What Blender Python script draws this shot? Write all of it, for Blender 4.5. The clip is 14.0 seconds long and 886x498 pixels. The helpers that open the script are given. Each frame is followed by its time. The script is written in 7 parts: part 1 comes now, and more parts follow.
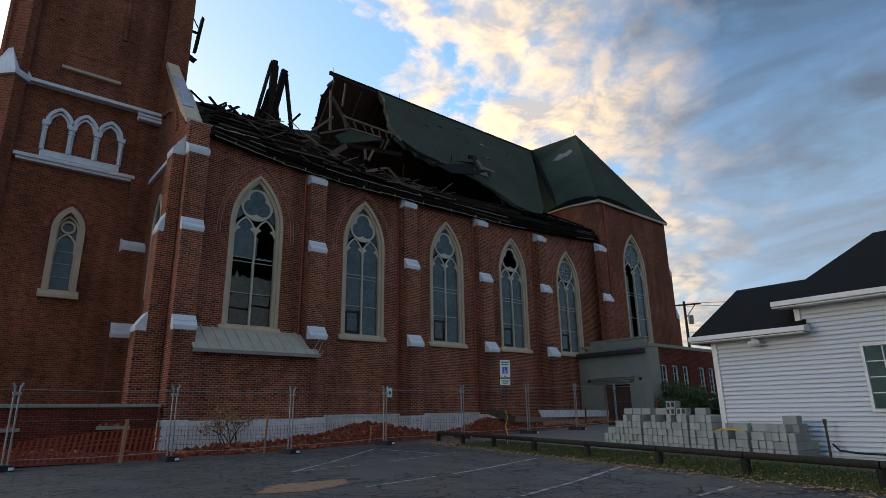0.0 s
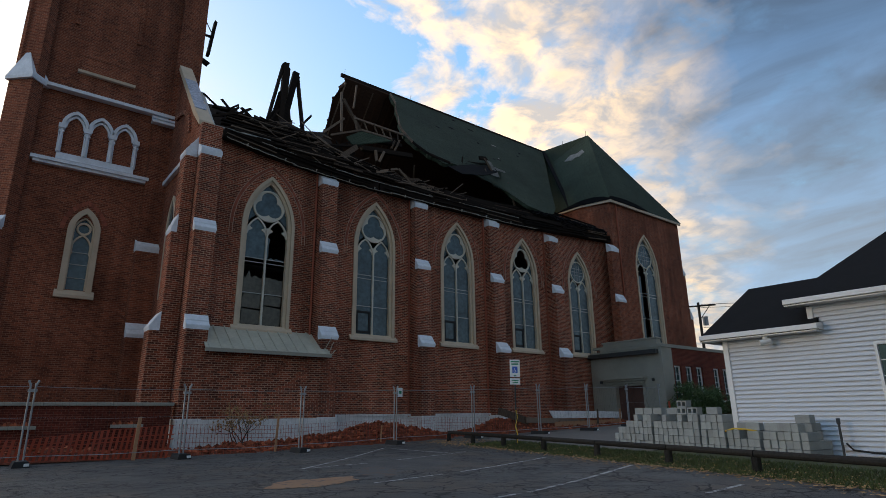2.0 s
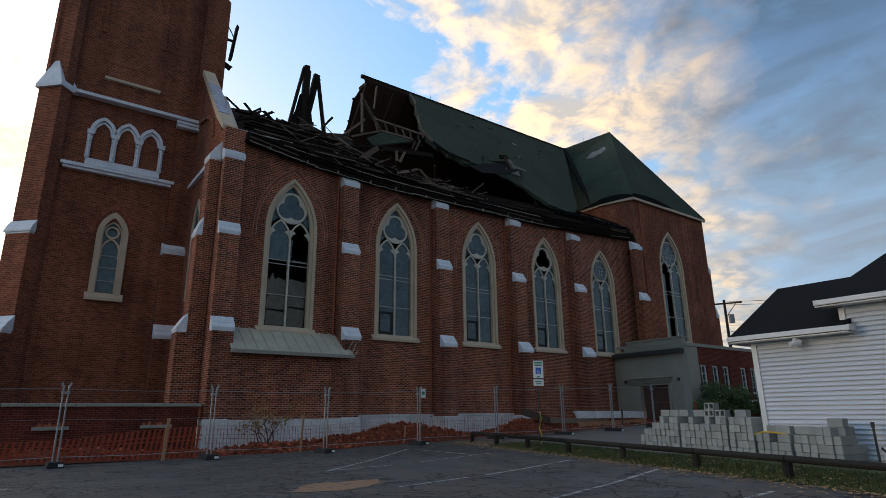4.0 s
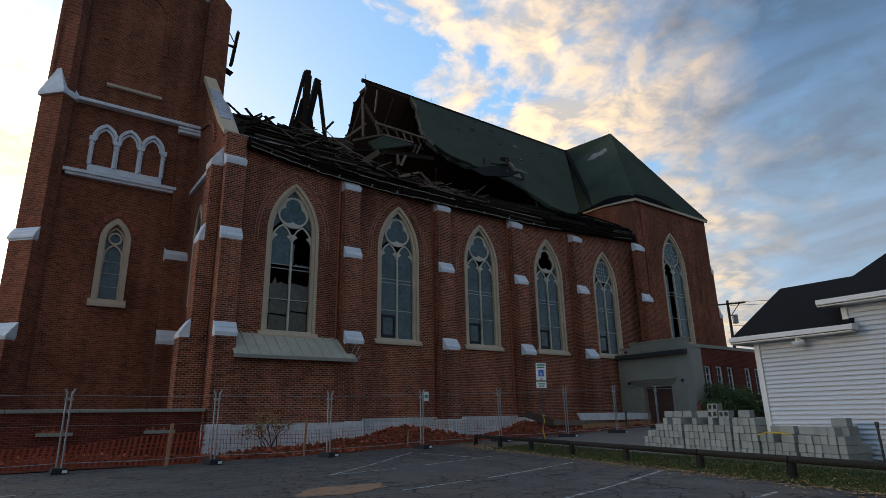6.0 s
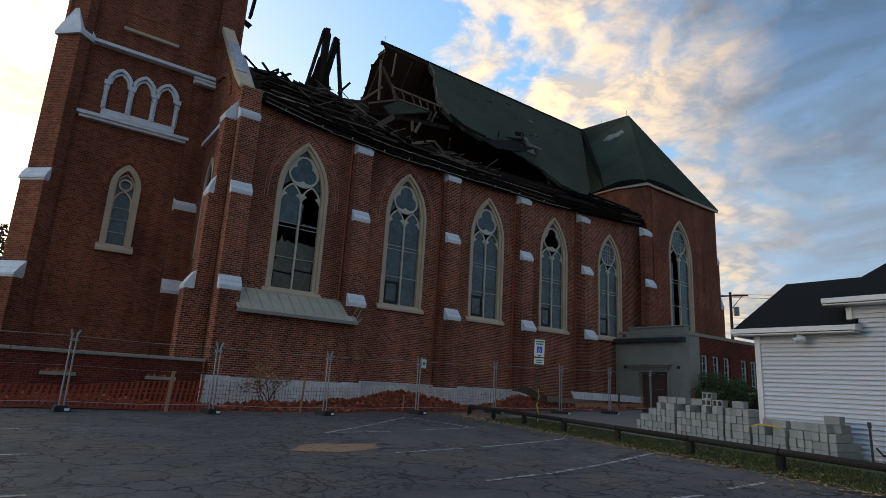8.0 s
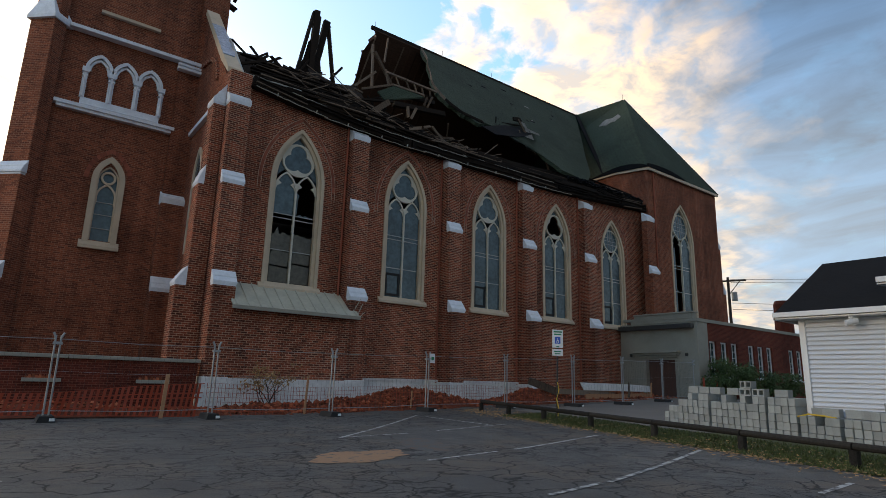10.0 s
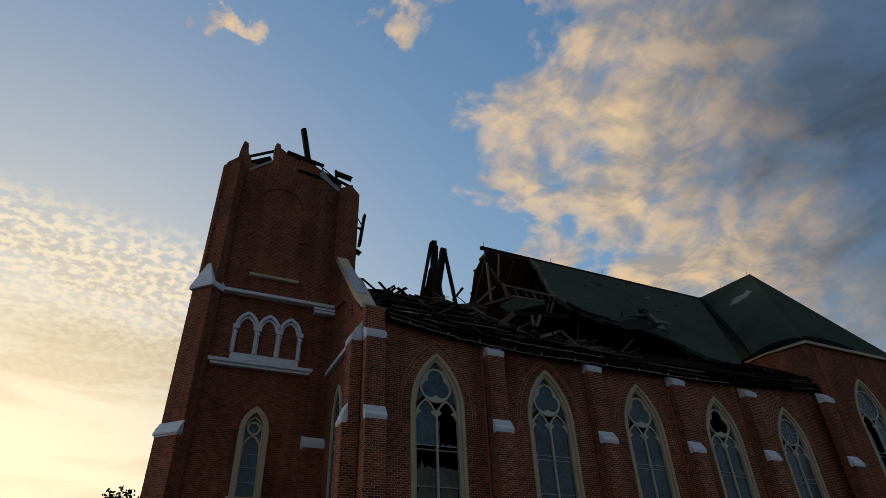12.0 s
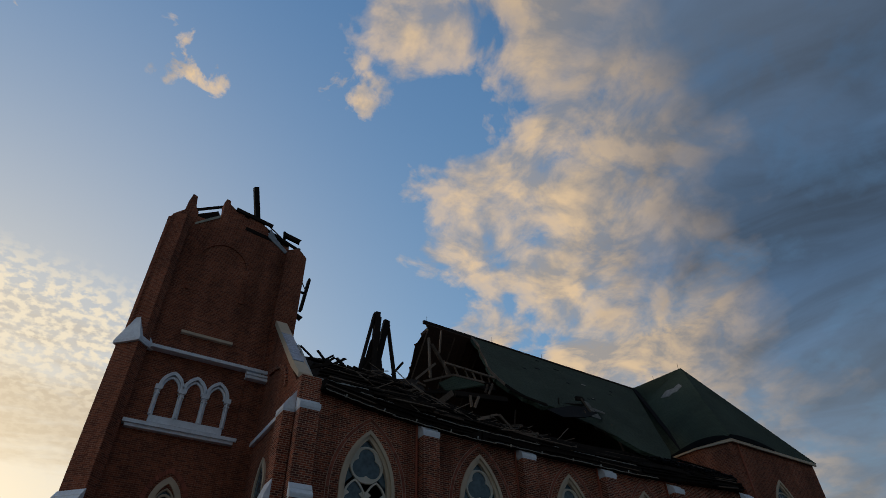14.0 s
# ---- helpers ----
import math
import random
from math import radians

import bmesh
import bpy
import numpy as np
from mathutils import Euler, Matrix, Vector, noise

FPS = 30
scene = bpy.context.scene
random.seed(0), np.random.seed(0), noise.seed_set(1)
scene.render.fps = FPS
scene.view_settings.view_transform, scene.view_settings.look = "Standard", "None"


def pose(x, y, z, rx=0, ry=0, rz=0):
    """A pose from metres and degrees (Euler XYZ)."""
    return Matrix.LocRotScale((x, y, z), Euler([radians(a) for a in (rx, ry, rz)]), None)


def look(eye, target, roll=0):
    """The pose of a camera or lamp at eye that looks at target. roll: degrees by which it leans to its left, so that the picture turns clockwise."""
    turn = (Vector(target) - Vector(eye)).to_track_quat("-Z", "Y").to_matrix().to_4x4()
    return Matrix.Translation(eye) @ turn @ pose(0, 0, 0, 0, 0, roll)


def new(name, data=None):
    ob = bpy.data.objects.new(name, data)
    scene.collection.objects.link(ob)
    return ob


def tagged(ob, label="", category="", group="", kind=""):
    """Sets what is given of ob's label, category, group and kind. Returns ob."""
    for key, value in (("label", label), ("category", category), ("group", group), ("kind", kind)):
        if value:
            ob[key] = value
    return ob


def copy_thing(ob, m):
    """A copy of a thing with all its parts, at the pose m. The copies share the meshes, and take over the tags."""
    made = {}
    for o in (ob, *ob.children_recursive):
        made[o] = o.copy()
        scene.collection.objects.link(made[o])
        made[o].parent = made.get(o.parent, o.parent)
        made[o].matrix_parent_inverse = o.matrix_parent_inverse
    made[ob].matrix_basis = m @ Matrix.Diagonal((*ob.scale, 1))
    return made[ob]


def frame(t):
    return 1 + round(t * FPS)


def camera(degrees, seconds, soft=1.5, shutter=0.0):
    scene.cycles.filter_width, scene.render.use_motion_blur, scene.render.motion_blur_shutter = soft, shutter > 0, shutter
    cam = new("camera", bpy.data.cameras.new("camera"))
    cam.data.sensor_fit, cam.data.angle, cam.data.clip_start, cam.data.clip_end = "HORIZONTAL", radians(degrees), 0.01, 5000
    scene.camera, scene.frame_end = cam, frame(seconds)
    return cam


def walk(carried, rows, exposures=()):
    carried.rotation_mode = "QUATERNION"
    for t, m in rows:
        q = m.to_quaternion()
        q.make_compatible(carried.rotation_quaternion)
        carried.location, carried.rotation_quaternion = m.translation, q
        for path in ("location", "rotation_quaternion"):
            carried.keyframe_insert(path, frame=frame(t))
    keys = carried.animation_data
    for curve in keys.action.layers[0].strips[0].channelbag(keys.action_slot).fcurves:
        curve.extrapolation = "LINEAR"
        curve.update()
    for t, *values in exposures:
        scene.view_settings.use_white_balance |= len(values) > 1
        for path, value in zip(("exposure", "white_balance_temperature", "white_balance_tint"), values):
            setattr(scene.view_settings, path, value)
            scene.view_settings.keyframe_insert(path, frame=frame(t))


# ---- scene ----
cam = camera(74.7, 14.0, soft=0.5)
PATH = [
    (0, (0.148, 0.862, 1.087), (1.384, 2.337, 1.629), -0.9),
    (0.5, (0.225, 0.862, 1.039), (1.451, 2.344, 1.587), -0.7),
    (1, (0.224, 0.864, 1.017), (1.442, 2.348, 1.577), -0.8),
    (1.5, (0.212, 0.833, 0.999), (1.431, 2.32, 1.549), -0.8),
    (2, (0.232, 0.804, 1.003), (1.433, 2.306, 1.553), -0.7),
    (2.5, (0.228, 0.787, 1.015), (1.386, 2.316, 1.583), -0.2),
    (3, (0.198, 0.808, 1.048), (1.342, 2.353, 1.597), -0.3),
    (5.3, (0.188, 0.811, 1.115), (1.339, 2.356, 1.655), -1.0),
    (5.5, (0.201, 0.794, 1.105), (1.346, 2.335, 1.666), -1.2),
    (6, (0.208, 0.787, 1.094), (1.345, 2.336, 1.648), -1.1),
    (6.5, (0.212, 0.78, 1.098), (1.355, 2.328, 1.645), -1.3),
    (7, (0.185, 0.803, 1.107), (1.345, 2.354, 1.607), 0.2),
    (7.5, (0.166, 0.824, 1.091), (1.274, 2.423, 1.555), 1.9),
    (8, (0.168, 0.831, 1.082), (1.306, 2.411, 1.538), 3.3),
    (8.2, (0.172, 0.868, 1.084), (1.331, 2.439, 1.517), 3.3),
    (10.3, (0.298, 2.328, 1.146), (1.466, 3.889, 1.589), 1.3),
    (10.5, (0.238, 2.5, 1.158), (1.36, 4.079, 1.657), 0.8),
    (11, (0.118, 2.841, 1.213), (1.099, 4.445, 1.894), -0.3),
    (11.5, (-0.047, 3.129, 1.38), (0.781, 4.711, 2.281), -1.3),
    (12, (-0.312, 3.335, 1.49), (0.424, 4.835, 2.588), -2.2),
    (12.5, (-0.488, 3.383, 1.558), (0.259, 4.796, 2.76), -2.1),
    (13, (-0.543, 3.368, 1.606), (0.268, 4.703, 2.854), -1.6),
    (13.5, (-0.559, 3.357, 1.631), (0.304, 4.646, 2.893), -1.3),
    (14, (-0.523, 3.338, 1.642), (0.32, 4.616, 2.93), -1.6),
]

# exposure falls as the lens turns up to the bright sky
EXPOSURES = [(0.0, -0.08, 6750, 9), (3.0, -0.08, 6850, 9), (5.3, -0.17, 6850, 9), (8.2, -0.13, 6850, 9), (10.2, 0.26, 7350, 10), (10.6, 0.28, 7350, 10), (11.0, 0.16, 7350, 10), (11.5, -0.45, 7250, 10), (12.0, -1.08, 7100, 9), (12.3, -1.13, 7050, 9), (14.0, -1.12, 6850, 9)]
walk(cam, [(t, look(eye, target, roll)) for t, eye, target, roll in PATH], EXPOSURES)

# ---- world: evening sky with broken cloud ----
SUN_AZ, SUN_EL = radians(-13), radians(7)      # azimuth from +y towards +x


def node(nt, kind, **kw):
    n = nt.nodes.new(kind)
    for k, v in kw.items():
        if k == "op":
            n.operation = v
        elif k == "blend":
            n.blend_type = v
        elif k == "dtype":
            n.data_type = v
    return n


def math_node(nt, op, a, b=None, clamp=False):
    n = nt.nodes.new("ShaderNodeMath")
    n.operation, n.use_clamp = op, clamp
    for i, v in enumerate((a, b)):
        if v is None:
            continue
        if isinstance(v, (int, float)):
            n.inputs[i].default_value = v
        else:
            nt.links.new(v, n.inputs[i])
    return n.outputs[0]


def mix_rgb(nt, fac, a, b, blend="MIX"):
    n = nt.nodes.new("ShaderNodeMix")
    n.data_type, n.blend_type = "RGBA", blend
    for i, v in ((0, fac), (6, a), (7, b)):
        if isinstance(v, (int, float)):
            n.inputs[i].default_value = v
        elif isinstance(v, tuple):
            n.inputs[i].default_value = (*v, 1.0)
        else:
            nt.links.new(v, n.inputs[i])
    return n.outputs[2]


def ramp(nt, fac, stops):
    n = nt.nodes.new("ShaderNodeValToRGB")
    els = n.color_ramp.elements
    while len(els) < len(stops):
        els.new(0.5)
    for e, (p, c) in zip(els, stops):
        e.position = p
        e.color = (c, c, c, 1) if isinstance(c, (int, float)) else (*c, 1)
    nt.links.new(fac, n.inputs[0])
    return n.outputs[0]


def fbm(nt, vec, scale, detail=6.0, rough=0.55, distort=0.0):
    n = nt.nodes.new("ShaderNodeTexNoise")
    n.inputs["Scale"].default_value, n.inputs["Detail"].default_value = scale, detail
    n.inputs["Roughness"].default_value, n.inputs["Distortion"].default_value = rough, distort
    nt.links.new(vec, n.inputs["Vector"])
    return n.outputs["Fac"]


def dot_dir(nt, vec, d):
    n = nt.nodes.new("ShaderNodeVectorMath")
    n.operation = "DOT_PRODUCT"
    nt.links.new(vec, n.inputs[0])
    n.inputs[1].default_value = d
    return n.outputs["Value"]


def direction(az, el):
    az, el = radians(az), radians(el)
    return (math.sin(az) * math.cos(el), math.cos(az) * math.cos(el), math.sin(el))


world = bpy.data.worlds.new("evening_sky")
scene.world = world
world.use_nodes = True
wt = world.node_tree
wt.nodes.clear()
sky = wt.nodes.new("ShaderNodeTexSky")
sky.sky_type, sky.sun_disc = "NISHITA", False
sky.sun_elevation, sky.sun_rotation = SUN_EL, SUN_AZ
sky.altitude, sky.air_density, sky.dust_density, sky.ozone_density = 100, 1.0, 1.5, 2.0
coord = wt.nodes.new("ShaderNodeTexCoord").outputs["Generated"]
sep = wt.nodes.new("ShaderNodeSeparateXYZ")
wt.links.new(coord, sep.inputs[0])
up = math_node(wt, "MAXIMUM", sep.outputs["Z"], 0.0)
lift = math_node(wt, "ADD", up, 0.22)
flat = wt.nodes.new("ShaderNodeCombineXYZ")     # the cloud deck seen in perspective
wt.links.new(math_node(wt, "DIVIDE", sep.outputs["X"], lift), flat.inputs[0])
wt.links.new(math_node(wt, "DIVIDE", sep.outputs["Y"], lift), flat.inputs[1])
deck = flat.outputs[0]
glow = dot_dir(wt, coord, direction(-13, 7))
glow_wide = math_node(wt, "POWER", math_node(wt, "MAXIMUM", glow, 0.0), 6.0)
glow_near = math_node(wt, "POWER", math_node(wt, "MAXIMUM", glow, 0.0), 40.0)
# clear blue, paler low down and towards the sun
blue = ramp(wt, up, [(0.0, (0.56, 0.62, 0.66)), (0.18, (0.36, 0.54, 0.72)), (0.45, (0.18, 0.41, 0.74)), (0.9, (0.095, 0.27, 0.60))])
clear = mix_rgb(wt, 0.86, sky.outputs[0], blue)
clear = mix_rgb(wt, math_node(wt, "MULTIPLY", glow_wide, 0.85, True), clear, (1.08, 0.95, 0.74))
# the cloud bank: denser to the east of a slanting front
front = dot_dir(wt, coord, (0.685, -0.691, 0.229))
far_side = dot_dir(wt, coord, (0.636, -0.706, -0.312))
body = fbm(wt, deck, 3.0, 5.0, 0.55, 0.5)
puff = fbm(wt, deck, 7.5, 9.0, 0.58, 0.35)
toward = wt.nodes.new("ShaderNodeVectorMath")
toward.operation = "ADD"
toward.inputs[1].default_value = (-0.010, 0.038, 0.0)
wt.links.new(deck, toward.inputs[0])
puff_sunward = fbm(wt, toward.outputs[0], 7.5, 9.0, 0.58, 0.35)
dens = math_node(wt, "ADD", math_node(wt, "MULTIPLY", body, 0.55), math_node(wt, "MULTIPLY", puff, 0.50))
cover = ramp(wt, math_node(wt, "ADD", math_node(wt, "MULTIPLY", front, 0.5), 0.5), [(0.43, 0.0), (0.485, 0.18), (0.53, 0.27), (0.60, 0.30), (0.675, 0.38), (0.78, 0.36), (0.9, 0.30)])
# two stray clouds ahead of the bank
tufts = ramp(wt, fbm(wt, deck, 15.0, 8.0, 0.6, 0.4), [(0.36, 0.0), (0.72, 1.0)])
for az, el, near, gain in ((-3.6, 52.8, 0.9974, 0.50), (18.0, 53.6, 0.9980, 0.26), (-24.0, 50.0, 0.996, 0.55)):
    stray = ramp(wt, dot_dir(wt, coord, direction(az, el)), [(near, 0.0), (1.0, gain)])
    cover = math_node(wt, "ADD", cover, math_node(wt, "MULTIPLY", stray, tufts))
bank = ramp(wt, math_node(wt, "ADD", dens, cover), [(0.715, 0.0), (0.78, 0.62), (0.88, 1.0)])
# lit cream to the west, grey-blue where the bank is thick and far from the sun
away = ramp(wt, math_node(wt, "ADD", front, math_node(wt, "MULTIPLY", math_node(wt, "SUBTRACT", fbm(wt, deck, 2.6, 6.0, 0.55), 0.5), 0.45)),
            [(0.22, 0.0), (0.45, 1.0)])
relief = math_node(wt, "ADD", math_node(wt, "MULTIPLY", math_node(wt, "SUBTRACT", puff, puff_sunward), 2.6), 0.5)
tone = math_node(wt, "ADD", math_node(wt, "MULTIPLY", relief, 0.75), math_node(wt, "MULTIPLY", math_node(wt, "SUBTRACT", 1.0, body), 0.28))
lit = mix_rgb(wt, ramp(wt, tone, [(0.30, 0.0), (0.72, 1.0)]), (0.58, 0.53, 0.50), (1.24, 0.92, 0.59))
streaks = wt.nodes.new("ShaderNodeMapping")
streaks.inputs["Rotation"].default_value = (0, 0, radians(28))
streaks.inputs["Scale"].default_value = (1.6, 0.9, 1.0)
wt.links.new(deck, streaks.inputs["Vector"])
depth = ramp(wt, fbm(wt, streaks.outputs[0], 2.4, 8.0, 0.56, 0.9), [(0.34, 0.0), (0.64, 1.0)])
shade = mix_rgb(wt, ramp(wt, up, [(0.24, 0.0), (0.50, 1.0)]), mix_rgb(wt, depth, (0.42, 0.62, 0.90), (0.36, 0.44, 0.56)), mix_rgb(wt, depth, (0.20, 0.36, 0.64), (0.11, 0.165, 0.26)))
shade = mix_rgb(wt, ramp(wt, up, [(0.62, 0.0), (0.78, 0.45)]), shade, (0.34, 0.45, 0.64))
cloud = mix_rgb(wt, away, lit, shade)
full = mix_rgb(wt, math_node(wt, "MULTIPLY", bank, 0.92), clear, cloud)
# long low cloud across the sunset
low = wt.nodes.new("ShaderNodeMapping")
low.inputs["Scale"].default_value = (2.2, 2.2, 11.0)
wt.links.new(coord, low.inputs["Vector"])
bars = ramp(wt, fbm(wt, low.outputs[0], 1.6, 7.0, 0.6, 0.3), [(0.46, 0.0), (0.60, 1.0)])
bars = math_node(wt, "MULTIPLY", bars, ramp(wt, glow, [(0.72, 0.0), (0.90, 0.75)]))
bars = math_node(wt, "MULTIPLY", bars, ramp(wt, up, [(0.0, 1.0), (0.42, 0.9), (0.52, 0.0)]))
full = mix_rgb(wt, bars, full, (0.80, 0.63, 0.43))
# small high cloud near the sun
mack = ramp(wt, fbm(wt, deck, 46.0, 4.0, 0.5), [(0.44, 0.0), (0.58, 1.0)])
veil = math_node(wt, "MULTIPLY", mack, math_node(wt, "MULTIPLY", ramp(wt, glow, [(0.84, 0.0), (0.91, 1.0)]), 0.85))
veil = math_node(wt, "MULTIPLY", veil, ramp(wt, up, [(0.36, 0.25), (0.44, 1.0), (0.50, 1.0), (0.55, 0.0)]))
full = mix_rgb(wt, veil, full, (1.35, 1.20, 0.95))
full = mix_rgb(wt, math_node(wt, "MULTIPLY", glow_near, 0.75, True), full, (1.9, 1.6, 1.12))
out_w, bg_w = wt.nodes.new("ShaderNodeOutputWorld"), wt.nodes.new("ShaderNodeBackground")
# the sky is dimmer away from the sunset
fade = ramp(wt, math_node(wt, "ADD", math_node(wt, "MULTIPLY", glow, 0.5), 0.5), [(0.0, 0.46), (0.40, 0.59), (0.55, 0.66), (0.63, 0.80), (0.72, 1.0), (1.0, 1.12)])
full = mix_rgb(wt, 1.0, full, fade, "MULTIPLY")
wt.links.new(full, bg_w.inputs[0])
bg_w.inputs[1].default_value = 1.3
wt.links.new(bg_w.outputs[0], out_w.inputs[0])

sun_data = bpy.data.lights.new("sun", "SUN")
sun_data.energy, sun_data.angle, sun_data.color = 0.48, radians(12), (1.0, 0.72, 0.45)
sun_ob = new("sun", sun_data)
sd = Vector(direction(-68, 12))
sun_ob.matrix_world = look((sd * 300)[:], (0, 0, 0))


# ---- materials ----
def base_mat(name):
    m = bpy.data.materials.new(name)
    m.use_nodes = True
    nt = m.node_tree
    nt.nodes.clear()
    b, o = nt.nodes.new("ShaderNodeBsdfPrincipled"), nt.nodes.new("ShaderNodeOutputMaterial")
    nt.links.new(b.outputs[0], o.inputs[0])
    return m, nt, b


def obj_coord(nt):
    return nt.nodes.new("ShaderNodeTexCoord").outputs["Object"]


def bump(nt, b, height, strength=0.3, dist=0.01):
    n = nt.nodes.new("ShaderNodeBump")
    n.inputs["Strength"].default_value, n.inputs["Distance"].default_value = strength, dist
    nt.links.new(height, n.inputs["Height"])
    nt.links.new(n.outputs[0], b.inputs["Normal"])


def plain(name, col, rough=0.7, vary=0.25, grain=30.0, stain=1.2, metal=0.0, relief=0.2, rand=0.0, dist=0.01):
    """Surface of one colour, with fine grain and broad stains."""
    m, nt, b = base_mat(name)
    v = obj_coord(nt)
    g, s = fbm(nt, v, grain, 4.0), fbm(nt, v, stain, 5.0, 0.6)
    k = math_node(nt, "ADD", math_node(nt, "MULTIPLY", g, vary), math_node(nt, "MULTIPLY", s, vary * 1.6))
    k = math_node(nt, "ADD", k, 1.0 - vary * 1.3)
    if rand:
        info = nt.nodes.new("ShaderNodeObjectInfo").outputs["Random"]
        isl = nt.nodes.new("ShaderNodeNewGeometry").outputs["Random Per Island"]
        r = math_node(nt, "FRACT", math_node(nt, "ADD", info, isl))
        k = math_node(nt, "MULTIPLY", k, math_node(nt, "ADD", math_node(nt, "MULTIPLY", r, rand), 1.0 - rand / 2))
    c = nt.nodes.new("ShaderNodeVectorMath")
    c.operation = "SCALE"
    c.inputs[0].default_value = col
    nt.links.new(k, c.inputs["Scale"])
    nt.links.new(c.outputs[0], b.inputs["Base Color"])
    b.inputs["Roughness"].default_value, b.inputs["Metallic"].default_value = rough, metal
    if rough > 0.9:
        b.inputs["Specular IOR Level"].default_value = 0.15
    if relief:
        bump(nt, b, g, relief, dist)
    return m


def brick_mat(name, c1, c2, mortar, soot=0.5, row=0.068, width=0.195, joint=0.007):
    """Brickwork in running bond on upright faces, with broad staining."""
    m, nt, b = base_mat(name)
    v = obj_coord(nt)
    s = nt.nodes.new("ShaderNodeSeparateXYZ")
    nt.links.new(v, s.inputs[0])
    cmb = nt.nodes.new("ShaderNodeCombineXYZ")
    nt.links.new(math_node(nt, "ADD", s.outputs["X"], s.outputs["Y"]), cmb.inputs[0])
    nt.links.new(s.outputs["Z"], cmb.inputs[1])
    br = nt.nodes.new("ShaderNodeTexBrick")
    nt.links.new(cmb.outputs[0], br.inputs["Vector"])
    for k, val in (("Scale", 1.0), ("Mortar Size", joint), ("Mortar Smooth", 0.2), ("Bias", 0.0), ("Brick Width", width), ("Row Height", row)):
        br.inputs[k].default_value = val
    br.inputs["Color1"].default_value, br.inputs["Color2"].default_value, br.inputs["Mortar"].default_value = (*c1, 1), (*c2, 1), (*mortar, 1)
    broad = fbm(nt, v, 0.35, 6.0, 0.6)
    tall = nt.nodes.new("ShaderNodeMapping")
    tall.inputs["Scale"].default_value = (1.6, 1.6, 0.12)
    nt.links.new(v, tall.inputs["Vector"])
    streak = fbm(nt, tall.outputs[0], 1.0, 5.0, 0.6)
    k = math_node(nt, "ADD", math_node(nt, "MULTIPLY", broad, 0.7), math_node(nt, "MULTIPLY", streak, 0.5))
    dirt = ramp(nt, k, [(0.42, 1.0 - soot), (0.78, 1.12)])
    col = mix_rgb(nt, 1.0, br.outputs["Color"], dirt, "MULTIPLY")
    speck = fbm(nt, v, 22.0, 3.0)
    col = mix_rgb(nt, 1.0, col, ramp(nt, speck, [(0.3, 0.75), (0.7, 1.2)]), "MULTIPLY")
    nt.links.new(col, b.inputs["Base Color"])
    b.inputs["Roughness"].default_value = 0.9
    b.inputs["Specular IOR Level"].default_value = 0.2
    h = math_node(nt, "SUBTRACT", math_node(nt, "MULTIPLY", speck, 0.35), br.outputs["Fac"])
    bump(nt, b, h, 0.6, 0.012)
    return m


def wood_mat(name, dark, light, rough=0.8):
    m, nt, b = base_mat(name)
    v = obj_coord(nt)
    mp = nt.nodes.new("ShaderNodeMapping")
    mp.inputs["Scale"].default_value = (1.0, 14.0, 14.0)
    nt.links.new(v, mp.inputs["Vector"])
    g = fbm(nt, mp.outputs[0], 2.0, 5.0, 0.6)
    r = nt.nodes.new("ShaderNodeObjectInfo").outputs["Random"]
    t = math_node(nt, "ADD", math_node(nt, "MULTIPLY", g, 0.8), math_node(nt, "MULTIPLY", r, 0.5))
    nt.links.new(ramp(nt, t, [(0.3, dark), (0.95, light)]), b.inputs["Base Color"])
    b.inputs["Roughness"].default_value = rough
    b.inputs["Specular IOR Level"].default_value = 0.15
    bump(nt, b, g, 0.4, 0.01)
    return m


BRICK = brick_mat("red_brick", (0.42, 0.098, 0.047), (0.115, 0.032, 0.021), (0.62, 0.37, 0.26), 0.58, row=0.075, width=0.215, joint=0.0098)
BRICK_TOWER = brick_mat("tower_brick", (0.39, 0.115, 0.058), (0.18, 0.055, 0.033), (0.44, 0.22, 0.145), 0.55, row=0.073, width=0.21, joint=0.008)
BRICK_PLAIN = brick_mat("annex_brick", (0.20, 0.040, 0.024), (0.11, 0.026, 0.017), (0.27, 0.10, 0.065), 0.45)
VOUSSOIR = plain("arch_brick", (0.30, 0.086, 0.050), 0.85, 0.4, 25, 2, relief=0.4, rand=0.6)
MORTAR = plain("pale_mortar", (0.46, 0.30, 0.23), 0.9, 0.4, 20, 2.0)
STONE = plain("sandstone", (0.60, 0.48, 0.35), 0.8, 0.3, 40, 1.5)
TRACERY = plain("pale_tracery_stone", (0.60, 0.56, 0.47), 0.75, 0.25, 40, 1.5)
STONE_GREY = plain("cast_stone", (0.32, 0.30, 0.25), 0.85, 0.35, 25, 0.9)
WHITE_CAP = plain("painted_cap", (0.78, 0.81, 0.86), 0.5, 0.30, 14, 2.5)
WHITE_PAINT = plain("white_paint", (0.70, 0.70, 0.70), 0.5, 0.15, 20, 1.0)
WHITE_BASE = plain("whitewashed_masonry", (0.70, 0.69, 0.68), 0.85, 0.5, 9, 1.6, relief=0.5)
SIDING = plain("white_siding", (0.60, 0.62, 0.66), 0.45, 0.10, 40, 0.6, relief=0.05)
LEAD = plain("lead_strip", (0.40, 0.40, 0.38), 0.6, 0.2)
COPPER_ROOF = plain("pale_metal_roofing", (0.50, 0.48, 0.39), 0.55, 0.35, 12, 1.8)
DARK_METAL = plain("dark_metal", (0.06, 0.06, 0.06), 0.5, 0.3, metal=0.4)
DULL_METAL = plain("dull_metal", (0.36, 0.33, 0.28), 0.7, 0.6, 20, 2.0)
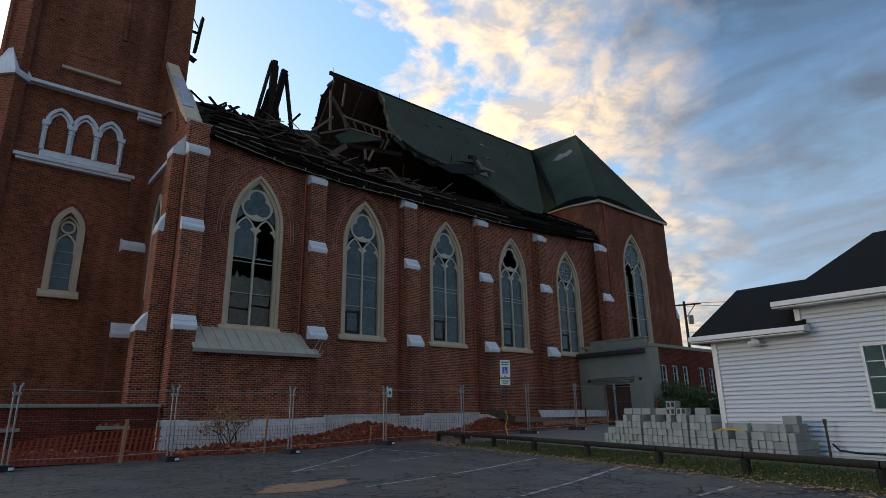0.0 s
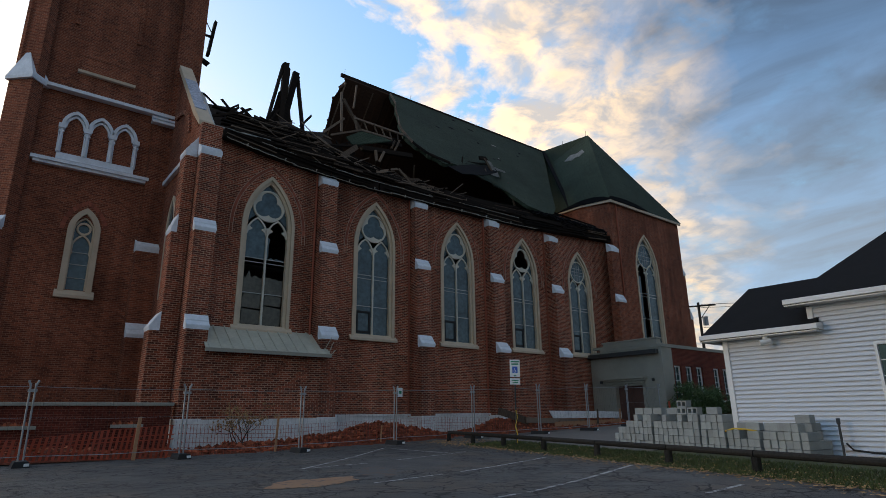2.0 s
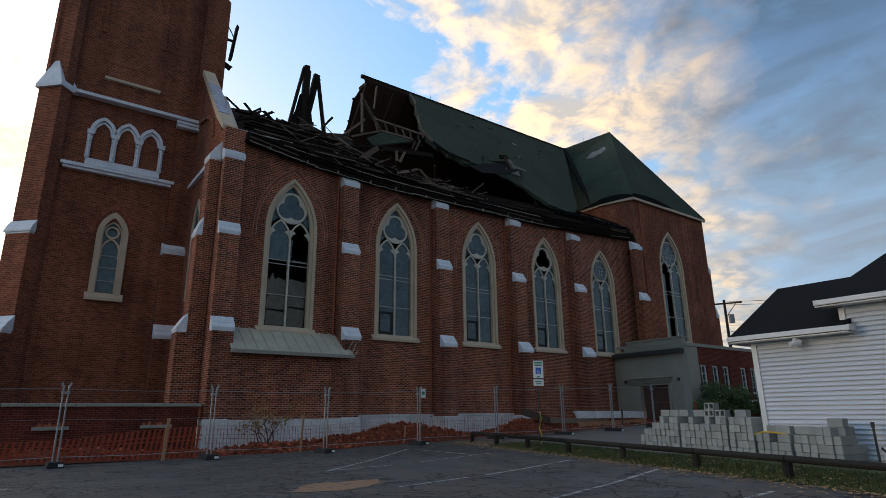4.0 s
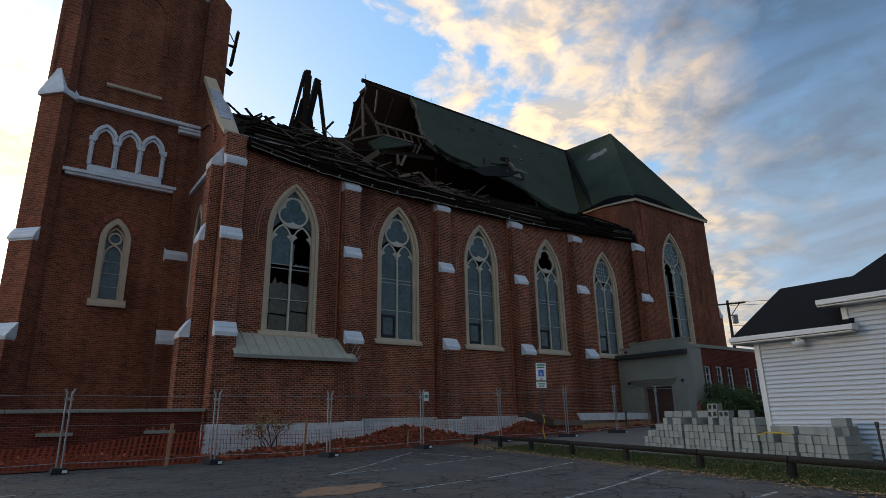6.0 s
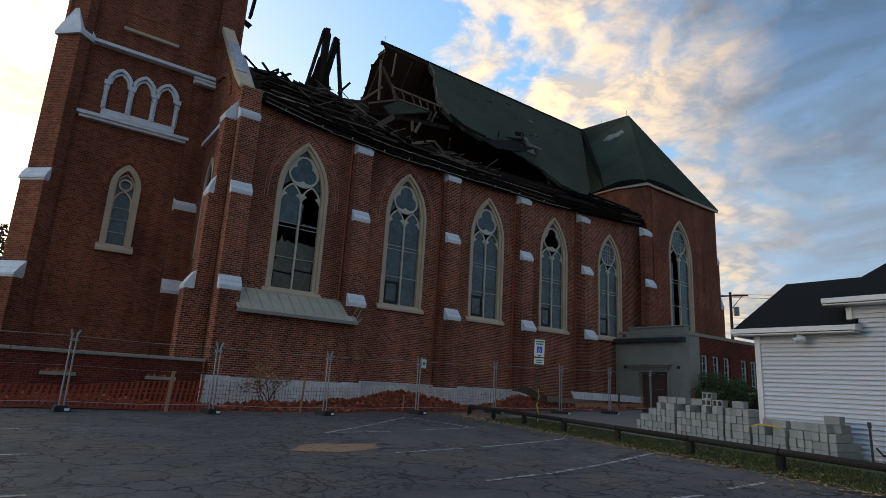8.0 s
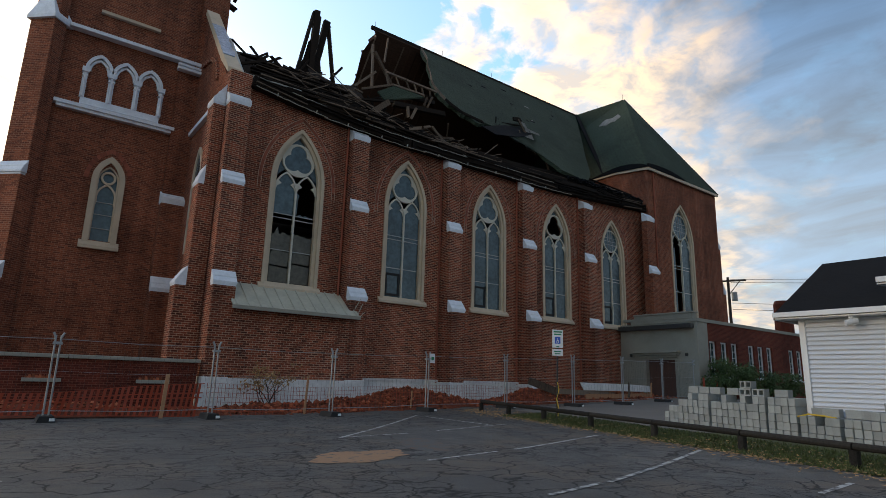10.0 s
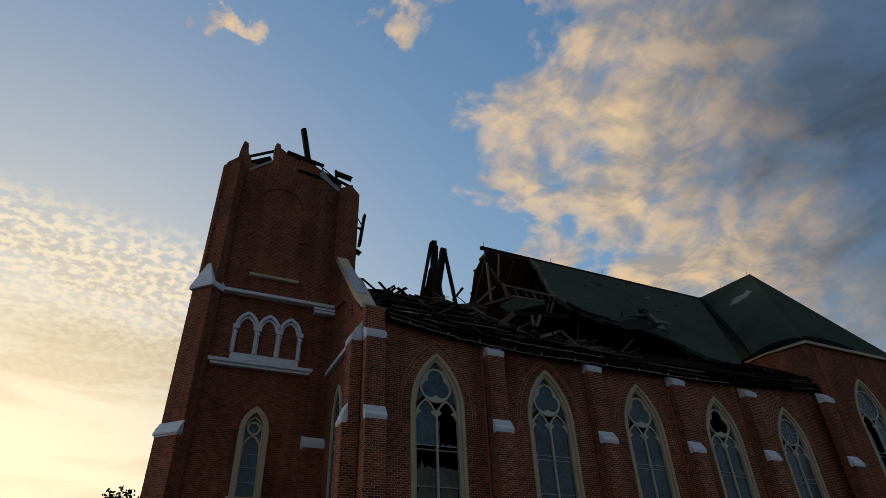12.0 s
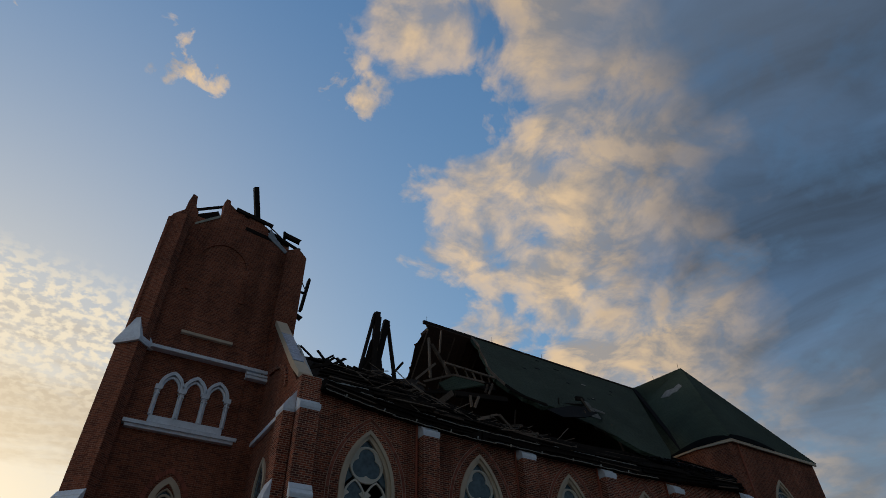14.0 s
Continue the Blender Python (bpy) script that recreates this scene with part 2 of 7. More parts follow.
GALV = plain("galvanised_steel", (0.32, 0.325, 0.33), 0.5, 0.3, 60, 5, metal=0.5)
RUBBER = plain("black_rubber", (0.02, 0.02, 0.02), 0.8, 0.3)
# weathered timber, its colour deepened to stand in for the shaded roof void
TIMBER_DARK = wood_mat("shade_dark_timber", (0.006, 0.004, 0.003), (0.026, 0.017, 0.012))
TIMBER_RAW = wood_mat("split_timber", (0.040, 0.025, 0.017), (0.25, 0.185, 0.14))
UNDERSIDE = wood_mat("roof_underside", (0.020, 0.012, 0.009), (0.085, 0.046, 0.030))
STAKE = wood_mat("stained_stake", (0.28, 0.13, 0.07), (0.46, 0.25, 0.14))
RAIL_WOOD = wood_mat("tarred_rail", (0.012, 0.011, 0.010), (0.045, 0.040, 0.034))
DOOR_WOOD = plain("brown_door_paint", (0.12, 0.055, 0.040), 0.5, 0.3, 20, 2)
FLASHING = plain("torn_flashing_metal", (0.30, 0.36, 0.46), 0.5, 1.1, 12, 5.0, metal=0.2)
ORANGE = plain("orange_plastic", (0.36, 0.048, 0.014), 0.5, 0.3, 10, 2)
CLAY = plain("red_clay", (0.15, 0.044, 0.024), 0.95, 0.6, 7, 1.4, relief=0.9, dist=0.04)
CLOD = plain("clay_clods", (0.27, 0.080, 0.040), 0.95, 0.5, 9, 2.0, relief=0.8, rand=1.3, dist=0.02)
CONCRETE_BLOCK = plain("concrete_block_grey", (0.30, 0.31, 0.295), 0.9, 0.3, 50, 3, relief=0.4, rand=0.35)
CONCRETE = plain("apron_concrete", (0.145, 0.128, 0.11), 0.9, 0.35, 25, 0.6)
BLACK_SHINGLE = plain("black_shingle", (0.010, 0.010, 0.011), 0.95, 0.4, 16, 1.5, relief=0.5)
LEAF = plain("leaves", (0.060, 0.105, 0.028), 0.6, 0.5, 4, 1.0, relief=0.0, rand=0.8)
LEAF_DARK = plain("far_leaves", (0.040, 0.048, 0.020), 0.7, 0.5, 3, 0.6, relief=0.0, rand=0.8)
BARK = plain("bark", (0.06, 0.045, 0.035), 0.9, 0.5, 12, 2, relief=0.6)
GRASS = plain("grass_blades", (0.060, 0.078, 0.018), 0.8, 0.5, 4, 1, relief=0.0, rand=0.7)
FELT = plain("torn_felt", (0.22, 0.215, 0.20), 0.9, 0.7, 5, 2.5, relief=0.5)
LITTER = plain("fallen_leaves", (0.34, 0.20, 0.085), 0.8, 0.4, 6, 2, relief=0.0, rand=0.9)
# dark colour standing in for the unlit rooms behind the openings
INTERIOR = plain("unlit_interior", (0.10, 0.09, 0.08), 0.9, 0.5, 6, 0.5)
FAR_HILL = plain("far_ground", (0.05, 0.055, 0.04), 0.9, 0.4, 0.05, 0.01, relief=0)
BLUE_SIGN = plain("blue_sign_paint", (0.03, 0.12, 0.55), 0.4, 0.1)
GREEN_SIGN = plain("green_sign_paint", (0.02, 0.22, 0.12), 0.4, 0.1)
SIGN_WHITE = plain("sign_white", (0.78, 0.80, 0.80), 0.4, 0.08)
YELLOW = plain("yellow_tape", (0.55, 0.36, 0.03), 0.5, 0.2)


def glass_mat(name, col, rough=0.12, wave=0.35):
    """Old church glazing: dark, glossy and a little uneven."""
    m, nt, b = base_mat(name)
    v = obj_coord(nt)
    n1, n2 = fbm(nt, v, 6.5, 5.0), fbm(nt, v, 1.1, 3.0)
    t = math_node(nt, "ADD", math_node(nt, "MULTIPLY", n1, 0.5), math_node(nt, "MULTIPLY", n2, 0.5))
    a = tuple(c * 0.45 for c in col)
    nt.links.new(ramp(nt, t, [(0.35, a), (0.62, col)]), b.inputs["Base Color"])
    b.inputs["Roughness"].default_value = rough
    b.inputs["Specular IOR Level"].default_value = 0.22 if wave < 0.1 else 0.5
    bump(nt, b, n1, wave, 0.02)
    return m


GLASS = glass_mat("church_glass", (0.080, 0.125, 0.145))
GLASS_DUSTY = glass_mat("dusty_glass", (0.115, 0.100, 0.072), 0.35)
GLASS_HOUSE = glass_mat("house_glass", (0.034, 0.075, 0.075), 0.10, 0.05)


def shingle_mat():
    m, nt, b = base_mat("green_shingle")
    v = obj_coord(nt)
    br = nt.nodes.new("ShaderNodeTexBrick")
    s = nt.nodes.new("ShaderNodeSeparateXYZ")
    nt.links.new(v, s.inputs[0])
    cmb = nt.nodes.new("ShaderNodeCombineXYZ")
    nt.links.new(math_node(nt, "ADD", s.outputs["X"], s.outputs["Y"]), cmb.inputs[0])
    nt.links.new(s.outputs["Z"], cmb.inputs[1])
    nt.links.new(cmb.outputs[0], br.inputs["Vector"])
    for k, val in (("Scale", 1.0), ("Mortar Size", 0.008), ("Brick Width", 0.32), ("Row Height", 0.12)):
        br.inputs[k].default_value = val
    br.inputs["Color1"].default_value, br.inputs["Color2"].default_value, br.inputs["Mortar"].default_value = (0.050, 0.068, 0.046, 1), (0.040, 0.056, 0.038, 1), (0.022, 0.03, 0.02, 1)
    broad = fbm(nt, v, 0.25, 5.0, 0.6)
    col = mix_rgb(nt, 1.0, br.outputs["Color"], ramp(nt, broad, [(0.35, 0.75), (0.7, 1.25)]), "MULTIPLY")
    nt.links.new(col, b.inputs["Base Color"])
    b.inputs["Roughness"].default_value = 0.9
    b.inputs["Specular IOR Level"].default_value = 0.2
    bump(nt, b, math_node(nt, "SUBTRACT", fbm(nt, v, 30.0, 3.0), br.outputs["Fac"]), 0.4, 0.01)
    return m


SHINGLE = shingle_mat()


def asphalt_mat():
    m, nt, b = base_mat("old_asphalt")
    v = obj_coord(nt)
    g, mid, broad = fbm(nt, v, 45.0, 4.0, 0.7), fbm(nt, v, 1.7, 6.0, 0.65), fbm(nt, v, 0.22, 4.0)
    vo = nt.nodes.new("ShaderNodeTexVoronoi")
    vo.feature = "DISTANCE_TO_EDGE"
    warp = nt.nodes.new("ShaderNodeVectorMath")
    warp.operation = "ADD"
    nn = nt.nodes.new("ShaderNodeTexNoise")
    nn.inputs["Scale"].default_value, nn.inputs["Detail"].default_value = 1.1, 5.0
    nt.links.new(v, nn.inputs["Vector"])
    nt.links.new(v, warp.inputs[0])
    nt.links.new(nn.outputs["Color"], warp.inputs[1])
    nt.links.new(warp.outputs[0], vo.inputs["Vector"])
    vo.inputs["Scale"].default_value = 1.5
    crack = ramp(nt, vo.outputs["Distance"], [(0.010, 0.0), (0.030, 1.0)])
    v2 = nt.nodes.new("ShaderNodeTexVoronoi")
    v2.feature = "DISTANCE_TO_EDGE"
    nt.links.new(warp.outputs[0], v2.inputs["Vector"])
    v2.inputs["Scale"].default_value = 4.2
    small = ramp(nt, v2.outputs["Distance"], [(0.01, 0.15), (0.05, 1.0)])
    crazed = ramp(nt, fbm(nt, v, 0.45, 4.0), [(0.44, 0.0), (0.54, 1.0)])
    small = math_node(nt, "MAXIMUM", small, math_node(nt, "SUBTRACT", 1.0, crazed))
    crack = math_node(nt, "MULTIPLY", crack, small)
    where = ramp(nt, fbm(nt, v, 0.30, 3.0), [(0.36, 0.0), (0.46, 1.0)])
    crack = math_node(nt, "MAXIMUM", crack, math_node(nt, "SUBTRACT", 1.0, where))
    t = math_node(nt, "ADD", math_node(nt, "MULTIPLY", g, 0.45), math_node(nt, "ADD", math_node(nt, "MULTIPLY", mid, 0.35), math_node(nt, "MULTIPLY", broad, 0.35)))
    col = ramp(nt, t, [(0.38, (0.028, 0.027, 0.027)), (0.58, (0.080, 0.077, 0.073)), (0.80, (0.19, 0.18, 0.165))])
    soil = ramp(nt, fbm(nt, v, 0.55, 6.0, 0.7), [(0.48, 0.0), (0.64, 0.6)])
    col = mix_rgb(nt, soil, col, (0.135, 0.100, 0.072))
    col = mix_rgb(nt, 1.0, col, ramp(nt, crack, [(0.0, 0.08), (1.0, 1.0)]), "MULTIPLY")
    nt.links.new(col, b.inputs["Base Color"])
    b.inputs["Roughness"].default_value = 0.85
    bump(nt, b, math_node(nt, "ADD", math_node(nt, "MULTIPLY", g, 0.4), crack), 0.5, 0.02)
    return m


ASPHALT = asphalt_mat()


def worn_paint(name, col, keep=0.45):
    """Paint or thin patch worn through to the asphalt below."""
    m, nt, b = base_mat(name)
    v = obj_coord(nt)
    n = fbm(nt, v, 5.0, 6.0, 0.7)
    w = ramp(nt, n, [(keep, 1.0), (keep + 0.1, 0.0)])
    nt.links.new(mix_rgb(nt, w, (0.09, 0.088, 0.085), col), b.inputs["Base Color"])
    b.inputs["Roughness"].default_value = 0.85
    bump(nt, b, n, 0.3, 0.01)
    return m


LINE = worn_paint("worn_line_paint", (0.44, 0.44, 0.42), 0.47)
PATCH = worn_paint("sandy_patch", (0.31, 0.175, 0.095), 0.54)
TURF = worn_paint("turf", (0.058, 0.062, 0.020), 0.58)
STAIN = worn_paint("clay_stain", (0.120, 0.082, 0.062), 0.42)

# ---- mesh helpers ----
def part(name, bm, material, parent=None, label="", m=None):
    """Link a bmesh as one mesh object, under parent if given."""
    me = bpy.data.meshes.new(name)
    bmesh.ops.recalc_face_normals(bm, faces=bm.faces[:])
    bm.to_mesh(me)
    bm.free()
    me.materials.append(material)
    ob = new(name, me)
    if m is not None:
        ob.matrix_basis = m
    ob.parent = parent
    if label:
        ob["label"] = label
    return ob


def thing(name, label, category, group="", m=None):
    ob = new(name)
    ob.empty_display_size = 0.3
    if m is not None:
        ob.matrix_basis = m
    return tagged(ob, label, category, group)


def hexa(bm, lo, hi):
    """A solid from two rings of four points."""
    v = [bm.verts.new(p) for p in (*lo, *hi)]
    for f in ((0, 1, 2, 3), (7, 6, 5, 4), (0, 4, 5, 1), (1, 5, 6, 2), (2, 6, 7, 3), (3, 7, 4, 0)):
        bm.faces.new([v[i] for i in f])
    return v


def box(bm, x0, x1, y0, y1, z0, z1):
    return hexa(bm, ((x0, y0, z0), (x1, y0, z0), (x1, y1, z0), (x0, y1, z0)), ((x0, y0, z1), (x1, y0, z1), (x1, y1, z1), (x0, y1, z1)))


def bev_box(bm, x0, x1, y0, y1, z0, z1, b=0.01):
    vs = box(bm, x0, x1, y0, y1, z0, z1)
    es = list({e for v in vs for e in v.link_edges})
    bmesh.ops.bevel(bm, geom=es, offset=b, segments=1, affect="EDGES")


def prism(bm, pts, y0, y1):
    """An outline in x and z, drawn out from y0 to y1."""
    a = [bm.verts.new((x, y0, z)) for x, z in pts]
    b = [bm.verts.new((x, y1, z)) for x, z in pts]
    n = len(pts)
    bm.faces.new(a)
    bm.faces.new(b[::-1])
    for i in range(n):
        bm.faces.new((a[i], b[i], b[(i + 1) % n], a[(i + 1) % n]))


def side_prism(bm, pts, x0, x1):
    """An outline in y and z, drawn out from x0 to x1."""
    a = [bm.verts.new((x0, y, z)) for y, z in pts]
    b = [bm.verts.new((x1, y, z)) for y, z in pts]
    n = len(pts)
    bm.faces.new(a)
    bm.faces.new(b[::-1])
    for i in range(n):
        bm.faces.new((a[i], b[i], b[(i + 1) % n], a[(i + 1) % n]))


def ring(bm, outer, inner, y0, y1, closed=True):
    """The band between two outlines of equal length, drawn out from y0 to y1."""
    n = len(outer)
    o0, i0 = [bm.verts.new((x, y0, z)) for x, z in outer], [bm.verts.new((x, y0, z)) for x, z in inner]
    o1, i1 = [bm.verts.new((x, y1, z)) for x, z in outer], [bm.verts.new((x, y1, z)) for x, z in inner]
    for k in range(n if closed else n - 1):
        j = (k + 1) % n
        for q in ((o0[k], o0[j], i0[j], i0[k]), (o1[j], o1[k], i1[k], i1[j]), (o0[j], o0[k], o1[k], o1[j]), (i0[k], i0[j], i1[j], i1[k])):
            bm.faces.new(q)
    if not closed:
        for k in (0, n - 1):
            bm.faces.new((o0[k], i0[k], i1[k], o1[k]))


def beam(bm, p, q, w, h, rough=0.0, rng=None):
    """A squared timber from p to q; rough breaks its far end unevenly."""
    p, q = Vector(p), Vector(q)
    d = (q - p).normalized()
    s = d.cross(Vector((0, 0, 1)))
    s = s.normalized() if s.length > 0.05 else Vector((1, 0, 0))
    u = s.cross(d)
    cor = [(-w / 2, -h / 2), (w / 2, -h / 2), (w / 2, h / 2), (-w / 2, h / 2)]
    lo = [p + s * a + u * b for a, b in cor]
    hi = [q + s * a + u * b + d * (rough * (rng.random() - 0.5) if rng else 0) for a, b in cor]
    return hexa(bm, lo, hi)


def tube(bm, pts, r, n=6):
    """A round bar along a line of points."""
    rings = []
    for k, p in enumerate(pts):
        p = Vector(p)
        d = (Vector(pts[min(k + 1, len(pts) - 1)]) - Vector(pts[max(k - 1, 0)])).normalized()
        s = d.cross(Vector((0, 0, 1)))
        s = s.normalized() if s.length > 0.05 else Vector((1, 0, 0))
        u = s.cross(d)
        rr = r[k] if isinstance(r, (list, tuple)) else r
        rings.append([bm.verts.new(p + s * (rr * math.cos(6.2832 * i / n)) + u * (rr * math.sin(6.2832 * i / n))) for i in range(n)])
    for a, b in zip(rings, rings[1:]):
        for i in range(n):
            bm.faces.new((a[i], a[(i + 1) % n], b[(i + 1) % n], b[i]))
    bm.faces.new(rings[0][::-1])
    bm.faces.new(rings[-1])


def arch(cx, a, z0, zs, h, d=0.0, n=10):
    """Pointed opening: half width a, foot z0, springing zs, rise h, all drawn in by d. Points run from the left foot over the apex to the right foot."""
    R = (a * a + h * h) / (2 * a)
    r = R - d
    off = R - a
    top = math.acos(max(-1, min(1, off / r)))
    left = [(cx + off - r * math.cos(top * k / n), zs + r * math.sin(top * k / n)) for k in range(n + 1)]
    right = [(2 * cx - x, z) for x, z in left[:-1]][::-1]
    return [(cx - a + d, z0), *left, *right, (cx + a - d, z0)]


def wall_with_arches(bm, x0, x1, z0, z1, y0, y1, holes):
    """A wall along x with pointed openings; holes: (cx, a, z0, zs, h)."""
    cuts = []
    for cx, a, hz, zs, h in sorted(holes):
        cuts.append((cx, a, arch(cx, a, hz, zs, h)))
    for y, flip in ((y0, False), (y1, True)):
        def quad(ax, az0, az1, bx, bz0, bz1):
            pts = [(ax, y, az0), (bx, y, bz0), (bx, y, bz1), (ax, y, az1)]
            if abs(az1 - az0) < 1e-5 and abs(bz1 - bz0) < 1e-5:
                return
            bm.faces.new([bm.verts.new(p) for p in (pts[::-1] if flip else pts)])
        cur = x0
        for cx, a, ol in cuts:
            quad(cur, z0, z1, cx - a, z0, z1)
            quad(cx - a, z0, ol[0][1], cx + a, z0, ol[0][1])
            body = ol[1:-1]
            for (xa, za), (xb, zb) in zip(body, body[1:]):
                if xb - xa > 1e-6:
                    quad(xa, za, z1, xb, zb, z1)
            cur = cx + a
        quad(cur, z0, z1, x1, z0, z1)
    for cx, a, ol in cuts:
        n = len(ol)
        for k in range(n):
            (xa, za), (xb, zb) = ol[k], ol[(k + 1) % n]
            bm.faces.new([bm.verts.new(p) for p in ((xa, y0, za), (xa, y1, za), (xb, y1, zb), (xb, y0, zb))])
    for q in (((x0, y0, z1), (x1, y0, z1), (x1, y1, z1), (x0, y1, z1)), ((x0, y0, z0), (x0, y0, z1), (x0, y1, z1), (x0, y1, z0)),
              ((x1, y0, z0), (x1, y1, z0), (x1, y1, z1), (x1, y0, z1))):
        bm.faces.new([bm.verts.new(p) for p in q])
    bmesh.ops.remove_doubles(bm, verts=bm.verts[:], dist=1e-4)


def ground_z(x, y):
    """The lot rises gently to the east."""
    t = min(max(x - 7.0, 0.0), 22.0)
    return 0.025 * max(t - 1.0, 0.0) if t > 2 else 0.025 * t * t / 4


# ---- the church ----
WALL, BACK, RIDGE_Y, RIDGE_Z = 22.5, 39.3, 30.9, 22.5
EAVE_Y, EAVE_Z, PITCH = 22.1, 11.9, 1.2045
NAVE_W, NAVE_E = 5.65, 31.3
BAYS = [8.62, 13.62, 18.49, 23.28, 28.1]
BUTTRESS_X = [11.05, 15.93, 20.72, 25.45]

church = thing("church", "red brick church with its roof half fallen in and pointed windows", "church")


def church_part(name, bm, mat, label="", parent=None):
    return part(name, bm, mat, parent or church, label)


HALF, SILL, SPRING, RISE = 1.06, 4.28, 8.35, 2.12
bm = bmesh.new()
wall_with_arches(bm, NAVE_W, NAVE_E, 0.0, 11.75, WALL, WALL + 0.55, [(x, HALF - 0.03, SILL + 0.03, SPRING, RISE - 0.06) for x in BAYS])
church_part("nave_wall", bm, BRICK, "red brick side wall with pointed window openings")
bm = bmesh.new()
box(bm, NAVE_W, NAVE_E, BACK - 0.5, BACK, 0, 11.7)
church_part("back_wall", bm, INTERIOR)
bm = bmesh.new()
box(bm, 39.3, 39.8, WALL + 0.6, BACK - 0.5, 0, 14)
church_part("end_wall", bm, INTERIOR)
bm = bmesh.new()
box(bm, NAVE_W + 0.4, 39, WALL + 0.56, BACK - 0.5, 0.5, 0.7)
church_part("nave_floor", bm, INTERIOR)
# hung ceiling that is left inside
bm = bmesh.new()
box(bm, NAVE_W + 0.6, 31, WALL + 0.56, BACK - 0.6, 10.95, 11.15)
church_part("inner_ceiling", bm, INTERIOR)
bm = bmesh.new()
box(bm, NAVE_W + 0.78, 22.2, WALL - 0.07, WALL - 0.002, -0.3, 0.99)
church_part("foundation", bm, WHITE_BASE, "whitewashed rough foundation course")
for x in (6.02, 11.05, 15.93, 20.72):
    bm = bmesh.new()
    bev_box(bm, x - 0.41, x + 0.41, WALL - 1.02, WALL - 0.075, -0.3, 0.98, 0.02)
    church_part("plinth", bm, WHITE_BASE, "whitewashed block plinth of a buttress")
bm = bmesh.new()
box(bm, NAVE_W + 0.78, 22.2, WALL - 0.12, WALL - 0.004, 0.99, 1.07)
church_part("base_course", bm, WHITE_BASE)


def pane_outline(cx, a, z0, zs, h):
    return arch(cx, a, z0, zs, h, 0, 8)


def circle(cx, cz, r, n=28):
    return [(cx + r * math.cos(6.28319 * k / n), cz + r * math.sin(6.28319 * k / n)) for k in range(n)]


def foil(cx, cz, r, lobes=3, turn=90.0, n=12, inner=0.42):
    """A foiled outline: round lobes about a centre, with cusps between."""
    pts = []
    rl = r * 0.56
    dist = r - rl
    half = math.pi / lobes
    # lobe arcs run to the cusp on the bisector
    b = math.asin(min(1.0, dist * math.sin(half) / rl)) if dist * math.sin(half) < rl else math.pi / 2
    span = half + b
    for i in range(lobes):
        c = radians(turn) - i * 2 * half
        ox, oz = cx + dist * math.cos(c), cz + dist * math.sin(c)
        for k in range(n):
            t = c + span - 2 * span * k / (n - 1)
            pts.append((ox + rl * math.cos(t), oz + rl * math.sin(t)))
    return pts


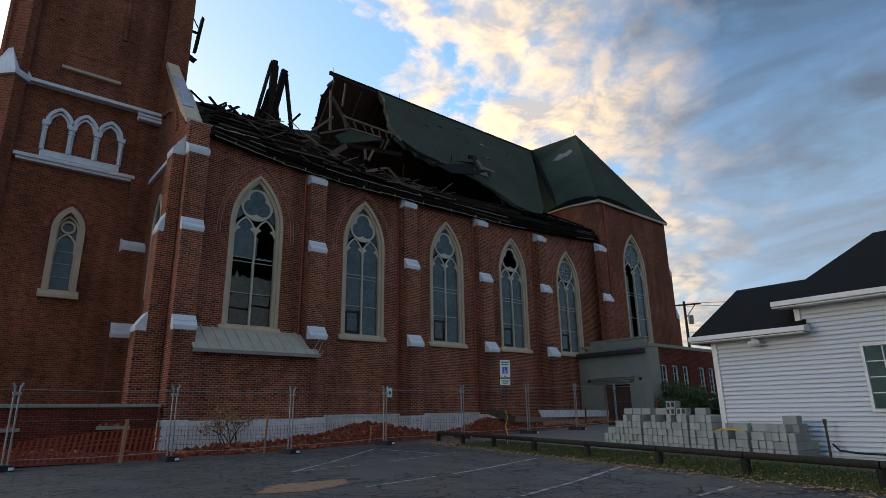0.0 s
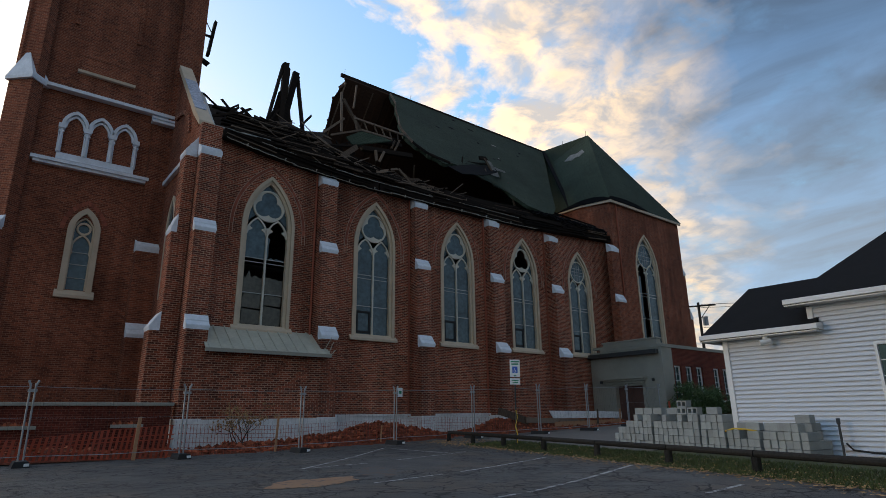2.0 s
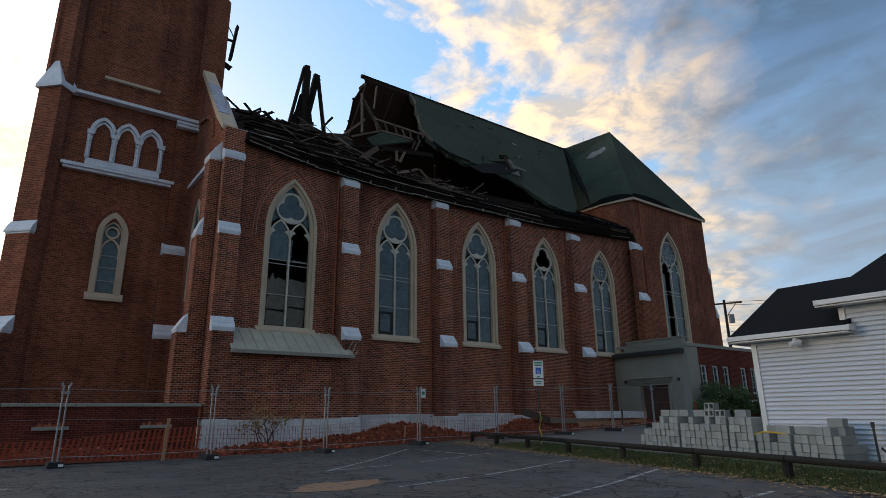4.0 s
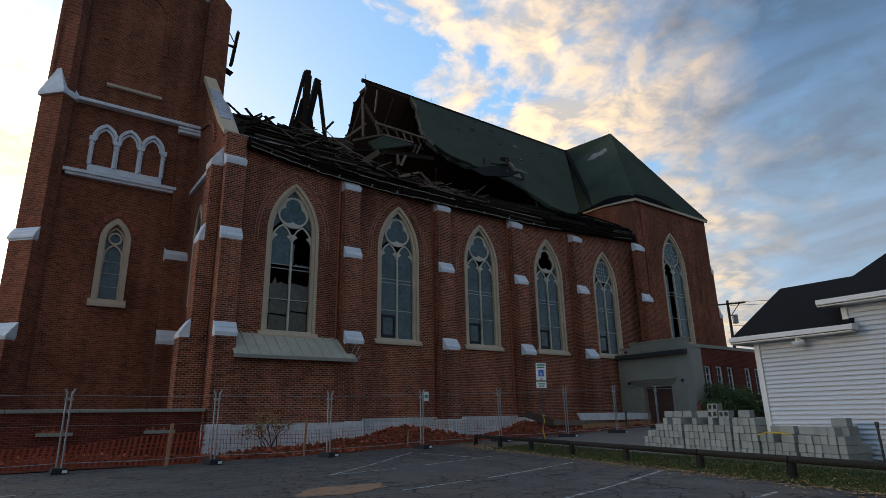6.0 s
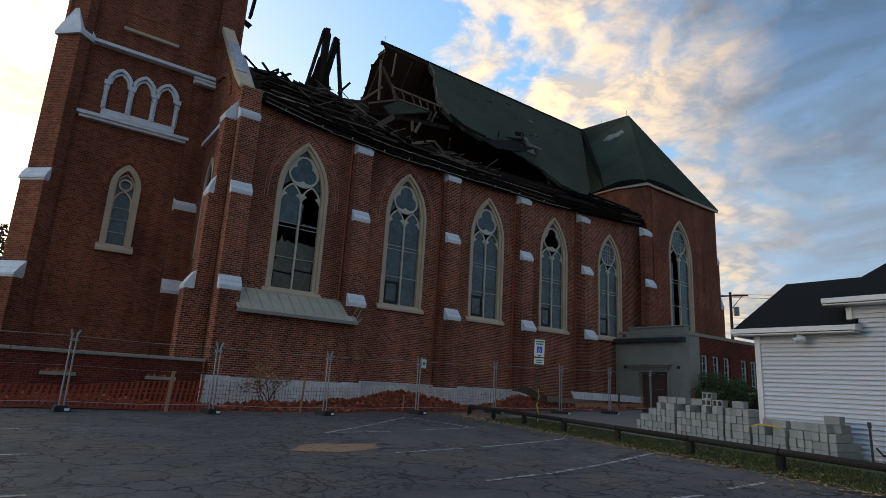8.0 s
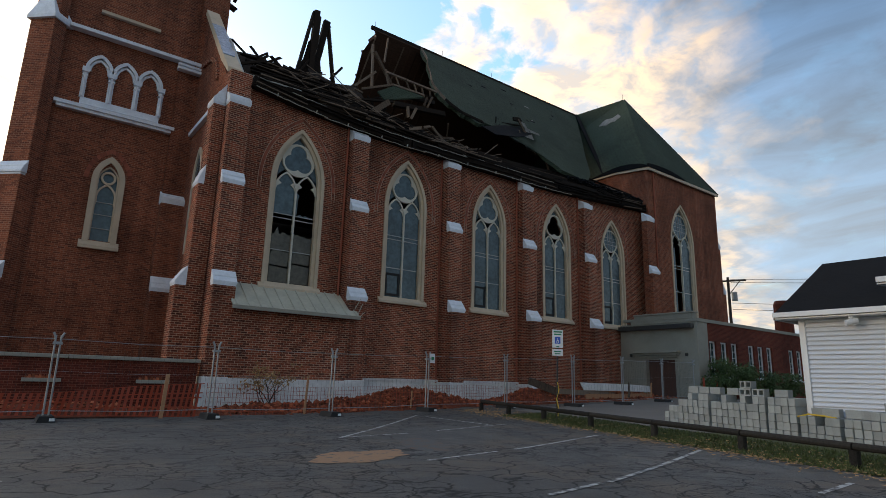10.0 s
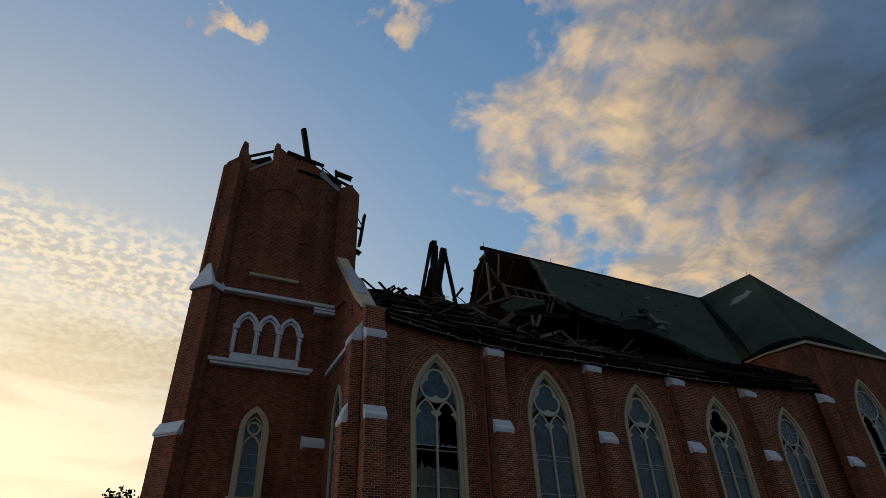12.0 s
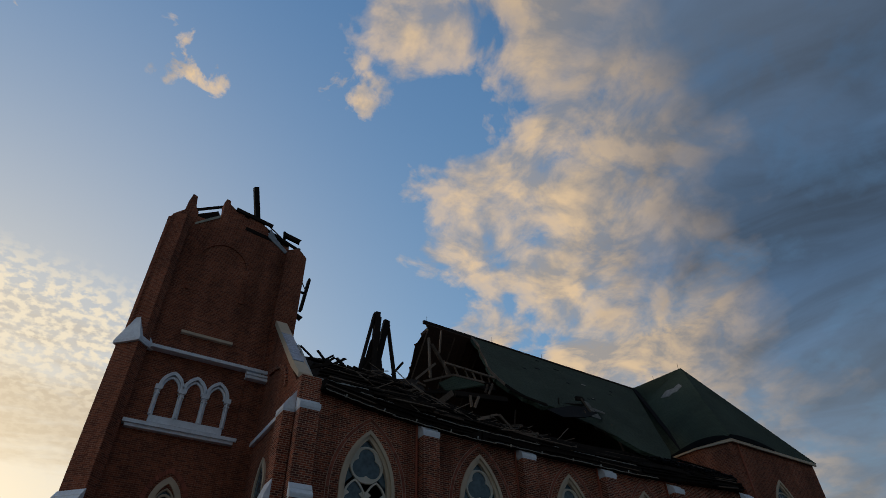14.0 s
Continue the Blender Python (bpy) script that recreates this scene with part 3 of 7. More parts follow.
def traceried_window(parent, cx, sill, spring, rise, half, broken=0, seed=1, hood=True, wall=WALL, wheel=False):
    """Two-light pointed window: stone surround, sill, plate tracery with a trefoil in a circle, glazing bars and panes."""
    rng = random.Random(seed)
    win = new("window")
    win.parent = parent
    win["label"] = "two-light pointed window with stone tracery" + (", its glass smashed out" if broken > 1 else "")
    y = wall
    # surround in two orders
    bm = bmesh.new()
    ring(bm, arch(cx, half + 0.03, sill, spring, rise + 0.06), arch(cx, half + 0.03, sill, spring, rise + 0.06, 0.13), y - 0.05, y + 0.16, closed=False)
    ring(bm, arch(cx, half + 0.03, sill, spring, rise + 0.06, 0.13), arch(cx, half + 0.03, sill, spring, rise + 0.06, 0.25), y + 0.04, y + 0.22, closed=False)
    part("window_frame", bm, STONE, win)
    bm = bmesh.new()
    side_prism(bm, [(y - 0.14, sill - 0.17), (y - 0.14, sill - 0.07), (y + 0.05, sill + 0.12), (y + 0.30, sill + 0.12), (y + 0.30, sill - 0.17)], cx - half - 0.14, cx + half + 0.14)
    part("window_sill", bm, STONE, win)
    # tracery
    a = half + 0.03 - 0.25
    yb0, yb1 = y + 0.10, y + 0.20
    rc = a * 0.74
    zc = spring + rise * 0.43
    bm = bmesh.new()
    ring(bm, circle(cx, zc, rc + 0.045), circle(cx, zc, rc - 0.02), yb0, yb1)
    part("tracery_ring", bm, TRACERY, win)
    bm = bmesh.new()
    tre = foil(cx, zc, rc - 0.03)
    rim = []
    for (px, pz) in tre:
        t = math.atan2(pz - zc, px - cx)
        rim.append((cx + (rc - 0.02) * math.cos(t), zc + (rc - 0.02) * math.sin(t)))
    if wheel:
        # a plain round light with a grid of bars
        for q in (-0.33, 0.0, 0.33):
            c = math.sqrt(1 - q * q) * rc
            box(bm, cx + q * rc - 0.012, cx + q * rc + 0.012, yb1 - 0.06, yb1 - 0.042, zc - c, zc + c)
            box(bm, cx - c, cx + c, yb1 - 0.066, yb1 - 0.048, zc + q * rc - 0.012, zc + q * rc + 0.012)
        part("round_light_bars", bm, LEAD, win)
    else:
        ring(bm, rim, tre, yb0 + 0.02, yb1 - 0.02)
        part("trefoil", bm, TRACERY, win)
    lw = a / 2                       # half width of a light
    ls, lr = spring - 0.36, lw * 1.75
    for s in (-1, 1):
        lx = cx + s * lw
        bm = bmesh.new()
        ring(bm, arch(lx, lw + 0.02, ls, ls, lr), arch(lx, lw + 0.02, ls, ls, lr, 0.065), yb0 + 0.01, yb1 - 0.01, closed=False)
        # cusped head inside each light
        hz = ls + lr * 0.30
        for c in (-1, 1):
            side = lx + c * (lw - 0.04)
            prism(bm, [(side, hz - 0.24), (side - c * 0.05, hz - 0.10), (lx + c * lw * 0.42, hz + 0.02), (side - c * 0.09, hz + 0.10), (side - c * 0.10, hz + 0.22), (side, hz + 0.06)], yb0 + 0.03, yb1 - 0.03)
        part("light_head", bm, TRACERY, win)
    bm = bmesh.new()
    box(bm, cx - 0.034, cx + 0.034, yb0 - 0.02, yb1, sill + 0.1, ls + lr * 0.45)
    part("mullion", bm, TRACERY, win)
    # glazing: bars and panes, light by light
    h_total = ls - sill - 0.12
    rows = [sill + 0.12 + h_total * f for f in (0.0, 0.345, 0.69, 0.735, 1.0)]
    for s in (-1, 1):
        lx = cx + s * lw
        for z in rows[1:4]:
            bm = bmesh.new()
            box(bm, lx - lw + 0.03, lx + lw - 0.03, yb1 - 0.05, yb1 - 0.015, z - 0.016, z + 0.016)
            part("glazing_bar", bm, LEAD, win)
        for i, (za, zb) in enumerate(((rows[0], rows[1]), (rows[1], rows[3]), (rows[3], rows[4]))):
            gone = (broken == 2 and (i == 1 or (s > 0 and i == 2))) or (broken == 3 and s < 0)
            x0, x1 = lx - lw + 0.03, lx + lw - 0.03
            bm = bmesh.new()
            if gone:
                # shards left along the edges
                n = 7
                up = [(x0, za)] + [(x0 + (x1 - x0) * q / n, za + (zb - za) * (0.42 if broken == 2 and i == 1 else 0.0) + (zb - za) * rng.choice((0.03, 0.06, 0.12, 0.25)) * rng.random()) for q in range(n + 1)] + [(x1, za)]
                prism(bm, up, yb1 - 0.035, yb1 - 0.028)
                if broken == 3:
                    prism(bm, [(x0, za), (x0 + (x1 - x0) * 0.40, za), (x0 + (x1 - x0) * 0.40, zb), (x0, zb)], yb1 - 0.035, yb1 - 0.028)
                if broken == 2 and s > 0 and i == 2:
                    prism(bm, [(x0, za), (x0 + 0.10, za + 0.1), (x0 + 0.09, za + 0.6), (x0 + 0.14, zb - 0.1), (x0, zb)], yb1 - 0.035, yb1 - 0.028)
            elif broken == 2 and i == 0:
                zm = za + (zb - za) * (0.50 if s < 0 else 0.62)
                prism(bm, [(x0 + 0.04, za + 0.02), (x1 - 0.03, za + 0.05), (x1 - 0.02, zm - 0.05), (x0 + 0.05, zm)], yb1 - 0.035, yb1 - 0.028)
                prism(bm, [(x0 + 0.02, zm + 0.05), (x1 - 0.05, zm + 0.02), (x1 - 0.02, zb - 0.06), (x0 + 0.12, zb - 0.02), (x0 + 0.03, zb - 0.2)], yb1 - 0.035, yb1 - 0.028)
            else:
                prism(bm, [(x0, za), (x1, za), (x1, zb), (x0, zb)], yb1 - 0.035, yb1 - 0.028)
            part("pane", bm, GLASS_DUSTY if broken == 2 and i < 2 else GLASS, win)
        bm = bmesh.new()
        if not (broken == 2 and s > 0) and not (broken == 3 and s < 0):
            prism(bm, arch(lx, lw - 0.02, rows[4], ls + 0.02, lr - 0.06, 0.0, 6), yb1 - 0.03, yb1 - 0.024)
            part("head_pane", bm, GLASS, win)
        else:
            bm.free()
        if broken < 2 and s < 0:
            # tilting vent frame in the lowest pane
            z0 = rows[0] + 0.06
            bm = bmesh.new()
            ring(bm, [(lx - lw + 0.06, z0), (lx + lw - 0.08, z0), (lx + lw - 0.08, rows[1] - 0.22), (lx - lw + 0.06, rows[1] - 0.22)],
                 [(lx - lw + 0.14, z0 + 0.09), (lx + lw - 0.16, z0 + 0.09), (lx + lw - 0.16, rows[1] - 0.31), (lx - lw + 0.14, rows[1] - 0.31)], yb1 - 0.075, yb1 - 0.03)
            part("vent_frame", bm, RUBBER, win)
    if broken != 1:
        bm = bmesh.new()
        prism(bm, circle(cx, zc, rc - 0.01) if wheel else foil(cx, zc, rc - 0.02), yb1 - 0.04, yb1 - 0.034)
        part("trefoil_pane", bm, GLASS, win)
    # glass of the small spandrels behind the tracery
    bm = bmesh.new()
    up = arch(cx, a + 0.02, ls + 0.5, spring, rise - 0.28)
    lo = []
    for (x, z) in up:
        t = math.atan2(z - zc, x - cx)
        lo.append((cx + rc * math.cos(t), max(ls + 0.45, zc + rc * math.sin(t))))
    ring(bm, up, lo, yb1 - 0.02, yb1 - 0.014, closed=False)
    part("spandrel_pane", bm, GLASS, win)
    if hood:
        # projecting ring of header bricks over the arch
        n = 30
        out, inn = arch(cx, half + 0.50, spring - 0.5, spring - 0.1, rise + 0.62, 0, n // 2), arch(cx, half + 0.50, spring - 0.5, spring - 0.1, rise + 0.62, 0.12, n // 2)
        bm = bmesh.new()
        for d in (-0.014, 0.120):
            ring(bm, arch(cx, half + 0.50, spring - 0.5, spring - 0.1, rise + 0.62, d, n // 2), arch(cx, half + 0.50, spring - 0.5, spring - 0.1, rise + 0.62, d + 0.016, n // 2), y - 0.022, y + 0.02, closed=False)
        part("mortar_joint", bm, MORTAR, win)
        for k in range(1, len(out) - 2):
            (xa, za), (xb, zb) = out[k], out[k + 1]
            (xc, zc2), (xd, zd) = inn[k + 1], inn[k]
            g = 0.08
            mx, mz = (xa + xb + xc + xd) / 4, (za + zb + zc2 + zd) / 4
            pts = [(mx + (px - mx) * (1 - g), mz + (pz - mz) * (1 - g)) for px, pz in ((xa, za), (xb, zb), (xc, zc2), (xd, zd))]
            bm = bmesh.new()
            prism(bm, pts, y - 0.025 - 0.008 * rng.random(), y + 0.02)
            part("brick", bm, VOUSSOIR, win)
    return win


for k, x in enumerate(BAYS):
    traceried_window(church, x, SILL, SPRING, RISE, HALF, broken=(2, 0, 0, 1, 0)[k], seed=10 + k, wheel=k == 4)


def cap_block(bm, x0, x1, y0, y1, z0, z1, lip=0.025, face=0.08):
    """Weathered buttress cap: sloping top from the wall (y1) to the front (y0), with a drip edge."""
    ym, zm = y0 - lip + (y1 - y0) * 0.42, z0 + face + (z1 - z0 - face) * 0.36
    side_prism(bm, [(y0 - lip, z0), (y0 - lip, z0 + face), (ym, zm), (ym, zm + 0.045), (ym + 0.03, zm + 0.06), (y1, z1), (y1, z0)], x0 - lip, x1 + lip)
    side_prism(bm, [(y0 - lip * 0.3, z0 - 0.07), (y0 - lip * 0.3, z0), (y1, z0), (y1, z0 - 0.07)], x0 - lip * 0.3, x1 + lip * 0.3)


def buttress(parent, cx, m=None, w=0.72, steps=((0.95, 4.0, 4.47), (0.66, 7.60, 8.05), (0.44, 10.68, 11.16)), z0=0.0, mat=None):
    """Stepped brick buttress against a wall at y = 0 of its own frame; steps: depth, foot and head of each cap."""
    b = new("buttress")
    b.matrix_basis = m if m is not None else pose(cx, WALL, 0)
    b.parent = parent
    zb = z0
    for k, (d, za, zt) in enumerate(steps):
        nxt = steps[k + 1][0] if k + 1 < len(steps) else 0.0
        bm = bmesh.new()
        box(bm, -w / 2, w / 2, -d, 0.0, zb, za)
        if k + 1 < len(steps):
            box(bm, -w / 2, w / 2, -nxt, 0.0, za, za + 0.001)
        part("shaft", bm, mat or BRICK, b)
        bm = bmesh.new()
        cap_block(bm, -w / 2, w / 2, -d, -nxt + 0.002 if nxt else -0.002, za, zt, face=0.08 if nxt else 0.17)
        part("cap", bm, WHITE_CAP, b, "white-painted sloping stone cap")
        zb = za
    return b


for x in BUTTRESS_X:
    buttress(church, x)
# corner pair at the west end
buttress(church, 6.02, w=0.74)
buttress(church, 0, m=pose(NAVE_W, 22.95, 0, 0, 0, -90), w=0.74, steps=((0.92, 4.0, 4.6), (0.60, 7.6, 8.25), (0.42, 10.68, 11.5)))
# corner pier above the top cap
bm = bmesh.new()
box(bm, NAVE_W - 0.02, 6.42, WALL - 0.20, WALL + 0.6, 10.7, 12.0)
church_part("corner_pier", bm, BRICK)

# west gable wall: outline in y and z, cut off at the tower
bm = bmesh.new()
side_prism(bm, [(WALL, 0.0), (27.7, 0.0), (27.7, 16.9), (26.9, 16.4), (WALL + 0.35, 11.95), (WALL, 11.75)], NAVE_W, NAVE_W + 0.5)
side_prism(bm, [(34.0, 0.0), (BACK, 0.0), (BACK, 11.6), (34.0, 17.5)], NAVE_W, NAVE_W + 0.5)
church_part("west_gable", bm, BRICK_TOWER)
bm = bmesh.new()
side_prism(bm, [(WALL + 0.10, 12.0), (WALL + 0.10, 12.22), (23.6, 13.22), (27.2, 17.05), (27.3, 16.85), (23.7, 12.95)], NAVE_W - 0.08, NAVE_W + 0.46)
church_part("gable_coping", bm, STONE, "stone gable coping, its flashing torn")
bm = bmesh.new()
lo, hi = (23.55, 13.17), (25.9, 15.67)
rim, n = [], 12
for k in range(n + 1):
    rim.append((NAVE_W - 0.085 + 0.03 * (k % 2), k / n))
for k in range(n + 1):
    rim.append((NAVE_W + 0.42 + 0.035 * ((k * 5) % 3 - 1), 1 - k / n - 0.02 * (k % 2)))
top = [bm.verts.new((x, lo[0] + (hi[0] - lo[0]) * t - 0.01, lo[1] + (hi[1] - lo[1]) * t + 0.03)) for x, t in rim]
low = [bm.verts.new((v.co.x, v.co.y + 0.02, v.co.z - 0.025)) for v in top]
bm.faces.new(top)
bm.faces.new(low[::-1])
for i in range(len(top)):
    bm.faces.new((top[i], top[(i + 1) % len(top)], low[(i + 1) % len(top)], low[i]))
bmesh.ops.triangulate(bm, faces=[f for f in bm.faces if len(f.verts) > 4])
church_part("torn_flashing", bm, FLASHING, "torn bluish metal flashing")
bm = bmesh.new()
beam(bm, (NAVE_W + 0.5, 25.0, 14.75), (NAVE_W + 0.52, WALL + 0.2, 12.15), 0.10, 0.05)
beam(bm, (NAVE_W + 0.5, WALL + 0.15, 12.15), (8.3, WALL - 0.3, 11.95), 0.10, 0.05)
church_part("bent_strip", bm, LEAD, "pale metal edge strip bent off the coping")
# string course on the gable, stepping up
bm = bmesh.new()
side_prism(bm, [(23.4, 10.92), (27.3, 10.92), (27.3, 11.10), (23.4, 11.10)], NAVE_W - 0.16, NAVE_W - 0.002)
church_part("string_course", bm, WHITE_CAP)
# blind arch high on the gable
bm = bmesh.new()
pts_o = [(26.6 - 2.6 * math.sin(radians(a)), 12.3 + 1.75 * math.cos(radians(a))) for a in range(0, 95, 10)]
pts_i = [(26.6 - 2.4 * math.sin(radians(a)), 12.3 + 1.55 * math.cos(radians(a))) for a in range(0, 95, 10)]
for k in range(len(pts_o) - 1):
    side_prism(bm, [pts_o[k], pts_o[k + 1], pts_i[k + 1], pts_i[k]], NAVE_W - 0.10, NAVE_W + 0.01)
church_part("blind_arch", bm, BRICK)
# narrow gable window seen edge-on
bm = bmesh.new()
ol, il = arch(25.4, 0.62, 5.6, 8.6, 1.3), arch(25.4, 0.62, 5.6, 8.6, 1.3, 0.16)
for k in range(len(ol) - 1):
    side_prism(bm, [ol[k], ol[k + 1], il[k + 1], il[k]], NAVE_W - 0.07, NAVE_W + 0.02)
church_part("gable_window_frame", bm, STONE)
bm = bmesh.new()
side_prism(bm, il, NAVE_W - 0.012, NAVE_W - 0.004)
church_part("gable_pane", bm, GLASS)

# rainwater pipes beside the buttresses
for x in (10.60, 15.48, 20.28, 25.0):
    bm = bmesh.new()
    tube(bm, [(x, WALL - 0.06, 0.95), (x, WALL - 0.06, 11.4)], 0.045, 8)
    church_part("downpipe", bm, VOUSSOIR)

# lean-to below the first window
bm = bmesh.new()
box(bm, 6.37, 10.70, 21.56, WALL - 0.003, 0.0, 3.35)
church_part("leanto_wall", bm, BRICK)
bm = bmesh.new()
side_prism(bm, [(21.28, 3.26), (21.28, 3.32), (WALL - 0.02, 4.22), (WALL - 0.02, 4.12)], 6.28, 10.98)
lean = church_part("leanto_roof", bm, COPPER_ROOF, "pale standing-seam metal lean-to roof")
for k in range(12):
    bm = bmesh.new()
    x = 6.40 + k * 0.405
    side_prism(bm, [(21.27, 3.32), (21.27, 3.36), (WALL - 0.02, 4.262), (WALL - 0.02, 4.22)], x - 0.018, x + 0.018)
    part("standing_seam", bm, COPPER_ROOF, lean)
bm = bmesh.new()
box(bm, 6.26, 11.0, 21.22, 21.29, 3.18, 3.30)
part("gutter", bm, STONE_GREY, lean)
for p, q in (((10.92, 21.30, 3.40), (11.06, 21.24, 3.78)), ((10.90, 21.6, 3.55), (11.10, 21.5, 3.98)), ((10.95, 21.28, 3.24), (11.12, 21.2, 3.46)), ((10.86, 22.0, 3.9), (10.98, 21.95, 4.3))):
    bm = bmesh.new()
    beam(bm, p, q, 0.09, 0.02, 0.06, random.Random(6))
    part("torn_flashing", bm, COPPER_ROOF, lean)

bm = bmesh.new()
box(bm, 6.44, 10.63, 21.50, 21.558, -0.3, 0.95)
church_part("foundation", bm, WHITE_BASE, "whitewashed rough foundation course")
# eave: fascia, gutter and soffit boards, sagging along the fallen part
def eave_z(x):
    """Underside of the sagging eave."""
    pts = ((6.3, 11.50), (8.1, 11.24), (9.6, 11.08), (12.3, 10.94), (15.3, 10.93), (18.7, 10.97), (22.5, 11.02), (25.1, 11.15), (31.5, 11.56))
    for (xa, za), (xb, zb) in zip(pts, pts[1:]):
        if xa <= x <= xb:
            return za + (zb - za) * (x - xa) / (xb - xa)
    return pts[0][1] if x < 6.3 else pts[-1][1]


def sag(x):
    return 0.75 * (eave_z(x) - 11.55)


rng = random.Random(4)
x = 6.42
while x < NAVE_E - 0.2:
    x1 = min(x + rng.uniform(1.6, 3.4), NAVE_E - 0.05)
    za, zb = eave_z(x), eave_z(x1)
    bm = bmesh.new()
    beam(bm, (x, WALL - 0.28, za + 0.28 + rng.uniform(-0.03, 0.03)), (x1, WALL - 0.28 + rng.uniform(-0.04, 0.04), zb + 0.28 + rng.uniform(-0.03, 0.03)), 0.16, 0.42, 0.1, rng)
    part("eave_fascia", bm, TIMBER_DARK, church)
    bm = bmesh.new()
    beam(bm, (x, WALL - 0.12, za + 0.12), (x1, WALL - 0.12, zb + 0.12), 0.26, 0.05)
    part("soffit_board", bm, TIMBER_DARK, church)
    for lay in range(3):
        bm = bmesh.new()
        e0, e1 = rng.uniform(-0.05, 0.05), rng.uniform(-0.05, 0.05)
        yy = WALL - 0.42 - 0.03 * lay + rng.uniform(-0.03, 0.05)
        sx = rng.uniform(-0.5, 0.3)
        xa, xb = max(6.45, x + sx), min(x1 + sx, NAVE_E - 0.1)
        beam(bm, (xa, yy, eave_z(xa) + 0.10 + 0.15 * lay + e0), (xb, yy + rng.uniform(-0.05, 0.05), eave_z(xb) + 0.10 + 0.15 * lay + e1), rng.uniform(0.05, 0.12), 0.04, 0.2, rng)
        part("eave_board", bm, TIMBER_RAW if rng.random() < 0.2 else TIMBER_DARK, church)
    x = x1 + rng.uniform(0.0, 0.08)
# the long pale edge of the gutter, bent and parted here and there
for x0, x1, dz, dy in ((6.5, 9.4, 0.02, 0.0), (9.3, 14.2, 0.0, 0.03), (14.1, 19.6, 0.03, 0.0), (19.5, 24.0, 0.0, -0.03), (7.9, 11.2, 0.44, 0.02), (11.0, 16.6, 0.40, 0.0), (16.4, 22.6, 0.46, 0.03)):
    bm = bmesh.new()
    n = 16
    pts = [(x0 + (x1 - x0) * k / n, WALL - 0.50 + dy + rng.uniform(-0.02, 0.02), eave_z(x0 + (x1 - x0) * k / n) + dz + rng.uniform(-0.014, 0.014)) for k in range(n + 1)]
    tube(bm, pts, 0.017, 5)
    church_part("gutter_edge", bm, DULL_METAL, "dull weathered gutter edge")
for x in (7.3, 8.9, 10.3, 11.9, 13.2, 14.9, 16.6, 18.4, 20.1, 21.9):
    bm = bmesh.new()
    beam(bm, (x, WALL - 0.53, eave_z(x) - 0.03), (x + 0.03, WALL - 0.53, eave_z(x) + 0.10), 0.06, 0.03)
    church_part("gutter_bracket", bm, DULL_METAL)

# solid core under the boards; its near-black colour stands in for shade
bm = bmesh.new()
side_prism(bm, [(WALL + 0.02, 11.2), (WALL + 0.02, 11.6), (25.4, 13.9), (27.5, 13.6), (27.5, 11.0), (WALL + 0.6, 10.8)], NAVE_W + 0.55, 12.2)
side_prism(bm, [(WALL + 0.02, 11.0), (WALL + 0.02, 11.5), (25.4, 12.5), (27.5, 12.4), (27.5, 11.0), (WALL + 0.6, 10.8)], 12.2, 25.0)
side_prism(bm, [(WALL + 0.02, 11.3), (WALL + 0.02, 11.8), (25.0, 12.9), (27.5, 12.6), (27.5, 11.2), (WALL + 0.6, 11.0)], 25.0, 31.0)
church_part("fallen_ceiling", bm, TIMBER_DARK, "mass of fallen ceiling and boarding, coloured near black for shade")

# ---- roofs ----
def slope(y):
    return RIDGE_Z - PITCH * abs(y - RIDGE_Y)


def roof_sheet(name, outline, thick=0.22, mat=None, far=False, label=""):
    """A roof slope from an outline in x and y."""
    bm = bmesh.new()
    top = [bm.verts.new((x, y, slope(y))) for x, y in outline]
    low = [bm.verts.new((x, y + (0.12 if not far else -0.12), slope(y) - thick)) for x, y in outline]
    bm.faces.new(top)
    bm.faces.new(low[::-1])
    n = len(outline)
    for i in range(n):
        bm.faces.new((top[i], top[(i + 1) % n], low[(i + 1) % n], low[i]))
    bmesh.ops.triangulate(bm, faces=[f for f in bm.faces if len(f.verts) > 4])
    return church_part(name, bm, mat or SHINGLE, label)


jag = random.Random(8)
edge = [(19.6, 30.5), (19.05, 29.2), (18.5, 27.95), (17.95, 26.9), (17.6, 26.2), (17.65, 25.6), (18.0, 25.2), (18.6, 24.75), (19.5, 24.5), (20.8, 24.9), (22.0, 25.2), (23.2, 25.8), (24.3, 26.2), (24.75, 25.6), (24.0, 24.7), (23.4, 24.2), (23.7, 23.4), (24.6, 22.8)]
broken_edge = []
for (xa, ya), (xb, yb) in zip(edge, edge[1:]):
    for k in range(4):
        broken_edge.append((xa + (xb - xa) * k / 4 + jag.uniform(-0.10, 0.10), ya + (yb - ya) * k / 4 + jag.uniform(-0.10, 0.10)))
roof_sheet("near_roof", [(19.7, RIDGE_Y), *broken_edge, (26.2, 22.6), (27.6, 23.5), (29.3, 25.2), (32.4, 28.1), (35.25, 30.85), (35.25, RIDGE_Y)], 0.16, SHINGLE, label="dark green shingled roof slope with a torn lower edge")
far_edge = [(16.15 + jag.choice((-0.3, -0.1, 0.05, 0.2, 0.3)), RIDGE_Y + 0.25 * k + jag.uniform(-0.05, 0.05)) for k in range(1, 33)]
roof_sheet("far_roof", [(16.1, RIDGE_Y), *far_edge, (35.4, 38.9), (35.4, RIDGE_Y)], 0.25, UNDERSIDE, True)
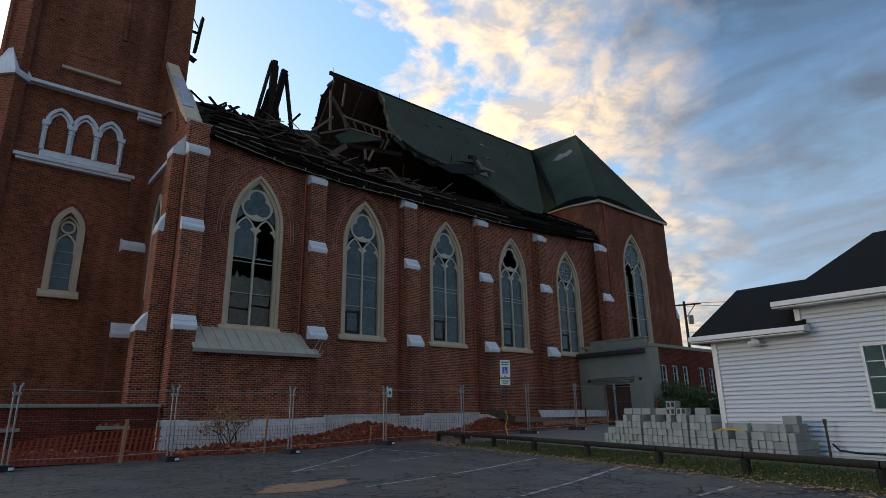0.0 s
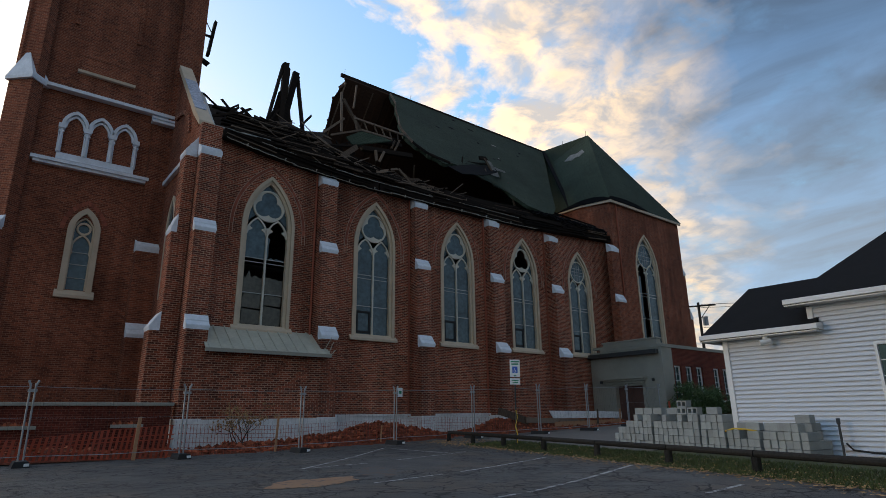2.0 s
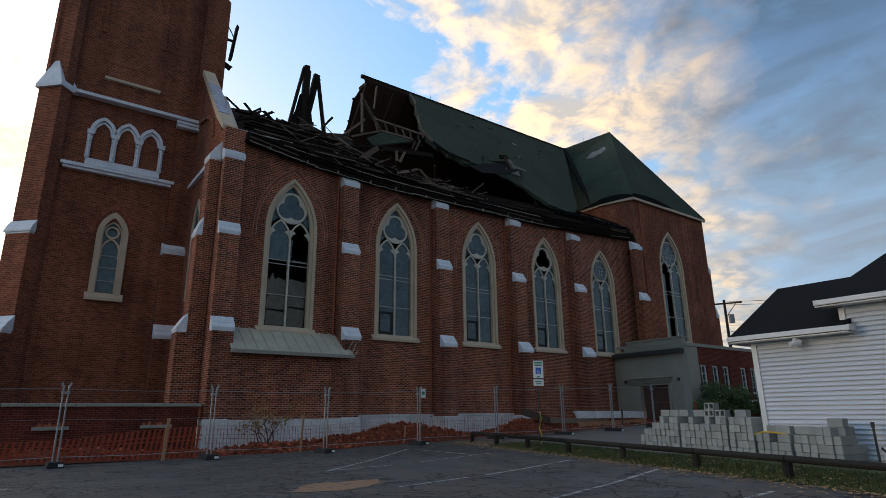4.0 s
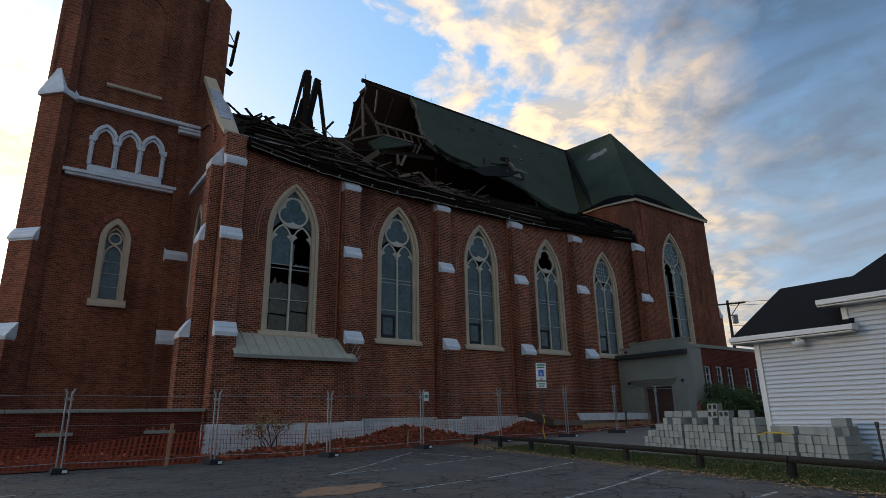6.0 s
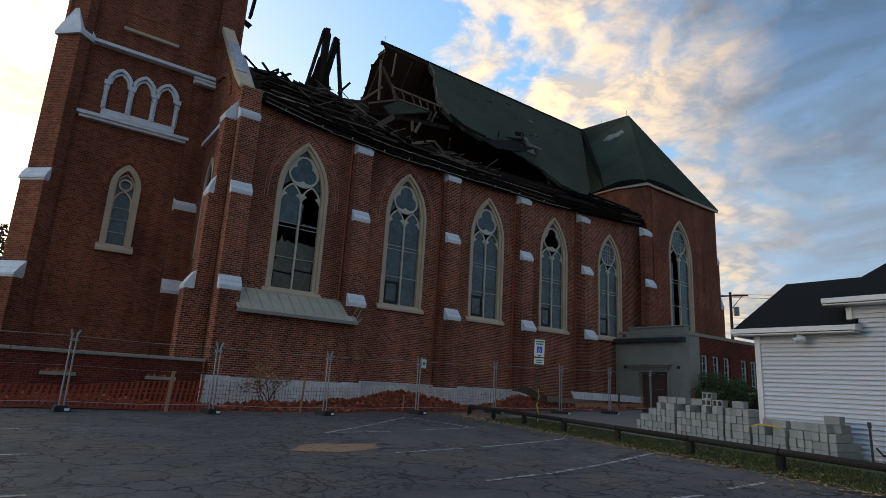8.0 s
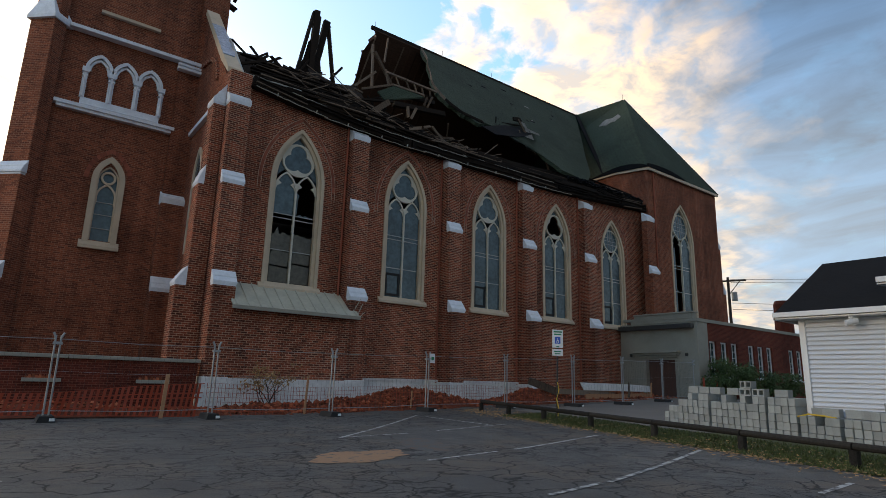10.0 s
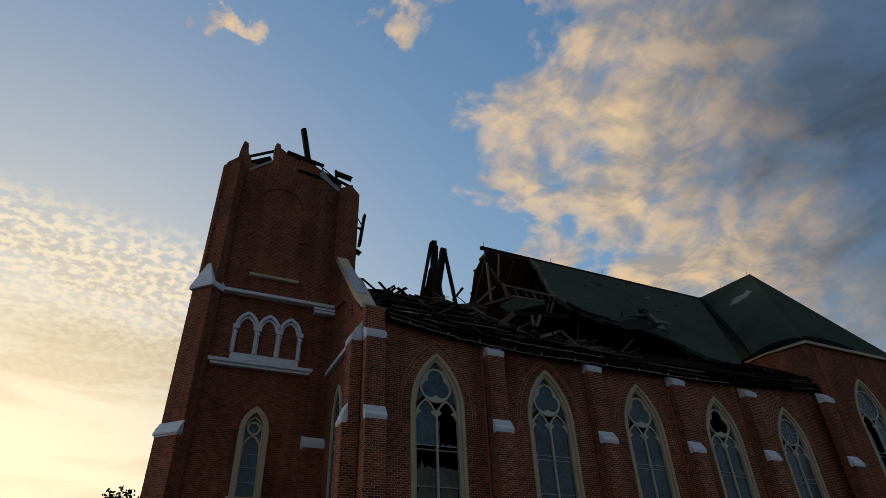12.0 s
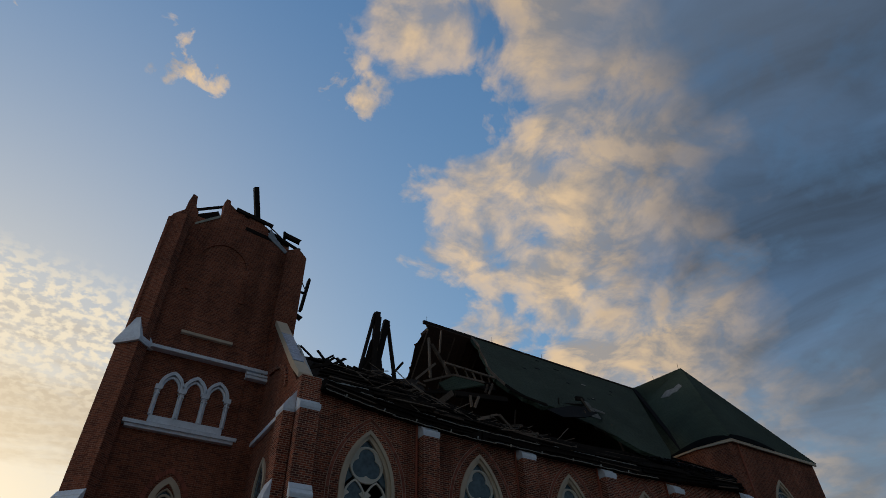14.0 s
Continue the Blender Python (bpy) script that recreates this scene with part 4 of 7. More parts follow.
# ridge board and rafters under the open part
bm = bmesh.new()
beam(bm, (15.95, RIDGE_Y, RIDGE_Z - 0.05), (35.5, RIDGE_Y, RIDGE_Z - 0.05), 0.16, 0.22)
church_part("ridge_board", bm, TIMBER_DARK)
for k in range(11):
    x = 16.35 + k * 0.52
    bm = bmesh.new()
    beam(bm, (x, RIDGE_Y + 0.1, RIDGE_Z - 0.40), (x, RIDGE_Y + 6.8, RIDGE_Z - 0.40 - 6.7 * PITCH), 0.09, 0.22)
    church_part("rafter", bm, UNDERSIDE if k % 4 else TIMBER_RAW)

# transept with hipped end
TX0, TX1, TY = 31.15, 39.4, 21.95
TEZ = 14.45
TRX = 35.9
bm = bmesh.new()
wall_with_arches(bm, TX0, TX1, 0.0, TEZ, TY, TY + 0.5, [(34.75, 1.27, 5.33, 10.1, 2.5)])
church_part("transept_wall", bm, BRICK_TOWER)
# added dark panel, so that the transept window looks into shade
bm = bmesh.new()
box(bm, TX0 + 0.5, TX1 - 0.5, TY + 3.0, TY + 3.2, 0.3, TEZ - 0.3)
church_part("transept_dark_backing", bm, INTERIOR)
bm = bmesh.new()
side_prism(bm, [(TY + 0.5, 0), (34, 0), (34, TEZ + 0.28), (24.3, TEZ + 0.25), (TY + 0.5, TEZ + 0.02)], TX0, TX0 + 0.5)
box(bm, TX1 - 0.5, TX1, TY + 0.5, 40, 0, TEZ)
church_part("transept_side_wall", bm, BRICK_TOWER)
traceried_window(church, 34.75, 5.3, 10.1, 2.56, 1.30, broken=3, seed=30, hood=False, wall=TY, wheel=True)
ov = 0.35
PEAK = (TRX, 26.6, RIDGE_Z)
bm = bmesh.new()
A, B = (TX0 - 0.12, TY - 0.2, TEZ), (TX1 + 0.2, TY - 0.2, TEZ)
C, Dp = (TX1 + 0.2, 41, TEZ), (TX0 - 0.12, 41, TEZ)
Rk = (33.6, 41, RIDGE_Z)
Mw = (TX0 - 0.12, 24.3, TEZ + 0.33)
Dp = (TX0 - 0.12, 41, TEZ + 0.36)
vv = [bm.verts.new(p) for p in (A, B, C, Dp, PEAK, Rk, Mw)]
for f in ((0, 1, 4), (1, 2, 5, 4), (0, 4, 6), (3, 6, 4, 5), (0, 6, 3, 2, 1)):
    bm.faces.new([vv[i] for i in f])
church_part("transept_roof", bm, SHINGLE, "dark green shingled hipped roof, patches torn off")
bm = bmesh.new()
beam(bm, (TX0 - 0.1, TY - 0.15, TEZ - 0.1), (TX1 + 0.1, TY - 0.15, TEZ - 0.1), 0.10, 0.17)
beam(bm, (TX0 - 0.08, TY - 0.15, TEZ - 0.1), (TX0 - 0.08, 24.3, TEZ + 0.20), 0.10, 0.17)
beam(bm, (TX0 - 0.08, 24.3, TEZ + 0.20), (TX0 - 0.08, 31, TEZ + 0.22), 0.10, 0.17)
church_part("transept_fascia", bm, STONE)
# shingles lifted off the eave, a dark gap below them
bm = bmesh.new()
n = 14
gap = [(TY - 0.15 + 4.6 * k / n, TEZ + 0.10 + 0.14 * min(1, k / 7) + 0.34 * math.sin(math.pi * (k / n) ** 0.75)) for k in range(n + 1)]
side_prism(bm, [*gap, (TY + 4.4, TEZ + 0.25), (TY + 2.2, TEZ + 0.22), (TY - 0.15, TEZ)], TX0 - 0.17, TX0 + 0.25)
church_part("lifted_eave", bm, BLACK_SHINGLE, "dark shingles lifted off the eave")
bm = bmesh.new()
prism(bm, [(TX0 - 0.1 + 4.2 * k / n, TEZ + 0.06 + 0.24 * math.sin(math.pi * min(1, 0.2 + 0.8 * k / n))) for k in range(n + 1)] + [(TX0 + 4.0, TEZ), (TX0 - 0.1, TEZ)], TY - 0.24, TY - 0.1)
church_part("lifted_eave", bm, BLACK_SHINGLE)
bm = bmesh.new()
tube(bm, [(TX0 + 0.62, TY - 0.05, 4.6), (TX0 + 0.60, TY - 0.05, TEZ - 0.1)], 0.05, 8)
church_part("downpipe", bm, VOUSSOIR)
bm = bmesh.new()
beam(bm, (35.3, 30.8, 22.56), (31.2, 25.2, 14.9), 0.28, 0.05)
church_part("valley_flashing", bm, BLACK_SHINGLE)
buttress(church, 0, m=pose(30.75, TY, 0), w=0.78, steps=((0.9, 4.0, 4.47), (0.55, 7.60, 8.05), (0.35, 10.85, 11.35)), mat=BRICK_TOWER)
buttress(church, 0, m=pose(TX1, TY + 0.55, 0, 0, 0, 90), w=0.8, steps=((1.25, 4.0, 4.6), (0.85, 7.45, 8.15), (0.50, 10.6, 11.3)), mat=BRICK_TOWER)
# torn felt patches and lightning rods
def transept_west(x):
    return 14.79 + 1.583 * (x - 31.03)


bm = bmesh.new()
pts = [(34.50, 28.0), (34.80, 27.65), (34.72, 26.9), (34.85, 26.5), (34.60, 26.1), (34.42, 26.5), (34.46, 26.9), (34.36, 27.2)]
top = [bm.verts.new((x, y, transept_west(x) + 0.07)) for x, y in pts]
low = [bm.verts.new((x, y, transept_west(x) + 0.02)) for x, y in pts]
bm.faces.new(top)
bm.faces.new(low[::-1])
for i in range(len(pts)):
    bm.faces.new((top[i], top[(i + 1) % len(pts)], low[(i + 1) % len(pts)], low[i]))
bmesh.ops.triangulate(bm, faces=[f for f in bm.faces if len(f.verts) > 4])
church_part("torn_patch", bm, FELT, "pale torn patch of roofing")
mk = random.Random(61)
for k in range(11):
    x = mk.uniform(21.5, 33)
    y = mk.uniform(26.6, 30.4)
    if y < RIDGE_Y - (35.4 - x) * 0.0 and x < 35.0 - (30.9 - y) * 1.05:
        w, h = mk.uniform(0.15, 0.5), mk.uniform(0.03, 0.10)
        bm = bmesh.new()
        pts = [(x, y), (x + w, y + mk.uniform(-0.05, 0.05)), (x + w * 0.9, y + h), (x + 0.05, y + h)]
        top = [bm.verts.new((px, py, slope(py) + 0.035)) for px, py in pts]
        low = [bm.verts.new((px, py, slope(py) + 0.004)) for px, py in pts]
        bm.faces.new(top)
        bm.faces.new(low[::-1])
        for i in range(4):
            bm.faces.new((top[i], top[(i + 1) % 4], low[(i + 1) % 4], low[i]))
        church_part("lifted_shingle", bm, STONE_GREY if k % 6 == 0 else BLACK_SHINGLE)
for p in ((21.5, RIDGE_Y), (26.0, RIDGE_Y), (TRX, 26.8), (TRX, 29.2), (16.2, RIDGE_Y)):
    bm = bmesh.new()
    tube(bm, [(p[0], p[1], RIDGE_Z - 0.1), (p[0] + 0.03, p[1], RIDGE_Z + 0.5)], 0.012, 5)
    church_part("lightning_rod", bm, DARK_METAL)

# ---- tower ----
TWX0, TWX1, TWY0, TWY1, TTOP = -0.32, 6.56, 27.35, 34.3, 21.6
tower = new("tower")
tower.parent = church
tower["label"] = "square brick tower with its spire snapped off"
bm = bmesh.new()
wall_with_arches(bm, 0.4, 5.6, 0.0, 21.9, 27.6, 28.15, [(2.87, 0.38, 5.95, 8.38, 0.62)])
part("tower_front", bm, BRICK_TOWER, tower)
bm = bmesh.new()
box(bm, TWX0, TWX0 + 0.6, 28.15, TWY1, 0, TTOP - 0.4)
box(bm, TWX1 - 0.6, TWX1, 28.15, TWY1, 0, TTOP - 0.6)
box(bm, TWX0 + 0.6, TWX1 - 0.6, TWY1 - 0.6, TWY1, 0, TTOP - 0.6)
part("tower_side", bm, BRICK_TOWER, tower)
# upper corner piers with chamfered heads
bm = bmesh.new()
prism(bm, [(TWX0, 14.2), (0.72, 14.2), (0.72, 21.9), (0.15, 21.9), (TWX0, 21.45)], 27.62, 28.15)
part("corner_pier", bm, BRICK_TOWER, tower)
bm = bmesh.new()
prism(bm, [(4.82, 0.0), (TWX1, 0.0), (TWX1, 21.38), (6.06, 21.88), (5.5, 21.5), (5.4, 14.0), (4.82, 13.8)], TWY0, 28.15)
part("corner_pier", bm, BRICK_TOWER, tower)
bm = bmesh.new()
prism(bm, [(TWX0, 0.0), (0.72, 0.0), (0.72, 14.2), (TWX0, 14.2)], 27.62, 28.15)
part("corner_pier", bm, BRICK_TOWER, tower)
# blind arch of the bell stage
bm = bmesh.new()
ring(bm, arch(2.6, 1.3, 17.6, 19.4, 1.42), arch(2.6, 1.3, 17.6, 19.4, 1.42, 0.16), 27.53, 27.62, closed=False)
part("bell_arch", bm, BRICK_TOWER, tower)
bm = bmesh.new()
prism(bm, arch(2.6, 1.14, 16.2, 19.4, 1.26), 27.585, 27.598)
part("bell_infill", bm, BRICK_TOWER, tower)
bm = bmesh.new()
side_prism(bm, [(27.42, 15.32), (27.42, 15.44), (27.6, 15.52), (27.6, 15.32)], 1.68, 3.9)
part("bell_sill", bm, STONE, tower)
# belt course, raised over the left corner and doubled at the other
bm = bmesh.new()
side_prism(bm, [(27.24, 14.24), (27.24, 14.38), (27.6, 14.52), (27.6, 14.24)], 0.72, TWX1 - 0.25)
side_prism(bm, [(27.14, 14.0), (27.14, 14.10), (27.36, 14.2), (27.36, 14.0)], 4.72, 5.82)
side_prism(bm, [(27.06, 13.78), (27.06, 13.9), (27.36, 14.0), (27.36, 13.78)], 4.72, 5.9)
part("belt_course", bm, WHITE_CAP, tower)
# diagonal buttress on the south-west corner
diag = new("buttress")
diag.matrix_basis = pose(0.24, 27.78, 0, 0, 0, -45)
diag.parent = tower
for k, (d, z0, z1, zc) in enumerate(((1.12, 0.0, 4.08, 4.68), (0.74, 4.08, 7.9, 8.4), (0.56, 7.9, 14.2, 14.2), (0.42, 14.2, 21.5, 21.5))):
    bm = bmesh.new()
    box(bm, -0.52, 0.52, -d, 0.0, z0, z1)
    part("shaft", bm, BRICK_TOWER, diag)
    if k < 2:
        nx = (0.74, 0.56)[k]
        bm = bmesh.new()
        cap_block(bm, -0.52, 0.52, -d, -nx + 0.002, z1, zc, 0.06)
        part("cap", bm, WHITE_CAP, diag)
bm = bmesh.new()
hexa(bm, ((-0.60, -0.68, 14.2), (0.60, -0.68, 14.2), (0.60, 0.25, 14.2), (-0.60, 0.25, 14.2)), ((-0.60, -0.68, 14.34), (0.60, -0.68, 14.34), (0.60, 0.25, 14.34), (-0.60, 0.25, 14.34)))
hexa(bm, ((-0.60, -0.68, 14.34), (0.60, -0.68, 14.34), (0.60, 0.25, 14.34), (-0.60, 0.25, 14.34)), ((-0.12, -0.40, 15.62), (0.02, -0.40, 15.62), (0.02, 0.1, 15.62), (-0.12, 0.1, 15.62)))
part("gablet", bm, WHITE_CAP, diag, "white gabled buttress cap")
# square buttress by the nave
buttress(tower, 0, m=pose(5.30, 27.5, 0), w=1.05, steps=((0.75, 4.2, 4.75), (0.45, 7.85, 8.35)), mat=BRICK_TOWER)
# three-light arcade, painted, on a long sill
arc = new("arcade")
arc.parent = tower
arc["label"] = "white-painted triple blind arcade with brick infill"
bm = bmesh.new()
side_prism(bm, [(27.28, 11.02), (27.28, 11.16), (27.6, 11.26), (27.6, 11.02)], 0.62, 4.92)
side_prism(bm, [(27.36, 10.90), (27.36, 11.02), (27.6, 11.02), (27.6, 10.90)], 0.72, 4.82)
part("sill", bm, WHITE_CAP, arc)
bm = bmesh.new()
box(bm, 1.45, 4.30, 27.46, 27.6, 11.24, 11.52)
part("plinth", bm, WHITE_CAP, arc)
for k in range(3):
    cx = 1.95 + 0.925 * k
    bm = bmesh.new()
    ring(bm, arch(cx, 0.50, 12.75, 12.75, 0.72), arch(cx, 0.50, 12.75, 12.75, 0.72, 0.13), 27.42, 27.6, closed=False)
    ring(bm, arch(cx, 0.37, 12.70, 12.75, 0.53), arch(cx, 0.37, 12.70, 12.75, 0.53, 0.09), 27.50, 27.6, closed=False)
    part("arch_ring", bm, WHITE_CAP, arc)
    bm = bmesh.new()
    prism(bm, arch(cx, 0.30, 11.5, 12.75, 0.42), 27.575, 27.597)
    part("infill", bm, BRICK_TOWER, arc)
for k in range(4):
    cx = 1.49 + 0.925 * k
    w = 0.10 if k in (1, 2) else 0.085
    bm = bmesh.new()
    box(bm, cx - w, cx + w, 27.45, 27.6, 11.52, 12.60)
    tube(bm, [(cx, 27.42, 11.52), (cx, 27.42, 12.55)], 0.055, 8)
    part("column", bm, WHITE_CAP, arc)
    bm = bmesh.new()
    box(bm, cx - w - 0.04, cx + w + 0.04, 27.37, 27.6, 12.58, 12.78)
    box(bm, cx - w - 0.02, cx + w + 0.02, 27.38, 27.6, 12.40, 12.46)
    part("capital", bm, WHITE_CAP, arc)
# lancet
lan = new("window")
lan.parent = tower
lan["label"] = "small pointed lancet with stone surround"
cx = 2.87
bm = bmesh.new()
ring(bm, arch(cx, 0.58, 5.80, 8.38, 0.99), arch(cx, 0.58, 5.80, 8.38, 0.99, 0.21), 27.5, 27.72, closed=False)
ring(bm, arch(cx, 0.38, 5.90, 8.38, 0.60), arch(cx, 0.38, 5.90, 8.38, 0.60, 0.06), 27.62, 27.75, closed=False)
part("window_frame", bm, STONE, lan)
bm = bmesh.new()
side_prism(bm, [(27.42, 5.60), (27.42, 5.72), (27.55, 5.92), (27.75, 5.92), (27.75, 5.60)], cx - 0.68, cx + 0.68)
part("window_sill", bm, STONE, lan)
bm = bmesh.new()
ring(bm, circle(cx, 8.50, 0.27, 18), circle(cx, 8.50, 0.19, 18), 27.63, 27.72)
ring(bm, arch(cx, 0.36, 7.4, 7.7, 0.56), arch(cx, 0.36, 7.4, 7.7, 0.56, 0.07), 27.64, 27.72, closed=False)
part("tracery", bm, STONE, lan)
bm = bmesh.new()
prism(bm, arch(cx, 0.36, 5.9, 8.38, 0.56), 27.735, 27.742)
part("pane", bm, GLASS, lan)
for z in (6.45, 7.0, 7.5):
    bm = bmesh.new()
    box(bm, cx - 0.34, cx + 0.34, 27.70, 27.73, z - 0.015, z + 0.015)
    part("glazing_bar", bm, LEAD, lan)
for k in range(22):
    out, inn = arch(cx, 0.86, 8.0, 8.38, 1.34, 0, 12), arch(cx, 0.86, 8.0, 8.38, 1.34, 0.18, 12)
    if k + 2 >= len(out):
        break
    bm = bmesh.new()
    q = [out[k + 1], out[k + 2], inn[k + 2], inn[k + 1]]
    mx, mz = sum(p[0] for p in q) / 4, sum(p[1] for p in q) / 4
    prism(bm, [(mx + (px - mx) * 0.9, mz + (pz - mz) * 0.9) for px, pz in q], 27.57, 27.61)
    part("brick", bm, VOUSSOIR, lan)
# wrecked tower head
hr = random.Random(21)
bm = bmesh.new()
prism(bm, [(-0.30, 21.3), (0.85, 21.3), (0.80, 22.2), (0.66, 22.45), (0.60, 22.6), (0.52, 23.2), (0.30, 23.28), (0.20, 22.7), (0.16, 22.1), (-0.28, 21.6)], 27.66, 28.2)
part("broken_wall", bm, BRICK_TOWER, tower)
bm = bmesh.new()
prism(bm, [(0.80, 21.25), (5.35, 21.25), (5.30, 21.6), (4.9, 21.9), (4.4, 22.36), (4.3, 22.7), (3.82, 22.95), (3.2, 23.0), (2.6, 23.1), (2.34, 23.3), (2.16, 23.42), (2.12, 23.66), (1.92, 23.7), (1.84, 23.4), (1.9, 22.9), (1.88, 22.4), (1.3, 21.85), (1.0, 21.6)], 27.62, 28.1)
part("broken_wall", bm, BRICK_TOWER, tower)
bm = bmesh.new()
prism(bm, [(0.2, 21.2), (5.6, 21.2), (5.2, 21.9), (4.7, 22.3), (0.9, 22.4)], 33.6, 34.2)
part("broken_wall", bm, BRICK_TOWER, tower)
bm = bmesh.new()
beam(bm, (4.05, 28.2, 22.2), (3.27, 28.2, 25.8), 0.27, 0.26, 0.25, hr)
part("spire_post", bm, TIMBER_DARK, tower)
bm = bmesh.new()
beam(bm, (0.46, 28.6, 22.95), (1.95, 28.6, 23.95), 0.08, 0.14)
part("spire_timber", bm, TIMBER_DARK, tower)
bm = bmesh.new()
beam(bm, (0.6, 28.7, 22.4), (1.9, 28.7, 23.3), 0.25, 0.5)
part("spire_timber", bm, TIMBER_DARK, tower)
bm = bmesh.new()
beam(bm, (2.2, 28.5, 23.9), (4.3, 28.5, 23.7), 0.09, 0.16)
part("spire_timber", bm, TIMBER_DARK, tower)
bm = bmesh.new()
beam(bm, (2.5, 27.56, 23.2), (4.5, 27.56, 22.9), 0.09, 0.2, 0.1, hr)
part("spire_timber", bm, TIMBER_DARK, tower)
bm = bmesh.new()
beam(bm, (4.3, 28.2, 23.5), (5.5, 28.1, 22.6), 0.05, 0.05)
part("spire_timber", bm, TIMBER_DARK, tower)
bm = bmesh.new()
beam(bm, (3.0, 27.65, 23.0), (6.2, 27.9, 22.2), 0.10, 0.14)
part("spire_timber", bm, TIMBER_DARK, tower)
bm = bmesh.new()
beam(bm, (3.2, 27.7, 22.2), (4.9, 27.7, 22.0), 0.2, 0.22)
part("spire_timber", bm, TIMBER_DARK, tower)
bm = bmesh.new()
beam(bm, (4.6, 28.1, 22.7), (5.7, 28.0, 22.3), 0.22, 0.22, 0.2, hr)
part("spire_timber", bm, TIMBER_DARK, tower)
bm = bmesh.new()
beam(bm, (5.3, 28.0, 23.0), (6.25, 28.0, 22.85), 0.2, 0.24, 0.1, hr)
part("spire_timber", bm, TIMBER_DARK, tower)
bm = bmesh.new()
beam(bm, (5.3, 28.0, 23.2), (5.45, 28.0, 22.0), 0.12, 0.12)
part("spire_timber", bm, TIMBER_DARK, tower)
for k in range(16):
    x = hr.uniform(0.8, 6.0)
    bm = bmesh.new()
    beam(bm, (x, hr.uniform(27.9, 29.5), 21.7 + hr.random() * 0.5), (x + hr.uniform(-0.9, 0.9), hr.uniform(27.9, 29.5), 22.0 + hr.random() * 0.55), 0.09, 0.12, 0.1, hr)
    part("spire_timber", bm, TIMBER_DARK, tower)
bm = bmesh.new()
hexa(bm, ((0.8, 27.55, 21.30), (1.85, 27.55, 22.25), (1.85, 27.75, 22.42), (0.8, 27.75, 21.45)), ((0.8, 27.52, 21.42), (1.85, 27.52, 22.40), (1.85, 27.72, 22.56), (0.8, 27.72, 21.60)))
part("torn_sheet", bm, COPPER_ROOF, tower)
bm = bmesh.new()
prism(bm, [(4.39, 22.12), (5.42, 21.40), (5.62, 21.5), (4.9, 22.1), (4.45, 22.7)], 27.55, 27.61)
part("torn_sheet", bm, GALV, tower)
bm = bmesh.new()
beam(bm, (7.15, 28.9, 19.15), (7.36, 28.9, 21.25), 0.28, 0.14, 0.15, hr)
part("hanging_timber", bm, TIMBER_DARK, tower)
bm = bmesh.new()
beam(bm, (6.6, 28.8, 21.5), (7.2, 28.9, 20.6), 0.04, 0.04)
part("hanging_timber", bm, TIMBER_DARK, tower)
bm = bmesh.new()
beam(bm, (6.45, 28.6, 18.75), (7.15, 28.6, 18.45), 0.2, 0.2, 0.1, hr)
part("hanging_timber", bm, TIMBER_DARK, tower)
bm = bmesh.new()
beam(bm, (6.5, 28.9, 20.3), (7.2, 28.9, 20.3), 0.1, 0.1)
part("hanging_timber", bm, TIMBER_DARK, tower)

# ---- ground ----
def sheet(name, xs, ys, z_of, mat, label, category):
    bm = bmesh.new()
    vs = [[bm.verts.new((x, y, z_of(x, y))) for x in xs] for y in ys]
    for j in range(len(ys) - 1):
        for i in range(len(xs) - 1):
            bm.faces.new((vs[j][i], vs[j][i + 1], vs[j + 1][i + 1], vs[j + 1][i]))
    ob = part(name, bm, mat)
    return tagged(ob, label, category, kind="structure")


def spread(a, b, n):
    return [a + (b - a) * k / n for k in range(n + 1)]


XS = [-1500, -600, -250, -100, -50, -30, *spread(-20, 40, 60), 60, 100, 250, 600, 1500]
YS = [-1500, -600, -250, -100, -40, *spread(-20, 45, 65), 60, 100, 250, 600, 1500]
sheet("ground", XS, YS, ground_z, ASPHALT, "cracked grey asphalt car park", "ground")


def draped(name, outline, mat, label, category, dz=0.005, thing_kind="structure"):
    """A thin flat patch that follows the ground, cut into strips along y."""
    bm = bmesh.new()
    n = 14
    (ax, ay), (bx, by), (cx, cy), (dx, dy) = outline
    grid = []
    for j in range(n + 1):
        t = j / n
        lx, ly, rx, ry = ax + (dx - ax) * t, ay + (dy - ay) * t, bx + (cx - bx) * t, by + (cy - by) * t
        grid.append([(lx + (rx - lx) * k / 6, ly + (ry - ly) * k / 6) for k in range(7)])
    top = [[bm.verts.new((x, y, ground_z(x, y) + dz)) for x, y in row] for row in grid]
    for j in range(n):
        for k in range(6):
            bm.faces.new((top[j][k], top[j][k + 1], top[j + 1][k + 1], top[j + 1][k]))
    return tagged(part(name, bm, mat), label, category, kind=thing_kind)


def rail_x(y):
    return 8.75 + 0.27 * y


